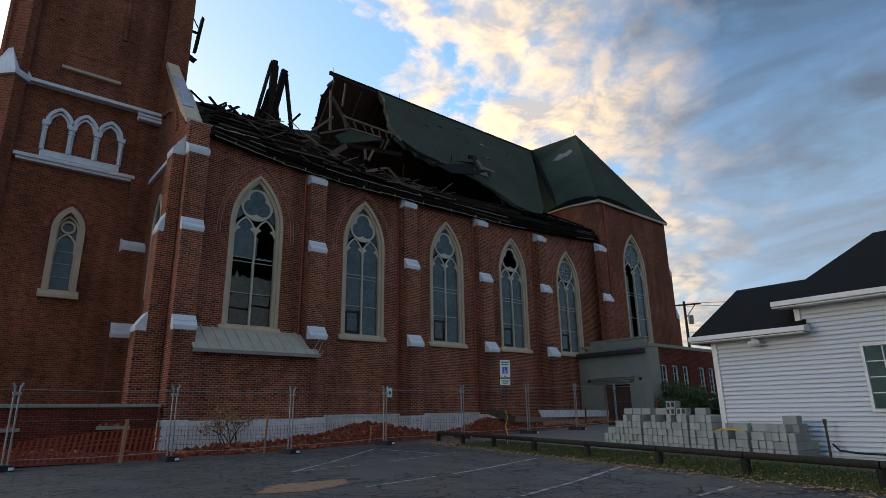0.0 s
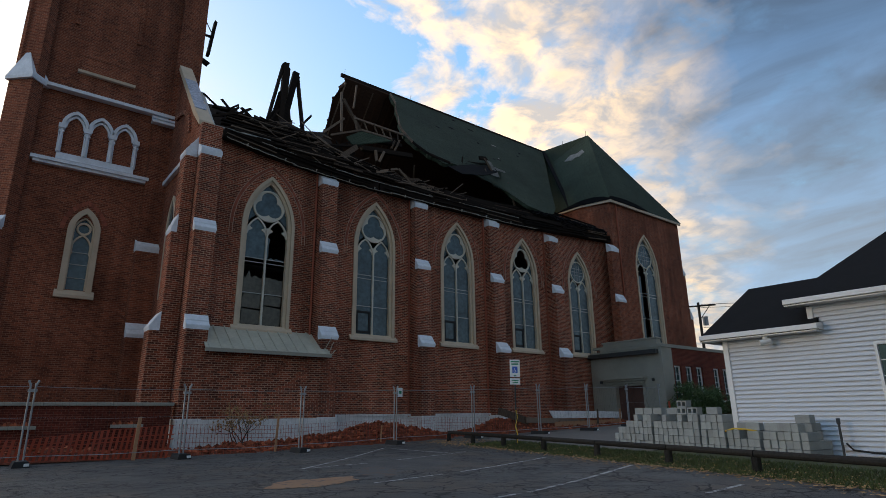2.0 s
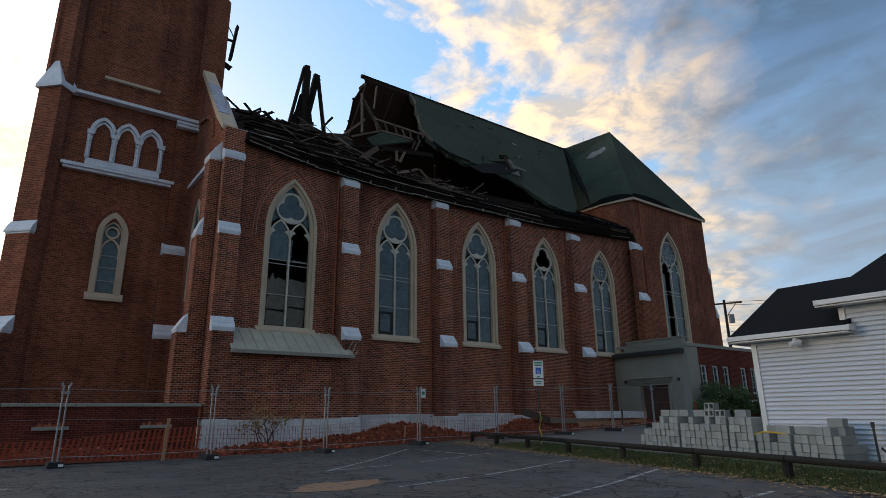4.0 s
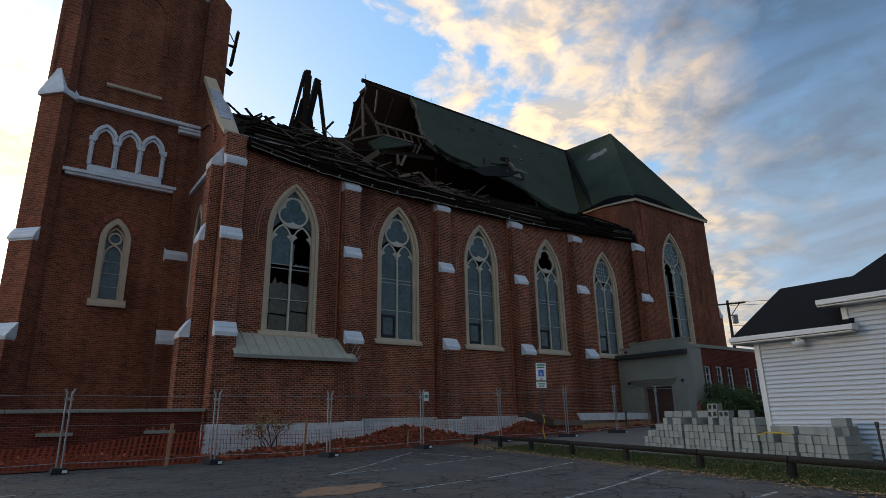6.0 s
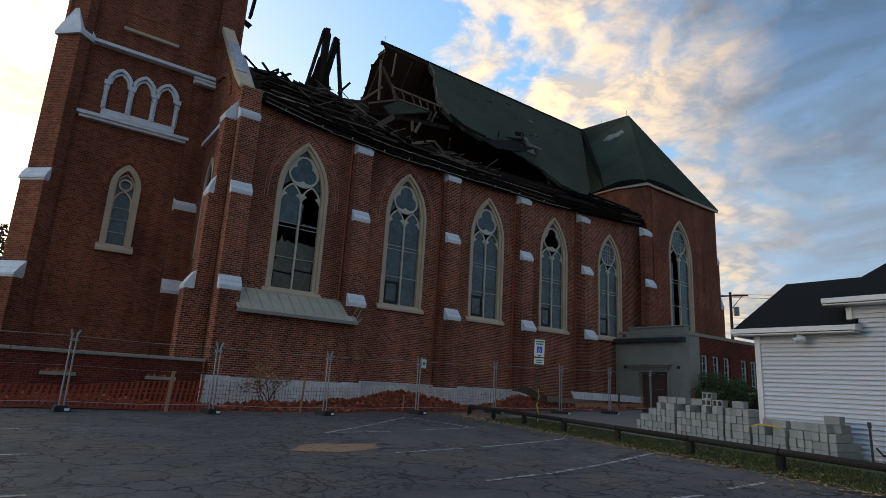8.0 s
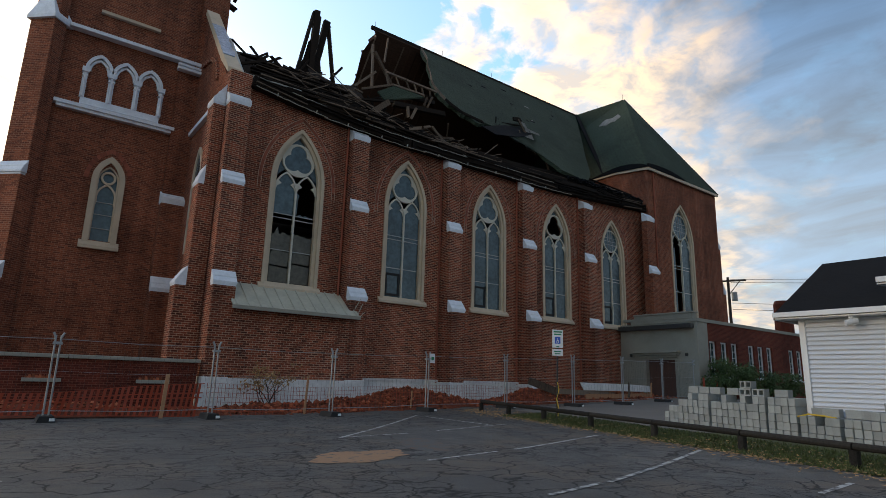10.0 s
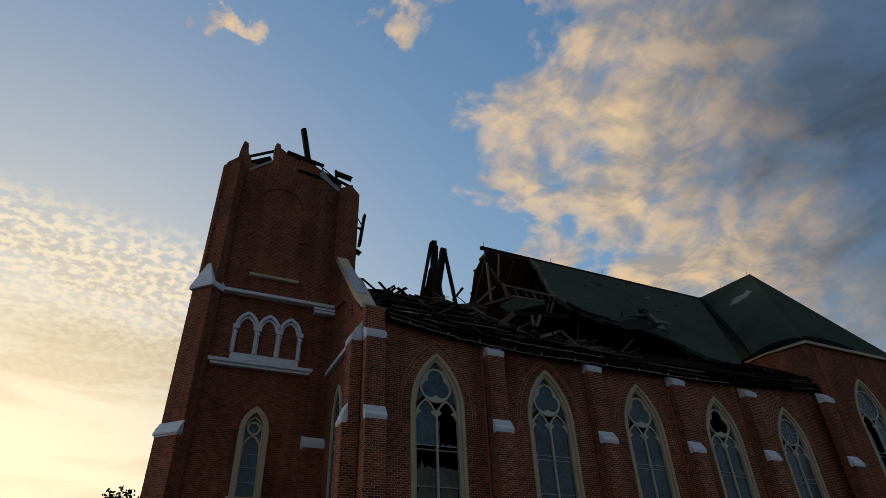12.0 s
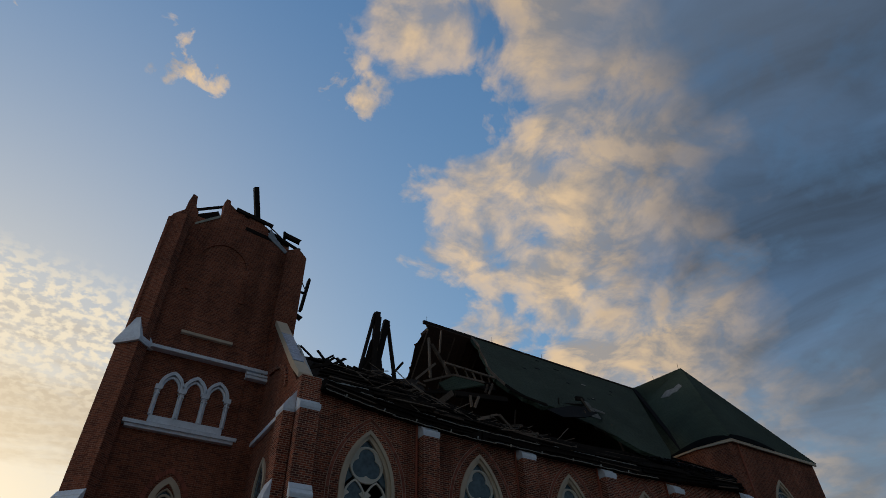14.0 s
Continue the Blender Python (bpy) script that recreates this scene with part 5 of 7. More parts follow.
draped("grass_verge", [(rail_x(-14) - 0.55, -14), (rail_x(-14) + 9, -14), (rail_x(15.2) + 1.0, 15.2), (rail_x(15.2) - 0.3, 15.2)], TURF, "patchy grass verge strewn with fallen leaves", "grass", 0.012)
draped("concrete_apron", [(rail_x(9) + 1.6, 9.0), (30, 9.0), (28.4, 19.2), (14.2, 16.3)], CONCRETE, "worn grey concrete apron", "pavement", 0.02)
def spill(name, cx, cy, rx, ry, turn, seed, mat, label, category, dz):
    """A thin irregular patch with a wandering rim."""
    bm = bmesh.new()
    c, s = math.cos(radians(turn)), math.sin(radians(turn))
    mid = bm.verts.new((cx, cy, ground_z(cx, cy) + dz))
    rim = []
    for k in range(48):
        a = 2 * math.pi * k / 48
        r = 1 + 0.35 * noise.noise((math.cos(a) * 1.3, math.sin(a) * 1.3, seed)) + 0.15 * noise.noise((math.cos(a) * 5, math.sin(a) * 5, seed + 3))
        u, v = rx * r * math.cos(a), ry * r * math.sin(a)
        x, y = cx + u * c - v * s, cy + u * s + v * c
        rim.append(bm.verts.new((x, y, ground_z(x, y) + dz)))
    for k in range(48):
        bm.faces.new((mid, rim[k], rim[(k + 1) % 48]))
    tagged(part(name, bm, mat), label, category, kind="structure")


spill("sandy_patch", 4.80, 9.80, 0.86, 0.48, 14, 2.2, PATCH, "sandy repair patch in the asphalt", "patch", 0.006)
spill("clay_stain", 6.5, 10.7, 1.1, 0.35, 65, 5.1, STAIN, "red clay smeared over the asphalt", "stain", 0.004)
for (xa, ya), (xb, yb) in (((5.62, 12.13), (10.48, 16.55)), ((5.87, 12.24), (7.38, 12.48)), ((10.3, 15.92), (10.2, 13.0)), ((8.27, 12.67), (10.69, 13.03)), ((5.36, 9.0), (7.0, 9.36)), ((7.5, 9.45), (10.55, 10.14)), ((5.02, 6.4), (6.1, 6.6)), ((6.25, 6.6), (10.21, 7.68)), ((7.81, 4.95), (8.86, 5.0)), ((6.3, 4.82), (6.95, 4.8)), ((-0.4, 13.0), (0.54, 12.9)), ((-0.3, 9.6), (0.56, 9.6)), ((-0.2, 6.96), (0.5, 6.97))):
    dx, dy = xb - xa, yb - ya
    L = math.hypot(dx, dy)
    nx, ny = -dy / L * 0.036, dx / L * 0.036
    draped("parking_line", [(xa - nx, ya - ny), (xb - nx, yb - ny), (xb + nx, yb + ny), (xa + nx, ya + ny)], LINE, "worn white parking line", "road marking", 0.007)

# ---- red clay heaps along the wall ----
def clay_z(x, y):
    z = ground_z(x, y) - 0.05
    for cx, cy, h, rx, ry in ((12.4, 20.0, 0.62, 1.5, 0.9), (10.2, 20.2, 0.26, 1.2, 0.8), (14.2, 20.1, 0.22, 1.2, 0.9), (18.6, 20.0, 0.50, 1.4, 0.9), (21.5, 20.2, 0.45, 1.8, 1.0), (25.0, 20.4, 0.5, 2.0, 1.0), (7.6, 20.3, 0.22, 1.6, 0.7), (2.0, 19.0, 0.25, 3.0, 0.8), (-3, 19.2, 0.3, 3, 0.9)):
        z += 1.0 * h * math.exp(-((x - cx) / rx) ** 2 - ((y - cy) / ry) ** 2)
    if 18.4 < y < 22.3:
        z += 0.03 + 0.09 * noise.noise((x * 2.3, y * 2.3, 0.3)) + 0.05 * noise.noise((x * 6, y * 6, 1.3))
    return z


sheet("clay_bank", spread(-14, 28.4, 240), spread(18.1, 22.4, 36), clay_z, CLAY, "heaps of dug red clay along the church wall", "soil")
rng = random.Random(77)
verts, faces = [], []
for k in range(5200):
    x, y = rng.uniform(-6, 28), rng.gauss(19.9, 0.75)
    if not 18.3 < y < 22.2:
        continue
    s = rng.choice((0.03, 0.04, 0.05, 0.07, 0.10))
    z = clay_z(x, y) + s * 0.3
    base = len(verts)
    for dx, dy, dz in ((1, 0, 0), (-1, 0, 0), (0, 1, 0), (0, -1, 0), (0, 0, 1), (0, 0, -1)):
        verts.append((x + dx * s * rng.uniform(0.6, 1.3), y + dy * s * rng.uniform(0.6, 1.3), z + dz * s * rng.uniform(0.5, 1.0)))
    for f in ((0, 2, 4), (2, 1, 4), (1, 3, 4), (3, 0, 4), (2, 0, 5), (1, 2, 5), (3, 1, 5), (0, 3, 5)):
        faces.append(tuple(base + i for i in f))
me = bpy.data.meshes.new("clay_clods")
me.from_pydata(verts, [], faces)
me.materials.append(CLOD)
tagged(new("clay_clods", me), "loose clods and broken brick on the clay heaps", "rubble", kind="stuff")

# ---- areaway wall before the tower ----
area = thing("low_brick_wall", "low red brick wall with a stone coping before the tower", "wall")
bm = bmesh.new()
box(bm, -16, 5.5, 21.7, 22.05, 0, 1.39)
part("wall_body", bm, BRICK_PLAIN, area)
bm = bmesh.new()
x = -16.0
while x < 5.4:
    bev_box(bm, x, min(x + 1.79, 5.58), 21.62, 22.13, 1.39, 1.50, 0.015)
    x += 1.8
part("coping", bm, STONE_GREY, area)
for x in (1.45, 4.25):
    bm = bmesh.new()
    box(bm, x - 0.45, x + 0.45, 21.56, 21.7, 0.74, 0.84)
    part("sill", bm, STONE_GREY, area)
    bm = bmesh.new()
    for k in range(9):
        c = x - 0.36 + 0.08 * k
        h = 0.05 + 0.05 * ((k * 7) % 5) / 4
        hexa(bm, ((c - 0.05, 21.58, 0.84), (c + 0.04, 21.57, 0.84), (c + 0.05, 21.69, 0.84), (c - 0.04, 21.69, 0.84)), ((c - 0.03, 21.60, 0.84 + h), (c + 0.03, 21.61, 0.83 + h), (c + 0.03, 21.69, 0.85 + h), (c - 0.02, 21.69, 0.86 + h)))
    part("rubble", bm, CLOD, area)

# ---- temporary fence ----
FENCE = [(-5.6, 17.25), (-2.1, 17.3), (1.38, 17.35), (4.78, 17.40), (8.1, 17.45), (11.55, 17.62), (14.95, 17.55), (17.7, 16.8), (20.3, 16.5), (23.7, 16.9), (27.0, 17.3)]


def fence_panel(a, b, last=False):
    """One panel with its posts, wires and the rubber foot and clamp at its first post."""
    (xa, ya), (xb, yb) = a, b
    za, zb = ground_z(xa, ya), ground_z(xb, yb)
    f = thing("temporary_fence", "galvanised temporary fence of fine wire on black rubber feet", "fence", "temporary fence")
    d = Vector((xb - xa, yb - ya, 0)).normalized()
    p, q = Vector((xa, ya, za)) + d * 0.05, Vector((xb, yb, zb)) - d * 0.05
    for e in (p, q):
        bm = bmesh.new()
        tube(bm, [e + Vector((0, 0, 0.08)), e + Vector((0, 0, 1.82))], 0.02, 8)
        part("post", bm, GALV, f)
    for z, r in ((0.22, 0.009), (1.74, 0.008), (1.05, 0.003)):
        bm = bmesh.new()
        tube(bm, [p + Vector((0, 0, z)), (p + q) / 2 + Vector((0, 0, z - 0.03)), q + Vector((0, 0, z))], r, 6)
        part("rail", bm, GALV, f)
    bm = bmesh.new()
    n = int((q - p).length / 0.14)
    for k in range(1, n):
        c = p + (q - p) * (k / n)
        w = 0.0012
        hexa(bm, [c + Vector((-w, -w, 0.22)), c + Vector((w, -w, 0.22)), c + Vector((w, w, 0.22)), c + Vector((-w, w, 0.22))],
             [c + Vector((-w, -w, 1.74)), c + Vector((w, -w, 1.74)), c + Vector((w, w, 1.74)), c + Vector((-w, w, 1.74))])
    tagged(part("wire_mesh", bm, DARK_METAL, f), kind="stuff")
    for x, y in ((xa, ya),) + (((xb, yb),) if last else ()):
        z = ground_z(x, y)
        bm = bmesh.new()
        prism(bm, [(x - 0.17, z), (x + 0.17, z), (x + 0.13, z + 0.13), (x - 0.13, z + 0.13)], y - 0.35, y + 0.35)
        foot = part("foot", bm, RUBBER, f, "black rubber foot")
        bm = bmesh.new()
        box(bm, x + 0.05, x + 0.15, y - 0.36, y - 0.35, z + 0.03, z + 0.09)
        part("label_plate", bm, SIGN_WHITE, foot)
        bm = bmesh.new()
        box(bm, x - 0.09, x + 0.09, y - 0.04, y + 0.04, z + 1.62, z + 1.68)
        part("clamp", bm, GALV, f)
        for s in (-1, 1):
            bm = bmesh.new()
            tube(bm, [(x + s * 0.05, y, z + 1.76), (x + s * 0.10, y, z + 1.88)], 0.026, 6)
            part("horn", bm, GALV, f)


for k, (a, b) in enumerate(zip(FENCE, FENCE[1:])):
    fence_panel(a, b, k == len(FENCE) - 2)

# ---- fallen roof: timbers and decking on the wall head ----
DR = random.Random(51)


def broken_timber(p, q, w, h, mat=None, name="broken_timber", label=""):
    bm = bmesh.new()
    beam(bm, (0, 0, 0), (0, 0, (Vector(q) - Vector(p)).length), w, h, min(0.25, w * 2), DR)
    d = Vector(q) - Vector(p)
    turn = d.to_track_quat("Z", "X").to_matrix().to_4x4()
    ob = part(name, bm, mat or TIMBER_DARK, m=Matrix.Translation(p) @ turn)
    if w < 0.2 and mat is TIMBER_RAW:
        label = label or "split pale timber lying on the fallen roof"
    return tagged(ob, label or "broken dark roof timber lying on the wreckage", "timber", "fallen roof timbers")


def deck_slab(pts, mat, label, thick=0.12):
    """A torn slab of roof decking from four or more corners."""
    bm = bmesh.new()
    n = len(pts)
    top = [bm.verts.new(p) for p in pts]
    low = [bm.verts.new((p[0], p[1] + 0.03, p[2] - thick)) for p in pts]
    bm.faces.new(top)
    bm.faces.new(low[::-1])
    for i in range(n):
        bm.faces.new((top[i], top[(i + 1) % n], low[(i + 1) % n], low[i]))
    bmesh.ops.triangulate(bm, faces=[f for f in bm.faces if len(f.verts) > 4])
    return tagged(part("roof_decking", bm, mat), label, "roof debris", "fallen roof decking")


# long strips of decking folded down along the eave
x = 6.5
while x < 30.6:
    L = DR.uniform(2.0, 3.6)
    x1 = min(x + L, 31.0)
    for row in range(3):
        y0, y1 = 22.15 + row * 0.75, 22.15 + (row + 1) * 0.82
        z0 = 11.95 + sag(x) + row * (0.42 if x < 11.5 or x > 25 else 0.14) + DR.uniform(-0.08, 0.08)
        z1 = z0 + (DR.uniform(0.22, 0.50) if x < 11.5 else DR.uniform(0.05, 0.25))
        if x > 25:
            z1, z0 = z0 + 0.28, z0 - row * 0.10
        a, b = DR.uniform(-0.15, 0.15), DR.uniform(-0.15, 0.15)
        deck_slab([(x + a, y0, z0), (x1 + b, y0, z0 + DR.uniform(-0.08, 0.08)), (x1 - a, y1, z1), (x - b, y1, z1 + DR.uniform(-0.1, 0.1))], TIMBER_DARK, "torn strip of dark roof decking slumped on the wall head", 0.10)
    x = x1 + DR.uniform(-0.2, 0.1)
# long boards along the eave edge
for k in range(46):
    x = DR.uniform(6.6, 29)
    y = 22.05 + abs(DR.gauss(0, 0.5))
    z = 12.02 + sag(x) + (y - 22.05) * (0.62 if x < 12 else 0.36) + DR.uniform(0.0, 0.12)
    L = DR.uniform(1.0, 3.8)
    broken_timber((x, y, z), (min(x + L, 30.9), y + DR.uniform(-0.15, 0.35), z + DR.uniform(-0.10, 0.18)), DR.uniform(0.05, 0.16), DR.uniform(0.03, 0.08), TIMBER_RAW if k % (3 if x < 17 else 9) == 0 else TIMBER_DARK)
# tangled pieces
for k in range(70):
    x = DR.uniform(8.8, 19.0)
    y = DR.uniform(22.5, 25.4)
    z = 12.2 + sag(x) * 0.7 + (y - 22.4) * (0.52 if x < 12 else 0.34) + DR.uniform(-0.1, 0.2)
    L = DR.uniform(0.5, 1.9)
    az, el = DR.uniform(0, 6.28), DR.gauss(0.05, 0.28)
    q = (x + L * math.cos(az) * math.cos(el), y + 0.6 * L * math.sin(az) * math.cos(el), z + L * math.sin(el))
    if q[1] < 22.3:
        q = (q[0], 22.4, q[2])
    broken_timber((x, y, z), q, DR.uniform(0.05, 0.15), DR.uniform(0.04, 0.14), TIMBER_RAW if DR.random() < (0.55 if x < 18 else 0.1) else TIMBER_DARK)
# the inner heap behind, up to the skyline
for k in range(5):
    x = 6.4 + k * 1.15
    deck_slab([(x, 23.9, 12.7 + DR.uniform(0, 0.2)), (x + 1.5, 23.9, 12.75 + DR.uniform(-0.1, 0.2)), (x + 1.4, 25.4, 14.65 + DR.uniform(-0.3, 0.35)), (x - 0.1, 25.3, 14.6 + DR.uniform(-0.25, 0.3))], TIMBER_DARK, "torn slab of dark decking on the fallen roof", 0.15)
# leaning truss posts that still stand
for p, q, w, h in (((9.95, 25.6, 13.2), (10.10, 25.6, 18.22), 0.26, 0.22), ((10.17, 25.62, 16.2), (10.24, 25.62, 17.95), 0.14, 0.20), ((9.98, 25.75, 13.6), (10.70, 25.75, 17.85), 0.30, 0.24),
                   ((9.20, 25.5, 14.0), (9.95, 25.6, 18.0), 0.13, 0.14), ((10.80, 25.8, 17.8), (11.25, 25.3, 13.3), 0.16, 0.16), ((10.55, 25.75, 17.82), (10.88, 25.75, 17.70), 0.16, 0.16),
                   ((10.95, 25.4, 14.8), (11.56, 25.4, 15.65), 0.11, 0.11), ((10.30, 25.7, 13.6), (10.38, 25.8, 15.9), 0.16, 0.08), ((9.35, 25.5, 14.5), (9.85, 25.5, 15.4), 0.09, 0.06), ((9.6, 25.6, 13.4), (10.1, 25.7, 15.6), 0.20, 0.10),
                   ((10.42, 25.72, 13.8), (10.62, 25.72, 15.2), 0.12, 0.06), ((9.3, 25.55, 14.2), (8.6, 25.4, 13.9), 0.18, 0.14)):
    broken_timber(p, q, w, h, TIMBER_DARK, label="splintered roof post still standing in the wreckage")
for k in range(14):
    x = DR.uniform(6.3, 9.4) if k < 9 else DR.uniform(11.2, 13.6)
    p = Vector((x, DR.uniform(24.4, 25.3), 13.9 + DR.uniform(-0.2, 0.3)))
    broken_timber(p, p + Vector((DR.uniform(-0.8, 0.8), DR.uniform(-0.2, 0.2), DR.uniform(0.10, 0.5))), DR.uniform(0.05, 0.13), DR.uniform(0.03, 0.07))
deck_slab([(9.22, 25.58, 14.1), (10.0, 25.6, 14.1), (10.02, 25.62, 16.7), (9.80, 25.62, 16.4), (9.62, 25.6, 15.5)], TIMBER_DARK, "splintered boarding between two standing posts", 0.05)
deck_slab([(10.1, 25.7, 14.0), (10.75, 25.7, 14.0), (10.62, 25.7, 14.7), (10.5, 25.7, 15.7), (10.4, 25.7, 16.0)], TIMBER_DARK, "splintered boarding between two standing posts", 0.05)
for p, q in (((6.9, 24.2, 13.5), (7.5, 24.2, 14.1)), ((7.4, 24.3, 13.6), (7.9, 24.1, 13.9)), ((6.3, 24, 13.2), (7.3, 23.8, 13.6))):
    broken_timber(p, q, 0.10, 0.08)
# truss frame and a hanging deck below the open roof
fr = thing("fallen_truss", "pale-edged fallen truss frame hanging under the open roof", "timber")
def truss_bar(p, q, w=0.12, h=0.14, mat=TIMBER_RAW):
    bm = bmesh.new()
    beam(bm, (0, 0, 0), (0, 0, (Vector(q) - Vector(p)).length), w, h, 0.08, DR)
    part("bar", bm, mat, fr, m=Matrix.Translation(p) @ (Vector(q) - Vector(p)).to_track_quat("Z", "X").to_matrix().to_4x4())


# the ladder-like frame
for p, q, w, h, mat in (
    ((14.23, 25.8, 16.51), (17.41, 25.8, 16.48), 0.1, 0.12, TIMBER_RAW),
    ((14.53, 25.9, 15.94), (17.31, 25.9, 16.11), 0.1, 0.1, TIMBER_DARK),
    ((14.74, 25.78, 16.51), (15.02, 25.78, 15.98), 0.06, 0.08, TIMBER_RAW),
    ((15.38, 25.78, 16.53), (15.7, 25.78, 15.9), 0.06, 0.08, TIMBER_RAW),
    ((15.89, 25.78, 16.5), (16.17, 25.78, 15.92), 0.06, 0.08, TIMBER_RAW),
    ((16.41, 25.78, 16.47), (16.62, 25.78, 15.91), 0.06, 0.08, TIMBER_RAW),
    ((16.94, 25.78, 16.48), (17.04, 25.78, 16.09), 0.06, 0.08, TIMBER_RAW),
):
    truss_bar(p, q, w, h, mat)
# the leaning rafters
for p, q, w, h, mat in (
    ((12.54, 25.2, 14.75), (14.3, 25.2, 15.58), 0.1, 0.09, TIMBER_RAW),
    ((14.3, 25.2, 15.58), (16.2, 25.2, 15.64), 0.1, 0.09, TIMBER_RAW),
    ((12.21, 25.4, 14.87), (13.34, 25.4, 16.02), 0.11, 0.12, TIMBER_RAW),
    ((14.18, 27.2, 16.27), (14.1, 27.2, 18.72), 0.11, 0.12, TIMBER_RAW),
    ((13.9, 26.6, 17.95), (15.0, 26.6, 16.43), 0.14, 0.14, TIMBER_RAW),
    ((14.4, 26.2, 16.89), (14.64, 26.2, 16.01), 0.1, 0.1, TIMBER_RAW),
    ((15.78, 28.5, 20.43), (15.62, 28.5, 18.83), 0.08, 0.1, TIMBER_RAW),
):
    truss_bar(p, q, w, h, mat)
# struts and dark beams below
for p, q, w, h, mat in (
    ((14.84, 24.6, 14.33), (14.9, 24.6, 13.78), 0.12, 0.1, TIMBER_RAW),
    ((15.36, 24.6, 14.4), (15.07, 24.6, 13.76), 0.12, 0.1, TIMBER_RAW),
    ((16.28, 25.0, 15.47), (16.07, 25.0, 14.89), 0.09, 0.09, TIMBER_RAW),
    ((16.61, 25.0, 15.59), (16.29, 25.0, 14.88), 0.09, 0.09, TIMBER_RAW),
    ((12.06, 24.6, 13.83), (13.97, 24.6, 14.3), 0.1, 0.1, TIMBER_DARK),
    ((14.22, 25.0, 14.44), (17.43, 25.0, 14.87), 0.24, 0.24, TIMBER_DARK),
    ((14.42, 25.3, 15.2), (16.93, 25.3, 15.47), 0.2, 0.2, TIMBER_DARK),
):
    truss_bar(p, q, w, h, mat)
deck_slab([(13.3, 25.0, 14.8), (14.3, 25.15, 15.49), (15.55, 25.15, 15.54), (16.09, 25.0, 15.42), (13.6, 24.8, 14.38)], SHINGLE, "torn piece of green shingled decking hanging in the wreckage", 0.06)
for p, q, w, h in (
    ((12.46, 23.8, 13.03), (13.24, 23.8, 13.73), 0.26, 0.05),
    ((11.3, 24.2, 13.87), (11.9, 24.2, 13.61), 0.12, 0.08),
    ((15.0, 22.7, 12.65), (15.76, 22.7, 12.04), 0.12, 0.08),
    ((13.97, 22.8, 12.22), (13.65, 22.8, 11.84), 0.1, 0.08),
    ((12.88, 22.9, 12.28), (13.79, 22.9, 12.1), 0.06, 0.06),
    ((11.62, 24.2, 14.04), (12.08, 24.2, 13.96), 0.08, 0.08),
    ((14.69, 22.9, 12.6), (15.09, 22.9, 12.75), 0.1, 0.06),
    ((7.75, 22.3, 11.6), (9.75, 22.3, 11.6), 0.05, 0.05),
    ((9.77, 22.35, 11.83), (11.39, 22.35, 11.65), 0.06, 0.05),
    ((11.39, 22.35, 11.76), (13.71, 22.35, 11.65), 0.06, 0.05),
):
    broken_timber(p, q, w, h, TIMBER_RAW)
# slumped boarding between the standing slope and the eave, board by board
def slump_top(x):
    """Where the slumped boarding ends: y and z of its upper edge."""
    pts = ((6.4, 24.7, 14.0), (9, 24.9, 14.3), (11.5, 25.0, 14.3), (13.2, 24.6, 13.2), (17, 24.2, 12.8), (23, 24.0, 12.8), (25, 23.6, 12.9), (27, 23.2, 12.9), (31.5, 23.0, 12.7))
    for (xa, ya, za), (xb, yb, zb) in zip(pts, pts[1:]):
        if xa <= x <= xb:
            t = (x - xa) / (xb - xa)
            return ya + (yb - ya) * t, za + (zb - za) * t
    return pts[-1][1:]


# most boards are near black in place of the shaded hollow here
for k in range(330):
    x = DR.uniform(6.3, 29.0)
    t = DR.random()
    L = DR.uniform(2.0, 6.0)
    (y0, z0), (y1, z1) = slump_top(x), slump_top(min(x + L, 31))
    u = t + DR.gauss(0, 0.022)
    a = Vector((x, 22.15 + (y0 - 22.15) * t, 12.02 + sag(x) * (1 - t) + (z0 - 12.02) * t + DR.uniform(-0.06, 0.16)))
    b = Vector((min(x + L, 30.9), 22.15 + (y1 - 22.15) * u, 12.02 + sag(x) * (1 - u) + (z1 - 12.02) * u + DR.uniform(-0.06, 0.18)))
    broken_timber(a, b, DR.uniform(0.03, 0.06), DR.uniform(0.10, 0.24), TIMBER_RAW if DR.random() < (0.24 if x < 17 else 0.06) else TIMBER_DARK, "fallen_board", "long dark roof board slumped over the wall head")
# hole in the standing slope, with torn felt and rafters about it
def flat_piece(name, pts, mat, label, thick=0.03):
    bm = bmesh.new()
    top, low = [bm.verts.new(p) for p in pts], [bm.verts.new((p[0], p[1] + thick, p[2] - thick)) for p in pts]
    bm.faces.new(top)
    bm.faces.new(low[::-1])
    for i in range(len(pts)):
        bm.faces.new((top[i], top[(i + 1) % len(pts)], low[(i + 1) % len(pts)], low[i]))
    bmesh.ops.triangulate(bm, faces=[f for f in bm.faces if len(f.verts) > 4])
    return tagged(part(name, bm, mat), label, "roof debris", "fallen roof decking")


# black sheet stands in for the darkness inside the hole
flat_piece("roof_hole_shade", [(19.43, 24.26, 14.55), (22.18, 25.27, 15.77), (24.6, 25.82, 16.43), (24.28, 25.21, 15.7), (22.4, 24.5, 14.85), (20.2, 23.95, 14.18)], BLACK_SHINGLE, "black sheet standing for the shade inside the torn roof hole")
flat_piece("torn_felt", [(22.09, 24.9, 14.92), (23.2, 24.88, 15.22), (23.95, 24.9, 15.57), (24.24, 24.85, 14.98), (24.5, 24.8, 14.45), (23.9, 24.85, 14.85), (23.45, 24.8, 14.5), (23.3, 24.85, 14.8), (22.59, 24.85, 14.72)], FELT, "pale torn roofing felt hanging by the hole")
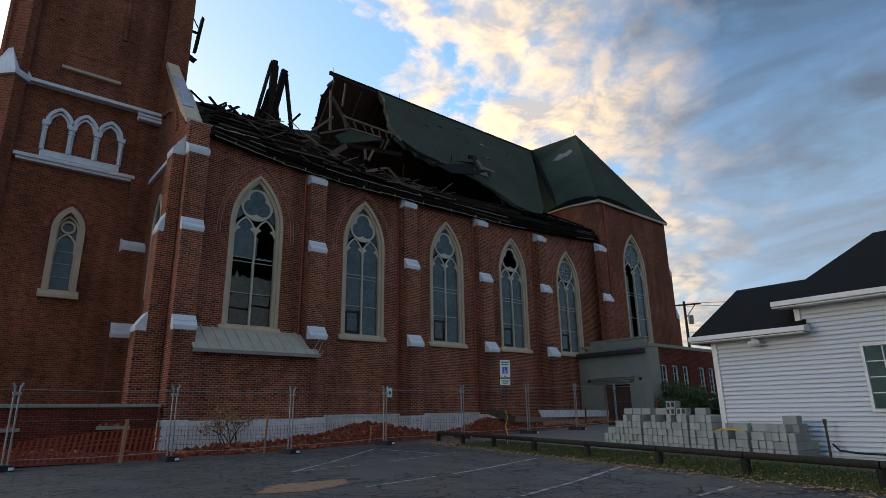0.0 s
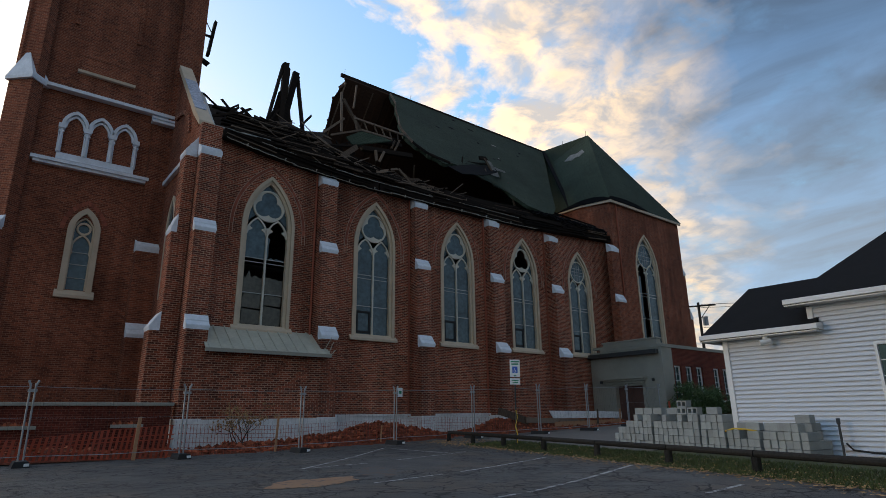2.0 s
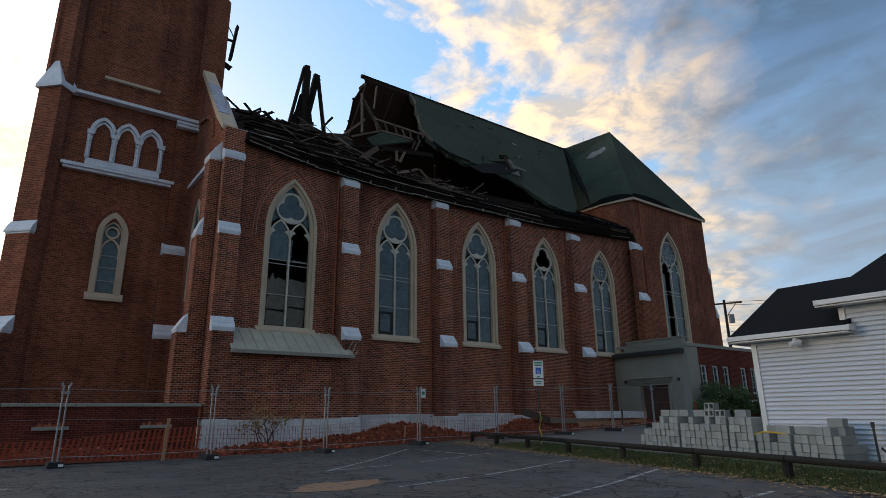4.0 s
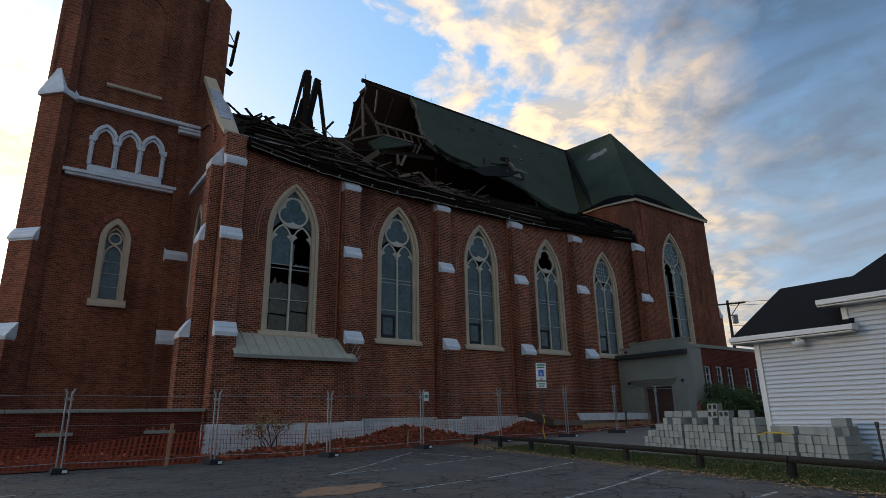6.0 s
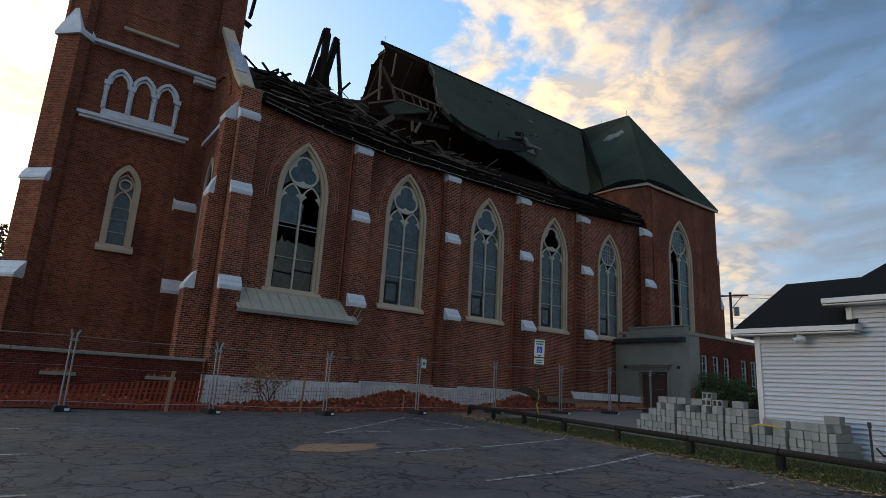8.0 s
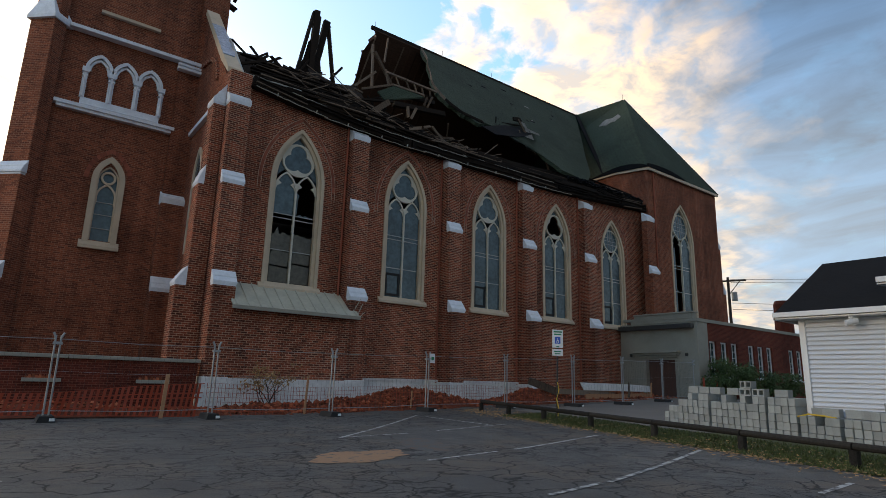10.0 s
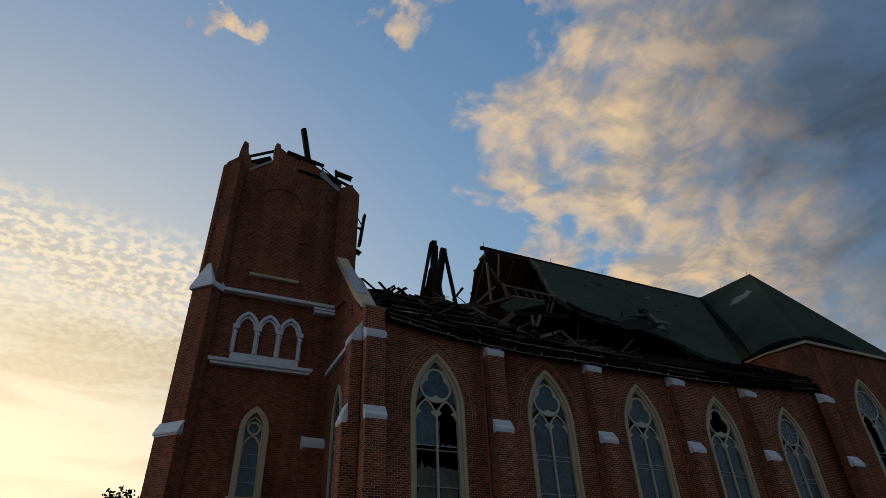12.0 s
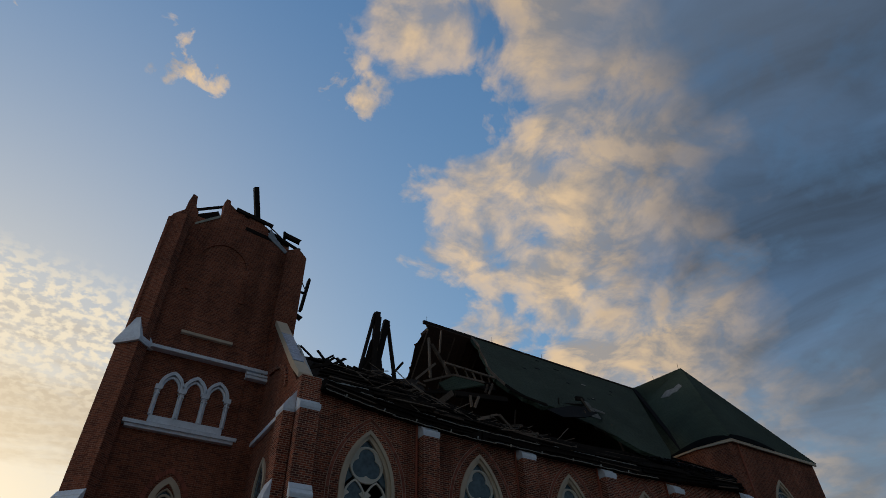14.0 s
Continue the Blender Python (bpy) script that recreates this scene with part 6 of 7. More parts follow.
flat_piece("torn_felt", [(24.3, 25.6, 16.3), (25.31, 25.6, 16.24), (25.55, 25.6, 15.85), (24.68, 25.6, 15.85)], FELT, "pale torn roofing felt hanging by the hole")
flat_piece("torn_felt", [(23.5, 25.45, 16.55), (23.95, 25.45, 16.45), (24.3, 25.4, 15.95), (24.05, 25.4, 15.85), (23.8, 25.4, 16.2)], FELT, "pale torn roofing felt hanging by the hole")
for p, q, w, mat in (((23.25, 25.35, 16.5), (24.65, 25.2, 14.6), 0.12, TIMBER_RAW), ((22.9, 25.4, 16.45), (23.5, 25.4, 16.55), 0.22, TIMBER_DARK), ((24.49, 24.6, 14.9), (24.75, 24.2, 12.9), 0.12, TIMBER_RAW),
                     ((21.27, 25.2, 15.3), (21.33, 25.2, 16.0), 0.07, TIMBER_DARK), ((21.6, 25.2, 15.2), (21.59, 25.2, 15.65), 0.07, TIMBER_DARK), ((22.0, 25.5, 15.95), (23.7, 25.7, 16.35), 0.08, TIMBER_DARK), ((23.0, 25.0, 15.6), (23.15, 25.0, 15.05), 0.06, TIMBER_RAW)):
    broken_timber(p, q, w, w * 0.6, mat)
# edge board of the standing slope, pale where it split
for k in range(0, 32, 3):
    (xa, ya), (xb, yb) = broken_edge[k], broken_edge[k + 3]
    broken_timber((xa, ya - 0.02, slope(ya) + 0.09), (xb, yb - 0.02, slope(yb) + 0.09), 0.14, 0.05, TIMBER_RAW if k < 19 else TIMBER_DARK)
# heaped rubble along the last eave bay
verts, faces = [], []
for k in range(900):
    x = DR.uniform(24.6, 31.0)
    y = DR.uniform(22.15, 23.6)
    s = DR.uniform(0.04, 0.14)
    z = 12.05 + (y - 22.1) * 0.45 + DR.uniform(0, 0.25)
    base = len(verts)
    for dx, dy, dz in ((1, 0, 0), (-1, 0, 0), (0, 1, 0), (0, -1, 0), (0, 0, 1), (0, 0, -1)):
        verts.append((x + dx * s * DR.uniform(0.6, 1.6), y + dy * s * DR.uniform(0.6, 1.3), z + dz * s * DR.uniform(0.4, 1.0)))
    for f in ((0, 2, 4), (2, 1, 4), (1, 3, 4), (3, 0, 4), (2, 0, 5), (1, 2, 5), (3, 1, 5), (0, 3, 5)):
        faces.append(tuple(base + i for i in f))
me = bpy.data.meshes.new("shingle_rubble")
me.from_pydata(verts, [], faces)
me.materials.append(BLACK_SHINGLE)
tagged(new("shingle_rubble", me), "dark heap of broken shingles along the eave", "rubble", kind="stuff")

# thin pale splinters and laths caught along the edge
for k in range(120):
    x = DR.uniform(8.6, 18.5)
    t = DR.random() ** 1.3
    y0, z0 = slump_top(x)
    p = Vector((x, 22.1 + (y0 - 22.1) * t, 12.1 + sag(x) * (1 - t) + (z0 - 12.1) * t + 0.12))
    L = DR.uniform(0.3, 1.1)
    a, e = DR.uniform(-0.6, 0.6) + (math.pi if DR.random() < 0.5 else 0), DR.gauss(0.0, 0.35)
    broken_timber(p, p + Vector((L * math.cos(a), 0.25 * L * math.sin(a), L * math.sin(e))), 0.035, 0.025, TIMBER_RAW, "splinter", "thin pale splinter of roof lath on the wreckage")

# ---- low annex with the stone entrance ----
annex = thing("annex", "single-storey brick annex with a grey stone entrance and flat roof", "building")
AX, AY = 28.5, 17.84
bm = bmesh.new()
ANNEX_WINDOWS = (29.95, 31.1, 32.2, 34.1, 35.2, 36.3, 39.2, 40.3, 41.4, 44.4, 45.5)
box(bm, AX + 1.0, 52, AY, AY + 0.4, 0.0, 1.58)
box(bm, AX + 1.0, 52, AY, AY + 0.4, 3.42, 4.35)
cuts = [AX + 1.0] + [e for x in ANNEX_WINDOWS for e in (x - 0.36, x + 0.36)] + [52]
for x0, x1 in zip(cuts[::2], cuts[1::2]):
    box(bm, x0, x1, AY, AY + 0.4, 1.58, 3.42)
part("brick_wall", bm, BRICK_PLAIN, annex)
for q in ((AX, AX + 1.0, AY, AY + 0.4, 0.0, 4.35), (AX, AX + 0.4, AY + 0.4, 19.1, 0.0, 4.35), (AX, AX + 0.4, 20.85, 22.43, 0.0, 4.35), (AX, AX + 0.4, 19.1, 20.85, 2.55, 4.35)):
    bm = bmesh.new()
    box(bm, *q)
    part("stone_wall", bm, STONE_GREY, annex, "grey cast-stone entrance wall")
bm = bmesh.new()
box(bm, AX - 0.04, 52, AY - 0.05, AY + 0.45, 4.35, 4.52)
box(bm, AX - 0.04, AX + 0.45, AY + 0.45, 21.7, 4.35, 4.52)
part("coping", bm, STONE_GREY, annex)
bm = bmesh.new()
box(bm, AX - 0.06, AX + 0.35, 18.02, 21.45, 4.523, 4.80)
box(bm, AX - 0.02, AX + 0.30, 21.45, 22.2, 4.523, 4.66)
part("parapet", bm, STONE_GREY, annex)
bm = bmesh.new()
bev_box(bm, AX - 0.12, AX + 0.40, 17.96, 21.50, 4.80, 4.88, 0.01)
part("parapet_cap", bm, STONE_GREY, annex)
bm = bmesh.new()
box(bm, AX + 0.4, 52, AY + 0.4, 22.43, 4.1, 4.3)
part("flat_roof", bm, BLACK_SHINGLE, annex)
bm = bmesh.new()
box(bm, AX - 0.30, AX - 0.003, 18.0, 22.43, 4.02, 4.24)
part("canopy_edge", bm, DARK_METAL, annex)
door_frame = new("entrance")
door_frame.parent = annex
for k in range(4):
    bm = bmesh.new()
    d = 0.16 * k
    box(bm, AX - 0.36 + 0.085 * k, AX + 0.2, 18.80 + d * 0.5, 21.55 - d * 1.15, 2.90 - 0.12 * (k + 1), 2.90 - 0.12 * k - 0.02)
    part("lintel_step", bm, STONE_GREY, door_frame)
for y0, y1 in ((18.95, 19.12), (20.84, 21.05)):
    bm = bmesh.new()
    box(bm, AX - 0.06, AX + 0.3, y0, y1, 0.4, 2.48)
    part("jamb", bm, STONE_GREY, door_frame)
for y0, y1 in ((19.14, 19.97), (19.99, 20.82)):
    leaf = new("door")
    leaf.parent = annex
    bm = bmesh.new()
    box(bm, AX + 0.22, AX + 0.27, y0, y1, 0.5, 2.5)
    part("leaf", bm, DOOR_WOOD, leaf, "brown panelled door leaf")
    for z0, z1 in ((0.65, 1.35), (1.5, 2.35)):
        bm = bmesh.new()
        box(bm, AX + 0.205, AX + 0.222, y0 + 0.14, y1 - 0.14, z0, z1)
        part("panel", bm, DOOR_WOOD, leaf)
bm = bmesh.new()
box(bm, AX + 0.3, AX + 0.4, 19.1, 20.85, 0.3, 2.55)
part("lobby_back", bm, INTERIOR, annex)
for y in (18.45, 21.75):
    bm = bmesh.new()
    box(bm, AX - 0.12, AX - 0.003, y - 0.05, y + 0.05, 2.6, 2.75)
    part("wall_lamp", bm, DARK_METAL, annex)
for x in ANNEX_WINDOWS:
    w = new("window")
    w.parent = annex
    x0, x1, z0, z1 = x - 0.36, x + 0.36, 1.58, 3.42
    bm = bmesh.new()
    ring(bm, [(x0, z0), (x1, z0), (x1, z1), (x0, z1)], [(x0 + 0.09, z0 + 0.10), (x1 - 0.09, z0 + 0.10), (x1 - 0.09, z1 - 0.07), (x0 + 0.09, z1 - 0.07)], AY + 0.10, AY + 0.19)
    part("window_frame", bm, WHITE_PAINT, w)
    bm = bmesh.new()
    prism(bm, [(x0 + 0.06, z0 + 0.06), (x1 - 0.06, z0 + 0.06), (x1 - 0.06, z1 - 0.06), (x0 + 0.06, z1 - 0.06)], AY + 0.150, AY + 0.158)
    part("pane", bm, GLASS_HOUSE, w)
    bm = bmesh.new()
    box(bm, x0 + 0.07, x1 - 0.07, AY + 0.11, AY + 0.148, z0 + 0.40, z0 + 0.47)
    part("sash_rail", bm, WHITE_PAINT, w)
    for z in (z0 + 0.75, z0 + 1.05, z0 + 1.40):
        bm = bmesh.new()
        box(bm, x0 + 0.07, x1 - 0.07, AY + 0.125, AY + 0.148, z - 0.012, z + 0.012)
        part("glazing_bar", bm, WHITE_PAINT, w)
    bm = bmesh.new()
    box(bm, x - 0.012, x + 0.012, AY + 0.125, AY + 0.148, z0 + 0.47, z1 - 0.07)
    part("glazing_bar", bm, WHITE_PAINT, w)
    bm = bmesh.new()
    box(bm, x0 - 0.06, x1 + 0.06, AY - 0.08, AY + 0.10, z0 - 0.06, z0 + 0.04)
    part("window_sill", bm, WHITE_PAINT, w)
chim = thing("chimney_stack", "round-headed red brick chimney stack beyond the flat roof", "chimney")
bm = bmesh.new()
tube(bm, [(46.3, 21.0, 0.3), (46.3, 21.0, 7.2), (46.3, 21.0, 7.45)], [0.66, 0.62, 0.5], 14)
part("shaft", bm, BRICK_PLAIN, chim)

# ---- white clapboard house ----
house = thing("house", "small white clapboard house with black shingled roofs", "house")
HX = 13.2
bm = bmesh.new()
box(bm, HX + 0.03, 18.0, -6, 7.05, -0.2, 2.55)
box(bm, HX + 0.03, 19.0, -6, 5.25, 2.55, 3.2)
part("wall", bm, SIDING, house)
gz = 0.10
n_rows = 35
for k in range(n_rows):
    z0 = gz + 0.0895 * k
    y1 = 7.05 if z0 < 2.44 else 5.25
    for (ya, yb) in ((-6.0, y1),):
        bm = bmesh.new()
        side = [(HX + 0.010, z0 + 0.094), (HX - 0.032, z0 + 0.008), (HX - 0.030, z0 - 0.004), (HX + 0.022, z0 + 0.002), (HX + 0.03, z0 + 0.094)]
        a = [bm.verts.new((x, ya, z)) for x, z in side]
        b = [bm.verts.new((x, yb, z)) for x, z in side]
        bm.faces.new(a)
        bm.faces.new(b[::-1])
        for i in range(5):
            bm.faces.new((a[i], b[i], b[(i + 1) % 5], a[(i + 1) % 5]))
        part("clapboard", bm, SIDING, house)
bm = bmesh.new()
box(bm, HX - 0.045, HX + 0.06, 6.98, 7.09, 0.0, 2.5)
part("corner_board", bm, WHITE_PAINT, house)
bm = bmesh.new()
box(bm, HX - 0.05, HX + 0.02, 5.2, 5.30, 2.55, 3.0)
part("corner_board", bm, WHITE_PAINT, house)


def house_roof(name, pts, faces):
    bm = bmesh.new()
    v = [bm.verts.new(p) for p in pts]
    for f in faces:
        bm.faces.new([v[i] for i in f])
    return part(name, bm, BLACK_SHINGLE, house)


house_roof("wing_roof", [(12.88, 7.42, 2.62), (12.88, 5.12, 2.62), (15.5, 5.12, 4.02), (15.5, 7.35, 4.02), (18.2, 7.42, 2.62), (18.2, 5.12, 2.62)],
           ((0, 1, 2, 3), (3, 2, 5, 4), (0, 3, 4), (0, 4, 5, 1), (1, 5, 2)))
house_roof("main_roof", [(12.88, 5.58, 3.16), (12.88, -6.5, 3.16), (16.2, -6.5, 4.98), (16.2, 4.37, 4.98), (19.6, 5.58, 3.16), (19.6, -6.5, 3.16)],
           ((0, 1, 2, 3), (3, 2, 5, 4), (0, 3, 4), (0, 4, 5, 1), (1, 5, 2)))
for name, y0, y1, z in (("wing_fascia", 5.10, 7.44, 2.50), ("main_fascia", -6.5, 5.60, 3.03)):
    bm = bmesh.new()
    bev_box(bm, 12.83, 12.875, y0, y1, z + 0.03, z + 0.13, 0.006)
    box(bm, 12.875, HX + 0.03, y0, y1, z - 0.005, z + 0.02)
    part(name, bm, WHITE_PAINT, house)
bm = bmesh.new()
side = [(12.83, 2.53), (13.17, 2.53), (13.17, 2.68), (12.83, 2.635)]
prism(bm, side, 5.06, 5.10)
part("eave_return", bm, WHITE_PAINT, house)
bm = bmesh.new()
box(bm, 12.875, 18, 7.40, 7.44, 2.48, 2.62)
part("end_fascia", bm, WHITE_PAINT, house)
bm = bmesh.new()
tube(bm, [(12.98, 6.1, 2.50), (12.98, 6.1, 2.42)], 0.05, 10)
tube(bm, [(13.02, 6.02, 2.41), (12.90, 6.18, 2.36)], 0.055, 12)
part("flood_lamp", bm, WHITE_PAINT, house)
hw = new("window")
hw.parent = house
y0, y1, z0, z1 = 2.80, 4.24, 1.03, 2.16
bm = bmesh.new()
for a, b, c, d in ((y0 - 0.05, y0, z0 - 0.05, z1 + 0.05), (y1, y1 + 0.05, z0 - 0.05, z1 + 0.05), (y0, y1, z1, z1 + 0.05), (y0, y1, z0 - 0.05, z0)):
    box(bm, HX - 0.07, HX + 0.01, a, b, c, d)
part("window_frame", bm, WHITE_PAINT, hw)
for i in range(5):
    for j in range(4):
        ya, yb = y0 + (y1 - y0) * i / 5, y0 + (y1 - y0) * (i + 1) / 5
        za, zb = z0 + (z1 - z0) * j / 4, z0 + (z1 - z0) * (j + 1) / 4
        bm = bmesh.new()
        box(bm, HX - 0.036, HX - 0.030, ya + 0.012, yb - 0.012, za + 0.012, zb - 0.012)
        part("pane", bm, GLASS_HOUSE, hw)
for i in range(1, 5):
    ya = y0 + (y1 - y0) * i / 5
    bm = bmesh.new()
    box(bm, HX - 0.05, HX - 0.026, ya - 0.009, ya + 0.009, z0, z1)
    part("muntin", bm, WHITE_PAINT, hw)
for j in range(1, 4):
    za = z0 + (z1 - z0) * j / 4
    bm = bmesh.new()
    box(bm, HX - 0.047, HX - 0.028, y0, y1, za - 0.009, za + 0.009)
    part("muntin", bm, WHITE_PAINT, hw)
pp = thing("vent_pipe", "black standing pipe with a hose along the house wall", "pipe")
bm = bmesh.new()
tube(bm, [(12.95, 5.04, 0.05), (12.95, 5.04, 0.80)], 0.022, 8)
tube(bm, [(12.95, 5.04, 0.76), (12.95, 5.04, 0.86)], 0.034, 8)
part("pipe", bm, DARK_METAL, pp)
bm = bmesh.new()
tube(bm, [(12.97, 4.98, 0.42), (13.02, 4.9, 0.30), (13.08, 4.6, 0.26), (13.08, 4.2, 0.25), (13.08, 3.0, 0.24)], 0.02, 6)
part("hose", bm, RUBBER, pp)

# ---- stacks of concrete block ----
def concrete_block():
    bm = bmesh.new()
    bev_box(bm, -0.073, 0.073, -0.155, 0.155, 0.0, 0.152, 0.006)
    ob = part("concrete_block", bm, CONCRETE_BLOCK)
    tagged(ob, "grey concrete building block in an open-air stack", "concrete block", "stacked concrete blocks")
    return ob


def hollow_block():
    bm = bmesh.new()
    for c in (-0.0735, 0.0735):
        h = 0.0805
        ring(bm, [(c - h + 0.0075, 0), (c + h - 0.0075, 0), (c + h - 0.0075, 0.155), (c - h + 0.0075, 0.155)], [(c - 0.048, 0.028), (c + 0.048, 0.028), (c + 0.048, 0.127), (c - 0.048, 0.127)], -0.077, 0.077)
    box(bm, -0.145, 0.145, 0.05, 0.06, 0.02, 0.135)
    ob = part("concrete_block", bm, CONCRETE_BLOCK)
    return tagged(ob, "hollow grey concrete block turned on its side", "concrete block", "stacked concrete blocks")


S0, S1 = Vector((14.15, 10.7, 0)), Vector((12.62, 5.55, 0))
SD = (S1 - S0).normalized()
SN = Vector((SD.y, -SD.x, 0))
if SN.x > 0:
    SN = -SN
YAW = math.degrees(math.atan2(SN.y, SN.x)) + 90
heights = [2, 3, 3, 4, 4, 5, 4, 5, 5, 0, 4, 4, 5, 4, 4, 5, 4, 5, 5, 0, 5, 5, 5, 5, 0, 3, 3, 2, 3, 3, 0, 3, 3, 3, 4, 4, 3]
br = random.Random(12)
proto = concrete_block()
first = True
s = 0.0
for i, h in enumerate(heights):
    if h == 0:
        s += 0.05
        continue
    for row in range(2):
        for c in range(h - (1 if row and br.random() < 0.4 else 0)):
            p = S0 + SD * (s + 0.08) - SN * (0.32 * row + br.uniform(-0.015, 0.02))
            p.z = ground_z(p.x, p.y) + 0.03 + 0.157 * c
            m = Matrix.Translation(p) @ pose(0, 0, 0, 0, 0, YAW + br.uniform(-2.0, 2.0))
            if first:
                proto.matrix_basis, first = m, False
            else:
                copy_thing(proto, m)
    s += 0.163
length = s
# odd blocks on top, lengthwise, and hollow ones
for f, lvl, turn in ((0.15, 5, 90), (0.21, 5, 90), (0.27, 5, 90), (0.36, 5, 90), (0.58, 5, 90), (0.72, 3, 90), (0.76, 3, 90), (0.84, 3, 90), (0.89, 3, 90), (0.965, 3, 90), (0.965, 4, 90), (0.90, 3, 90)):
    p = S0 + SD * (length * f) - SN * 0.1
    p.z = ground_z(p.x, p.y) + 0.03 + 0.157 * lvl
    copy_thing(proto, Matrix.Translation(p) @ pose(0, 0, 0, 0, 0, YAW + turn + br.uniform(-5, 5)))
hb = hollow_block()
for k, (f, lvl) in enumerate(((0.44, 5.0), (0.445, 6.0), (0.50, 5.0))):
    p = S0 + SD * (length * f) + SN * 0.02
    p.z = ground_z(p.x, p.y) + 0.03 + 0.157 * lvl
    m = Matrix.Translation(p) @ pose(0, 0, 0, 0, 0, YAW)
    if k == 0:
        hb.matrix_basis = m
    else:
        copy_thing(hb, m)
strap = thing("yellow_strap", "yellow strap lying over the concrete blocks", "strap")
bm = bmesh.new()
q = [S0 + SD * (length * f) + SN * 0.12 + Vector((0, 0, z)) for f, z in ((0.66, 0.60), (0.70, 0.66), (0.75, 0.65), (0.80, 0.62))]
tube(bm, q, 0.018, 6)
part("band", bm, YELLOW, strap)
for k in range(6):
    p = S0 + SD * (length * (0.09 + 0.165 * k))
    pal = thing("pallet", "weathered wooden pallet under the concrete blocks", "pallet", "pallets")
    pal.matrix_basis = Matrix.Translation((p.x, p.y, ground_z(p.x, p.y))) @ pose(0, 0, 0, 0, 0, YAW)
    for x in (-0.4, 0.0, 0.4):
        bm = bmesh.new()
        box(bm, x - 0.04, x + 0.04, -0.25, 0.55, 0.0, 0.028)
        part("board", bm, TIMBER_RAW, pal)

# ---- low timber rail along the verge ----
rail = thing("timber_rail", "low black timber rail on short posts along the verge", "rail")
ys = [17.0, 15.2, 13.3, 11.3, 9.25, 7.2, 5.38, 3.4, 1.4, -0.6, -2.6, -4.6, -6.6, -8.6]
for y in ys:
    x = rail_x(y)
    z = ground_z(x, y)
    bm = bmesh.new()
    tube(bm, [(x, y, z - 0.05), (x, y, z + 0.25)], 0.072, 10)
    part("post", bm, RAIL_WOOD, rail)
for a, b in zip(ys, ys[1:]):
    bm = bmesh.new()
    za, zb = ground_z(rail_x(a), a), ground_z(rail_x(b), b)
    tube(bm, [(rail_x(a) - 0.01, a - 0.01, za + 0.30), (rail_x(b) - 0.01, b + 0.01, zb + 0.30)], 0.055, 10)
    part("rail", bm, RAIL_WOOD, rail)

# ---- parking sign ----
SX, SY = 12.75, 13.2
sg = thing("parking_sign", "white accessible-parking sign on a leaning steel post", "sign")
gz = ground_z(SX, SY)
lean = pose(SX, SY, gz, 0, 1.2, -38) @ Matrix.Diagonal((0.78, 1, 1, 1))
bm = bmesh.new()
box(bm, -0.025, 0.025, 0.0, 0.03, 0.0, 2.35)
part("post", bm, DARK_METAL, sg, m=lean)
bm = bmesh.new()
bev_box(bm, -0.19, 0.19, -0.012, -0.002, 1.94, 2.44, 0.004)
plate = part("plate", bm, SIGN_WHITE, sg, m=lean)
bm = bmesh.new()
bev_box(bm, -0.19, 0.19, -0.012, -0.002, 1.72, 1.90, 0.004)
plate2 = part("lower_plate", bm, SIGN_WHITE, sg, m=lean)


def sign_mark(parent, name, x0, x1, z0, z1, mat):
    bm = bmesh.new()
    box(bm, x0, x1, -0.016, -0.0125, z0, z1)
    part(name, bm, mat, parent)


sign_mark(plate, "symbol", -0.10, 0.10, 2.05, 2.24, BLUE_SIGN)
sign_mark(plate, "text_bar", -0.15, 0.15, 2.36, 2.40, GREEN_SIGN)
sign_mark(plate, "text_bar", -0.13, 0.13, 2.29, 2.33, GREEN_SIGN)
sign_mark(plate, "text_bar", -0.05, 0.05, 1.96, 1.99, GREEN_SIGN)
sign_mark(plate2, "text_bar", -0.13, 0.13, 1.82, 1.85, GREEN_SIGN)
sign_mark(plate2, "text_bar", -0.10, 0.10, 1.76, 1.79, GREEN_SIGN)
bm = bmesh.new()
tube(bm, [(-0.012, -0.026, 2.20), (-0.015, -0.026, 2.14), (0.03, -0.026, 2.135), (0.045, -0.026, 2.09)], 0.008, 5)
ring(bm, circle(-0.005, 2.105, 0.042, 14), circle(-0.005, 2.105, 0.030, 14), -0.021, -0.0165)
part("wheelchair_mark", bm, SIGN_WHITE, plate)
bm = bmesh.new()
tube(bm, [(0, -0.02, 1.0), (0.05, -0.05, 0.8), (-0.03, -0.04, 0.55), (0.05, -0.04, 0.30), (0.02, -0.03, 0.1)], 0.022, 5)
part("caution_tape", bm, YELLOW, sg, m=lean)
nt_ = thing("fence_notice", "small white notice fixed to the fence", "sign")
bm = bmesh.new()
fx, fy = FENCE[5]
fz = ground_z(fx, fy)
bev_box(bm, fx + 0.06, fx + 0.26, fy - 0.04, fy - 0.03, fz + 1.52, fz + 1.82, 0.004)
part("plate", bm, SIGN_WHITE, nt_)
bm = bmesh.new()
box(bm, fx + 0.11, fx + 0.21, fy - 0.046, fy - 0.0405, fz + 1.62, fz + 1.72)
part("mark", bm, GREEN_SIGN, nt_)

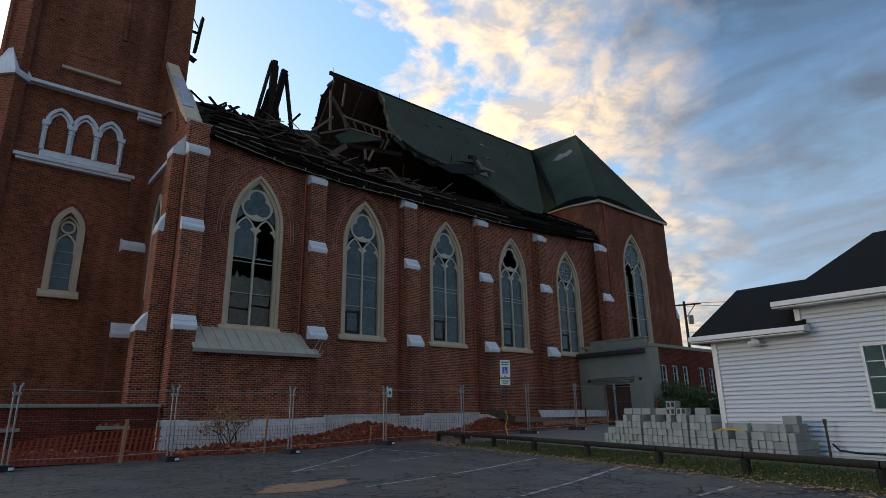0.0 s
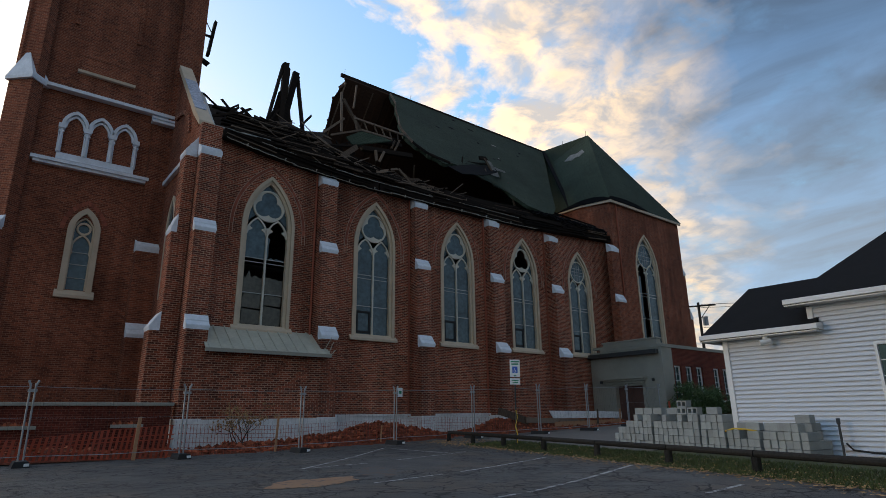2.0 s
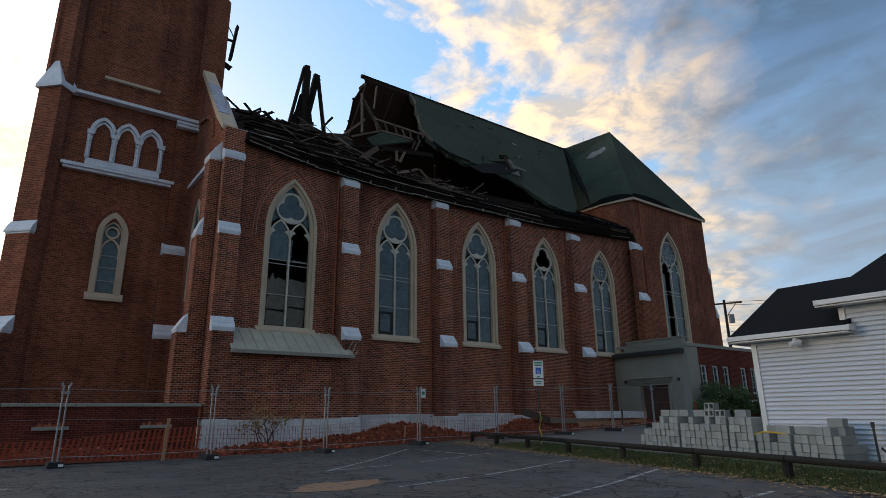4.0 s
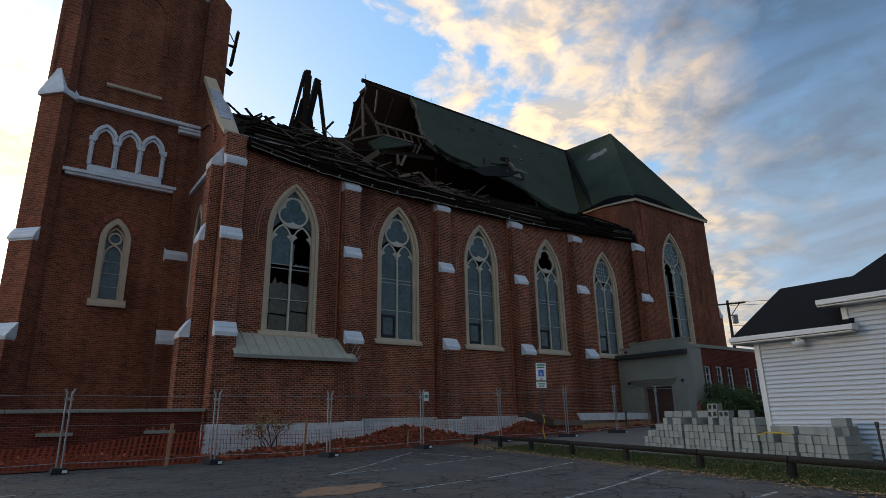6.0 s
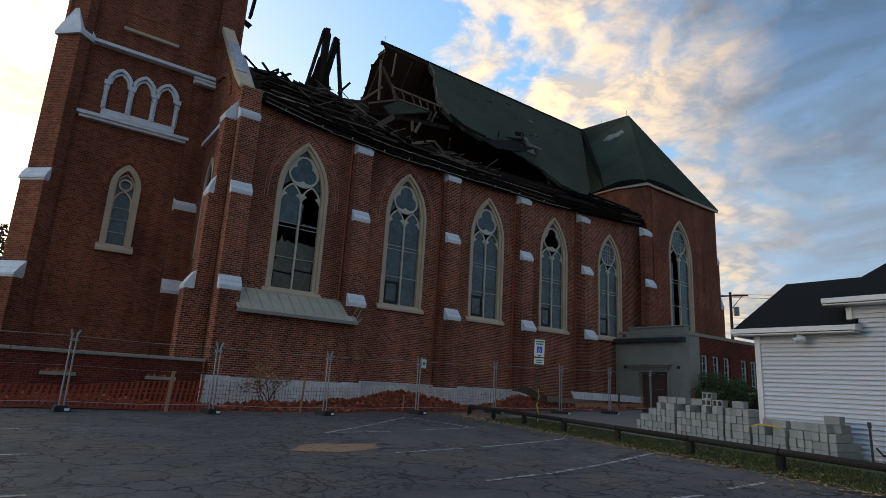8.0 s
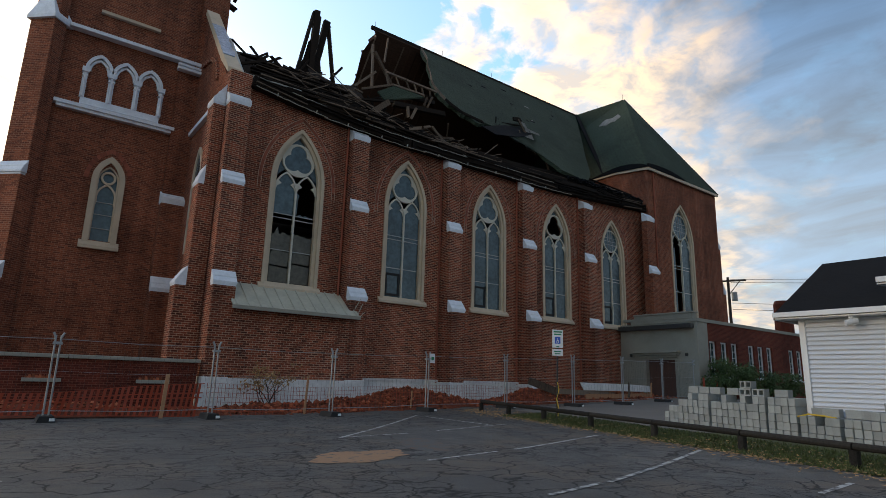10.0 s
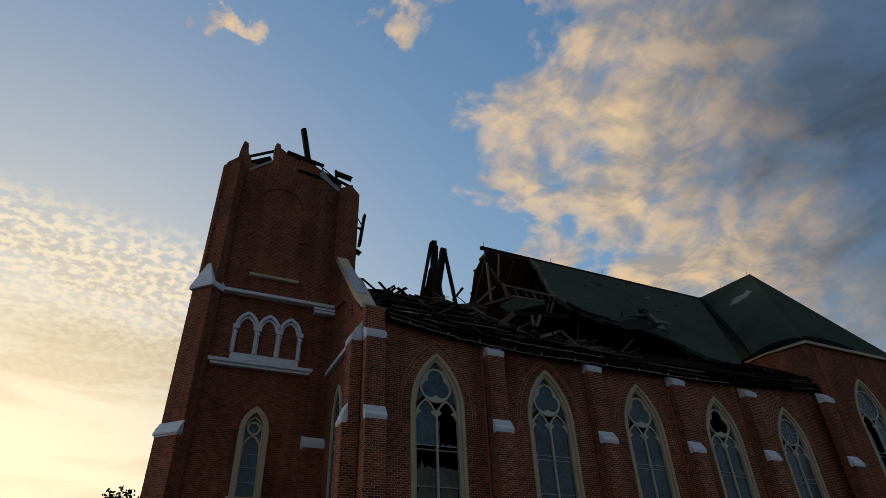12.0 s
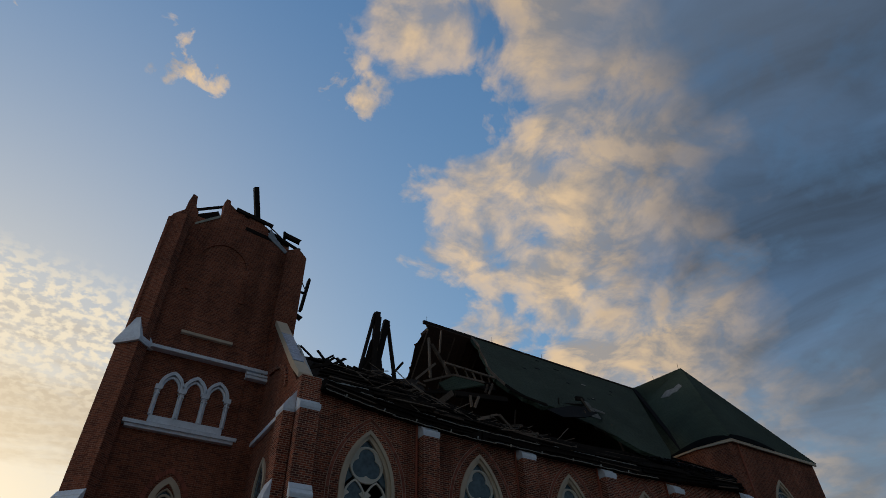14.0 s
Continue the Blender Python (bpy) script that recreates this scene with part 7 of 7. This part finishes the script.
# ---- orange netting, stakes ----
def net(pts, heights, name_label, bars=0.045, step=0.085, lean=0.0):
    f = thing("safety_net", name_label, "netting")
    verts, faces = [], []

    def quad(a, b, c, d):
        k = len(verts)
        verts.extend((a, b, c, d))
        faces.append((k, k + 1, k + 2, k + 3))
    for (p, hp), (q, hq) in zip(zip(pts, heights), zip(pts[1:], heights[1:])):
        p, q = Vector((*p, clay_z(*p) if p[1] > 18.1 else ground_z(*p))), Vector((*q, clay_z(*q) if q[1] > 18.1 else ground_z(*q)))
        L = (q - p).length
        n = max(1, int(L / step))
        for k in range(n):
            t0, t1 = k / n, (k + bars / step) / n
            a, b = p.lerp(q, t0), p.lerp(q, t1)
            ha, hb_ = hp + (hq - hp) * t0, hp + (hq - hp) * t1
            tilt = Vector((lean, -0.06 * math.sin(k * 0.9), 0))
            quad(a, b, b + tilt + Vector((0, 0, hb_)), a + tilt + Vector((0, 0, ha)))
        for r in range(0, 8) if bars < 0.03 else (0, 2, 4, 5, 7):
            hw_ = 0.018 if bars > 0.03 else 0.005
            u0, u1 = r / 7 - hw_, r / 7 + hw_
            quad(p + Vector((lean * u0, 0, hp * max(u0, 0))), q + Vector((lean * u0, 0, hq * max(u0, 0))), q + Vector((lean * u1, 0, hq * min(u1, 1))), p + Vector((lean * u1, 0, hp * min(u1, 1))))
    me = bpy.data.meshes.new("netting_mesh")
    me.from_pydata(verts, [], faces)
    me.materials.append(ORANGE)
    o = tagged(new("netting_mesh", me), kind="stuff")
    o.parent = f


net([(-7, 18.6), (-4.5, 18.5), (-2.2, 18.4), (0.2, 18.3), (1.4, 18.25), (3.2, 18.2), (4.7, 18.15)], [0.62, 0.5, 0.55, 0.48, 0.5, 0.72, 0.85], "sagging orange plastic safety net", 0.060, 0.125, 0.09)
net([(4.9, 18.3), (7.7, 18.5), (11.5, 18.7), (14.5, 18.8), (18.0, 18.6)], [0.85, 0.8, 0.75, 0.72, 0.6], "thin orange plastic netting before the clay heaps", 0.011, 0.10, 0.0)
for (x, y, h, w) in ((3.74, 17.75, 1.05, 0.085), (7.74, 18.4, 1.10, 0.06), (11.6, 18.6, 0.7, 0.05), (-3.6, 18.2, 0.95, 0.07)):
    st = thing("wooden_stake", "orange-stained wooden stake driven into the soil", "stake", "stakes")
    bm = bmesh.new()
    beam(bm, (x, y, -0.05), (x + 0.05, y, h), w, 0.035, 0.03, DR)
    part("shaft", bm, STAKE, st)

# loose boards, a pipe and cones by the entrance
for k, (p, q, w) in enumerate((((19.5, 19.2, 0.75), (24.0, 19.6, 0.62), 0.22), ((21.0, 18.9, 0.55), (26.5, 19.3, 0.60), 0.20), ((18.2, 19.6, 1.15), (19.6, 19.3, 0.72), 0.30), ((22.5, 19.8, 0.85), (27.2, 20.2, 0.75), 0.16), ((24.2, 19.0, 0.5), (24.25, 19.0, 1.15), 0.07), ((26.0, 19.0, 0.5), (26.05, 19.0, 1.2), 0.07))):
    broken_timber(p, q, w, 0.05, STAKE if k % 2 else TIMBER_RAW, "loose_board", "loose clay-stained board by the dug trench")
for (x0, y0), (x1, y1), z, h in (((21.5, 19.4), (25.3, 19.6), 0.78, 0.32), ((25.4, 19.6), (27.0, 19.7), 0.76, 0.30)):
    bd = thing("white_board", "long white-painted board propped on stakes beside the trench", "board", "white boards")
    bm = bmesh.new()
    prism(bm, [(x0, z + 0.02), (x1, z), (x1 + 0.02, z + h), (x0 - 0.25, z + h + 0.04)], y0, y0 + 0.05)
    part("plank", bm, WHITE_BASE, bd)
    for k in range(3):
        x = x0 + 0.2 + (x1 - x0 - 0.4) * k / 2
        bm = bmesh.new()
        beam(bm, (x, y0 + 0.08, 0.2), (x + 0.02, y0 + 0.08, z + h - 0.05), 0.05, 0.05)
        part("stake", bm, STAKE, bd)
dr = thing("plastic_drum", "pale grey plastic drum lying by the barrier posts", "drum")
bm = bmesh.new()
tube(bm, [(26.0, 16.9, 0.86), (26.1, 16.87, 0.86), (26.85, 16.65, 0.84), (26.95, 16.62, 0.84)], [0.22, 0.27, 0.27, 0.22], 14)
part("shell", bm, STONE_GREY, dr)
for x, y in ((27.3, 17.0), (27.9, 16.7)):
    c = thing("barrier_post", "orange plastic barrier post on a rubber base", "barrier", "barrier posts")
    z = ground_z(x, y)
    bm = bmesh.new()
    tube(bm, [(x, y, z + 0.05), (x, y, z + 1.0), (x, y, z + 1.05)], [0.06, 0.05, 0.02], 10)
    part("tube", bm, ORANGE, c)
    bm = bmesh.new()
    bev_box(bm, x - 0.2, x + 0.2, y - 0.2, y + 0.2, z + 0.02, z + 0.08, 0.02)
    part("base", bm, RUBBER, c)
# ---- plants ----
def leaf_cloud(n, centre, radii, size, rng, shape=None):
    """Many small folded leaves scattered in a lumpy crown."""
    verts, faces = [], []
    lumps = [(rng.uniform(-0.75, 0.75), rng.uniform(-0.75, 0.75), rng.uniform(-0.6, 0.8), rng.uniform(0.25, 0.5)) for _ in range(26)]
    for _ in range(n):
        lx, ly, lz, lr = rng.choice(lumps)
        d = Vector((rng.gauss(0, 1), rng.gauss(0, 1), rng.gauss(0, 1))).normalized() * lr * rng.random() ** 0.4
        p = Vector((centre[0] + radii[0] * (lx + d.x), centre[1] + radii[1] * (ly + d.y), centre[2] + radii[2] * (lz + d.z)))
        u = Vector((rng.gauss(0, 1), rng.gauss(0, 1), rng.gauss(0, 1))).normalized()
        w = u.cross(Vector((rng.gauss(0, 1), rng.gauss(0, 1), rng.gauss(0, 1)))).normalized()
        s = size * rng.uniform(0.6, 1.4)
        k = len(verts)
        verts.extend((p - u * s, p + w * s * 0.45, p + u * s, p - w * s * 0.45))
        faces.append((k, k + 1, k + 2, k + 3))
    return verts, faces


def mesh_part(name, verts, faces, mat, parent=None):
    me = bpy.data.meshes.new(name)
    me.from_pydata([tuple(v) for v in verts], [], faces)
    me.materials.append(mat)
    o = new(name, me)
    o.parent = parent
    return o


def branching(bm, p, d, length, r, depth, rng, tips, kink=0.45):
    pts, rad = [Vector(p)], [r]
    q, dd = Vector(p), Vector(d).normalized()
    for k in range(4):
        dd = (dd + Vector((rng.gauss(0, kink * 0.35), rng.gauss(0, kink * 0.35), rng.gauss(0.03, kink * 0.2)))).normalized()
        q = q + dd * (length / 4)
        pts.append(q.copy())
        rad.append(r * (1 - 0.13 * (k + 1)))
    tube(bm, pts, rad, 6 if depth > 1 else 4)
    if depth == 0:
        tips.append(pts[-1])
        return
    for k in range(3 if depth > 1 else 4):
        i = rng.choice((2, 3, 4))
        turn = Vector((rng.gauss(0, 1), rng.gauss(0, 0.6), rng.gauss(0.25, 0.6)))
        branching(bm, pts[i], dd * 0.6 + turn * 0.75, length * rng.uniform(0.55, 0.75), rad[i] * 0.6, depth - 1, rng, tips, kink)
    tips.append(pts[-1])


def tree(x, y, z, height, spread_r, seed, leaves, size, label, mat, trunk_r=0.3, lean=(0, 0)):
    rng = random.Random(seed)
    t = thing("tree", label, "tree", "trees")
    bm = bmesh.new()
    tips = []
    branching(bm, (x, y, z - 0.2), (lean[0], lean[1], 1), height * 0.42, trunk_r, 4, rng, tips, 0.5)
    part("trunk", bm, BARK, t)
    verts, faces = [], []
    for tip in tips:
        if rng.random() < 0.75:
            v, f = leaf_cloud(leaves, tip, (spread_r, spread_r, spread_r * 0.6), size, rng)
            k = len(verts)
            verts.extend(v)
            faces.extend(tuple(i + k for i in q) for q in f)
    mesh_part("crown", verts, faces, mat, t)


tree(-1.9, 73.2, 0, 17, 1.3, 5, 50, 0.24, "spreading tree with sparse autumn leaves against the sunset", LEAF_DARK, 0.5, (-0.25, 0))
tree(-12, 78, 0, 11, 1.5, 9, 90, 0.2, "dark leafy tree beyond the street", LEAF_DARK, 0.4)
tree(-20, 74, 0, 14, 1.5, 19, 60, 0.3, "dark leafy tree beyond the street", LEAF_DARK, 0.4)
tree(82.5, 39.2, 0.5, 11, 1.6, 14, 70, 0.35, "dense green tree behind the annex", LEAF_DARK, 0.35)
tree(76, 43.5, 0.5, 9, 1.3, 15, 60, 0.3, "dense green tree behind the annex", LEAF_DARK, 0.3)
br2 = random.Random(31)
for (x, y, rx, rz, n) in ((29.6, 17.1, 1.4, 0.95, 1100), (31.6, 16.9, 1.4, 0.95, 1000), (27.9, 16.9, 0.7, 0.55, 420), (33.8, 16.9, 1.4, 0.7, 700), (36.5, 16.9, 1.6, 0.7, 700)):
    sh = thing("shrub", "green shrub against the annex wall", "shrub", "shrubs by the annex")
    z = ground_z(x, y)
    bm = bmesh.new()
    for k in range(7):
        tube(bm, [(x + br2.uniform(-0.2, 0.2), y, z), (x + br2.uniform(-rx, rx) * 0.6, y + br2.uniform(-0.3, 0.3), z + rz * 1.2)], [0.02, 0.006], 4)
    part("stems", bm, BARK, sh)
    v, f = leaf_cloud(n * 4, (x, y, z + rz), (rx, 0.7, rz), 0.055, br2)
    mesh_part("foliage", v, f, LEAF, sh)
sh = thing("dry_shrub", "half-dead leggy shrub against the foundation", "shrub")
bm = bmesh.new()
tips = []
for k in range(7):
    branching(bm, (7.5 + br2.uniform(-0.3, 0.3), 20.6, 0.1), (br2.uniform(-0.8, 0.8), br2.uniform(-0.4, 0.2), 1), 0.9, 0.022, 1, br2, tips, 0.6)
part("stems", bm, BARK, sh)
verts, faces = [], []
for tip in tips:
    v, f = leaf_cloud(14, tip, (0.2, 0.2, 0.15), 0.05, br2)
    k = len(verts)
    verts.extend(v)
    faces.extend(tuple(i + k for i in q) for q in f)
mesh_part("foliage", verts, faces, LITTER, sh)

# grass blades and fallen leaves on the verge
gr = random.Random(3)
verts, faces = [], []
for _ in range(30000):
    y = gr.uniform(-3, 15)
    x = rail_x(y) + gr.uniform(-0.5, 1.5)
    if x > 12.9 and y < 7:
        x = 12.9 - gr.random() * 0.8
    z = ground_z(x, y) + 0.012
    h = gr.uniform(0.02, 0.075)
    a = gr.uniform(0, 6.28)
    w = 0.010
    k = len(verts)
    verts.extend(((x - w * math.cos(a), y - w * math.sin(a), z), (x + w * math.cos(a), y + w * math.sin(a), z), (x + gr.gauss(0, 0.03), y + gr.gauss(0, 0.03), z + h)))
    faces.append((k, k + 1, k + 2))
tagged(mesh_part("grass", verts, faces, GRASS), "short patchy grass blades on the verge", "grass", kind="stuff")
verts, faces = [], []
for _ in range(3600):
    y = gr.uniform(-3, 17.5)
    x = rail_x(y) + gr.gauss(-0.45, 0.25) if gr.random() < 0.55 else rail_x(y) + gr.uniform(-0.6, 1.2)
    z = ground_z(x, y) + 0.02
    s = gr.uniform(0.02, 0.05)
    a = gr.uniform(0, 6.28)
    k = len(verts)
    c, d = math.cos(a) * s, math.sin(a) * s
    verts.extend(((x + c, y + d, z + 0.01), (x - d * 0.6, y + c * 0.6, z), (x - c, y - d, z + gr.random() * 0.02), (x + d * 0.6, y - c * 0.6, z)))
    faces.append((k, k + 1, k + 2, k + 3))
tagged(mesh_part("leaf_litter", verts, faces, LITTER), "scattered brown fallen leaves along the kerb line", "leaves", kind="stuff")

# ---- street beyond ----
pole = thing("utility_pole", "wooden utility pole with crossarm, transformer and wires", "utility pole")
bm = bmesh.new()
tube(bm, [(53.75, 28.6, 0.3), (53.75, 28.6, 11.1)], [0.17, 0.12], 8)
part("shaft", bm, BARK, pole)
bm = bmesh.new()
beam(bm, (53.3, 29.3, 10.75), (54.3, 27.2, 10.75), 0.12, 0.14)
part("crossarm", bm, BARK, pole)
bm = bmesh.new()
beam(bm, (53.8, 28.5, 9.6), (54.1, 27.7, 10.7), 0.06, 0.06)
part("brace", bm, BARK, pole)
bm = bmesh.new()
tube(bm, [(53.95, 28.2, 8.9), (53.95, 28.2, 9.7)], 0.25, 10)
part("transformer", bm, GALV, pole)
for z0, z1, y1 in ((10.9, 12.0, -8.0), (10.6, 11.4, -8.0), (8.7, 8.6, -8.0), (8.1, 8.3, -8.0)):
    bm = bmesh.new()
    pts = [(53.8 + 26 * t, 28.4 + (y1 - 28.4) * t, z0 + (z1 - z0) * t - 1.2 * 4 * t * (1 - t) * 0.5) for t in (0, 0.2, 0.4, 0.6, 0.8, 1.0)]
    tube(bm, pts, 0.02, 4)
    part("wire", bm, DARK_METAL, pole)
sig = thing("traffic_signal", "span-wire traffic signal showing green beyond the tower", "traffic light")
bm = bmesh.new()
tube(bm, [(-16, 93, 7.4), (-6, 93, 6.4), (4, 93, 7.4)], 0.03, 4)
part("span_wire", bm, DARK_METAL, sig)
for x in (-16, 4):
    bm = bmesh.new()
    tube(bm, [(x, 93, 0), (x, 93, 7.6)], 0.14, 8)
    part("mast", bm, GALV, sig)
gm, gnt, gb = base_mat("signal_lens")
gb.inputs["Base Color"].default_value = (0.02, 0.4, 0.25, 1)
gb.inputs["Emission Color"].default_value = (0.05, 1.0, 0.65, 1)
gb.inputs["Emission Strength"].default_value = 4.0
for x in (-6.6, -5.1):
    bm = bmesh.new()
    bev_box(bm, x - 0.2, x + 0.2, 92.85, 93.15, 5.2, 6.3, 0.03)
    head = part("signal_head", bm, DARK_METAL, sig)
    bm = bmesh.new()
    prism(bm, circle(x, 5.4, 0.16, 14), 92.80, 92.845)
    part("green_lens", bm, gm, head)
# distant tree line and roofs at street level
fr_ = random.Random(91)
for k in range(26):
    x = -75 + k * 6 + fr_.uniform(-2, 2)
    y = 135 + fr_.uniform(-12, 18)
    t = thing("far_tree", "distant dark tree at the far side of the street", "tree", "distant trees")
    h = fr_.uniform(5.5, 9.5)
    bm = bmesh.new()
    tube(bm, [(x, y, 0), (x, y, h * 0.6)], [0.3, 0.1], 6)
    part("trunk", bm, BARK, t)
    v, f = leaf_cloud(260, (x, y, h * 0.55), (4.0, 3.0, h * 0.42), 0.7, fr_)
    mesh_part("crown", v, f, LEAF_DARK, t)
for k in range(22):
    x = 70 + fr_.uniform(0, 70)
    y = -20 + k * 4.5 + fr_.uniform(-2, 2)
    t = thing("far_tree", "distant dark tree beyond the street", "tree", "distant trees")
    h = fr_.uniform(5, 8)
    bm = bmesh.new()
    tube(bm, [(x, y, 0.4), (x, y, h * 0.6)], [0.3, 0.1], 6)
    part("trunk", bm, BARK, t)
    v, f = leaf_cloud(240, (x, y, h * 0.55), (3.5, 3.5, h * 0.42), 0.7, fr_)
    mesh_part("crown", v, f, LEAF_DARK, t)
# fallen brick and pews seen through the smashed window
for k in range(26):
    x, y = DR.uniform(6.8, 13), DR.uniform(23.3, 29)
    bm = bmesh.new()
    z = 0.7 + DR.uniform(2.0, 4.5)
    beam(bm, (x, y, 0.72), (x + DR.uniform(-1.5, 1.5), y + DR.uniform(-1, 1), z), 0.16, 0.10, 0.2, DR)
    tagged(part("fallen_timber", bm, TIMBER_RAW if k % 3 == 0 else TIMBER_DARK), "fallen ceiling timber leaning inside the nave", "timber", "timbers inside the nave")

# pale frame of a basement light in the low wall
bl = thing("basement_window", "cream-framed basement window in the low brick wall", "window")
bm = bmesh.new()
ring(bm, [(-1.95, 0.62), (-1.2, 0.62), (-1.2, 1.12), (-1.95, 1.12)], [(-1.86, 0.70), (-1.29, 0.70), (-1.29, 1.04), (-1.86, 1.04)], 21.63, 21.698)
part("window_frame", bm, STONE, bl)
bm = bmesh.new()
box(bm, -1.86, -1.29, 21.685, 21.695, 0.70, 1.04)
part("pane", bm, GLASS_HOUSE, bl)
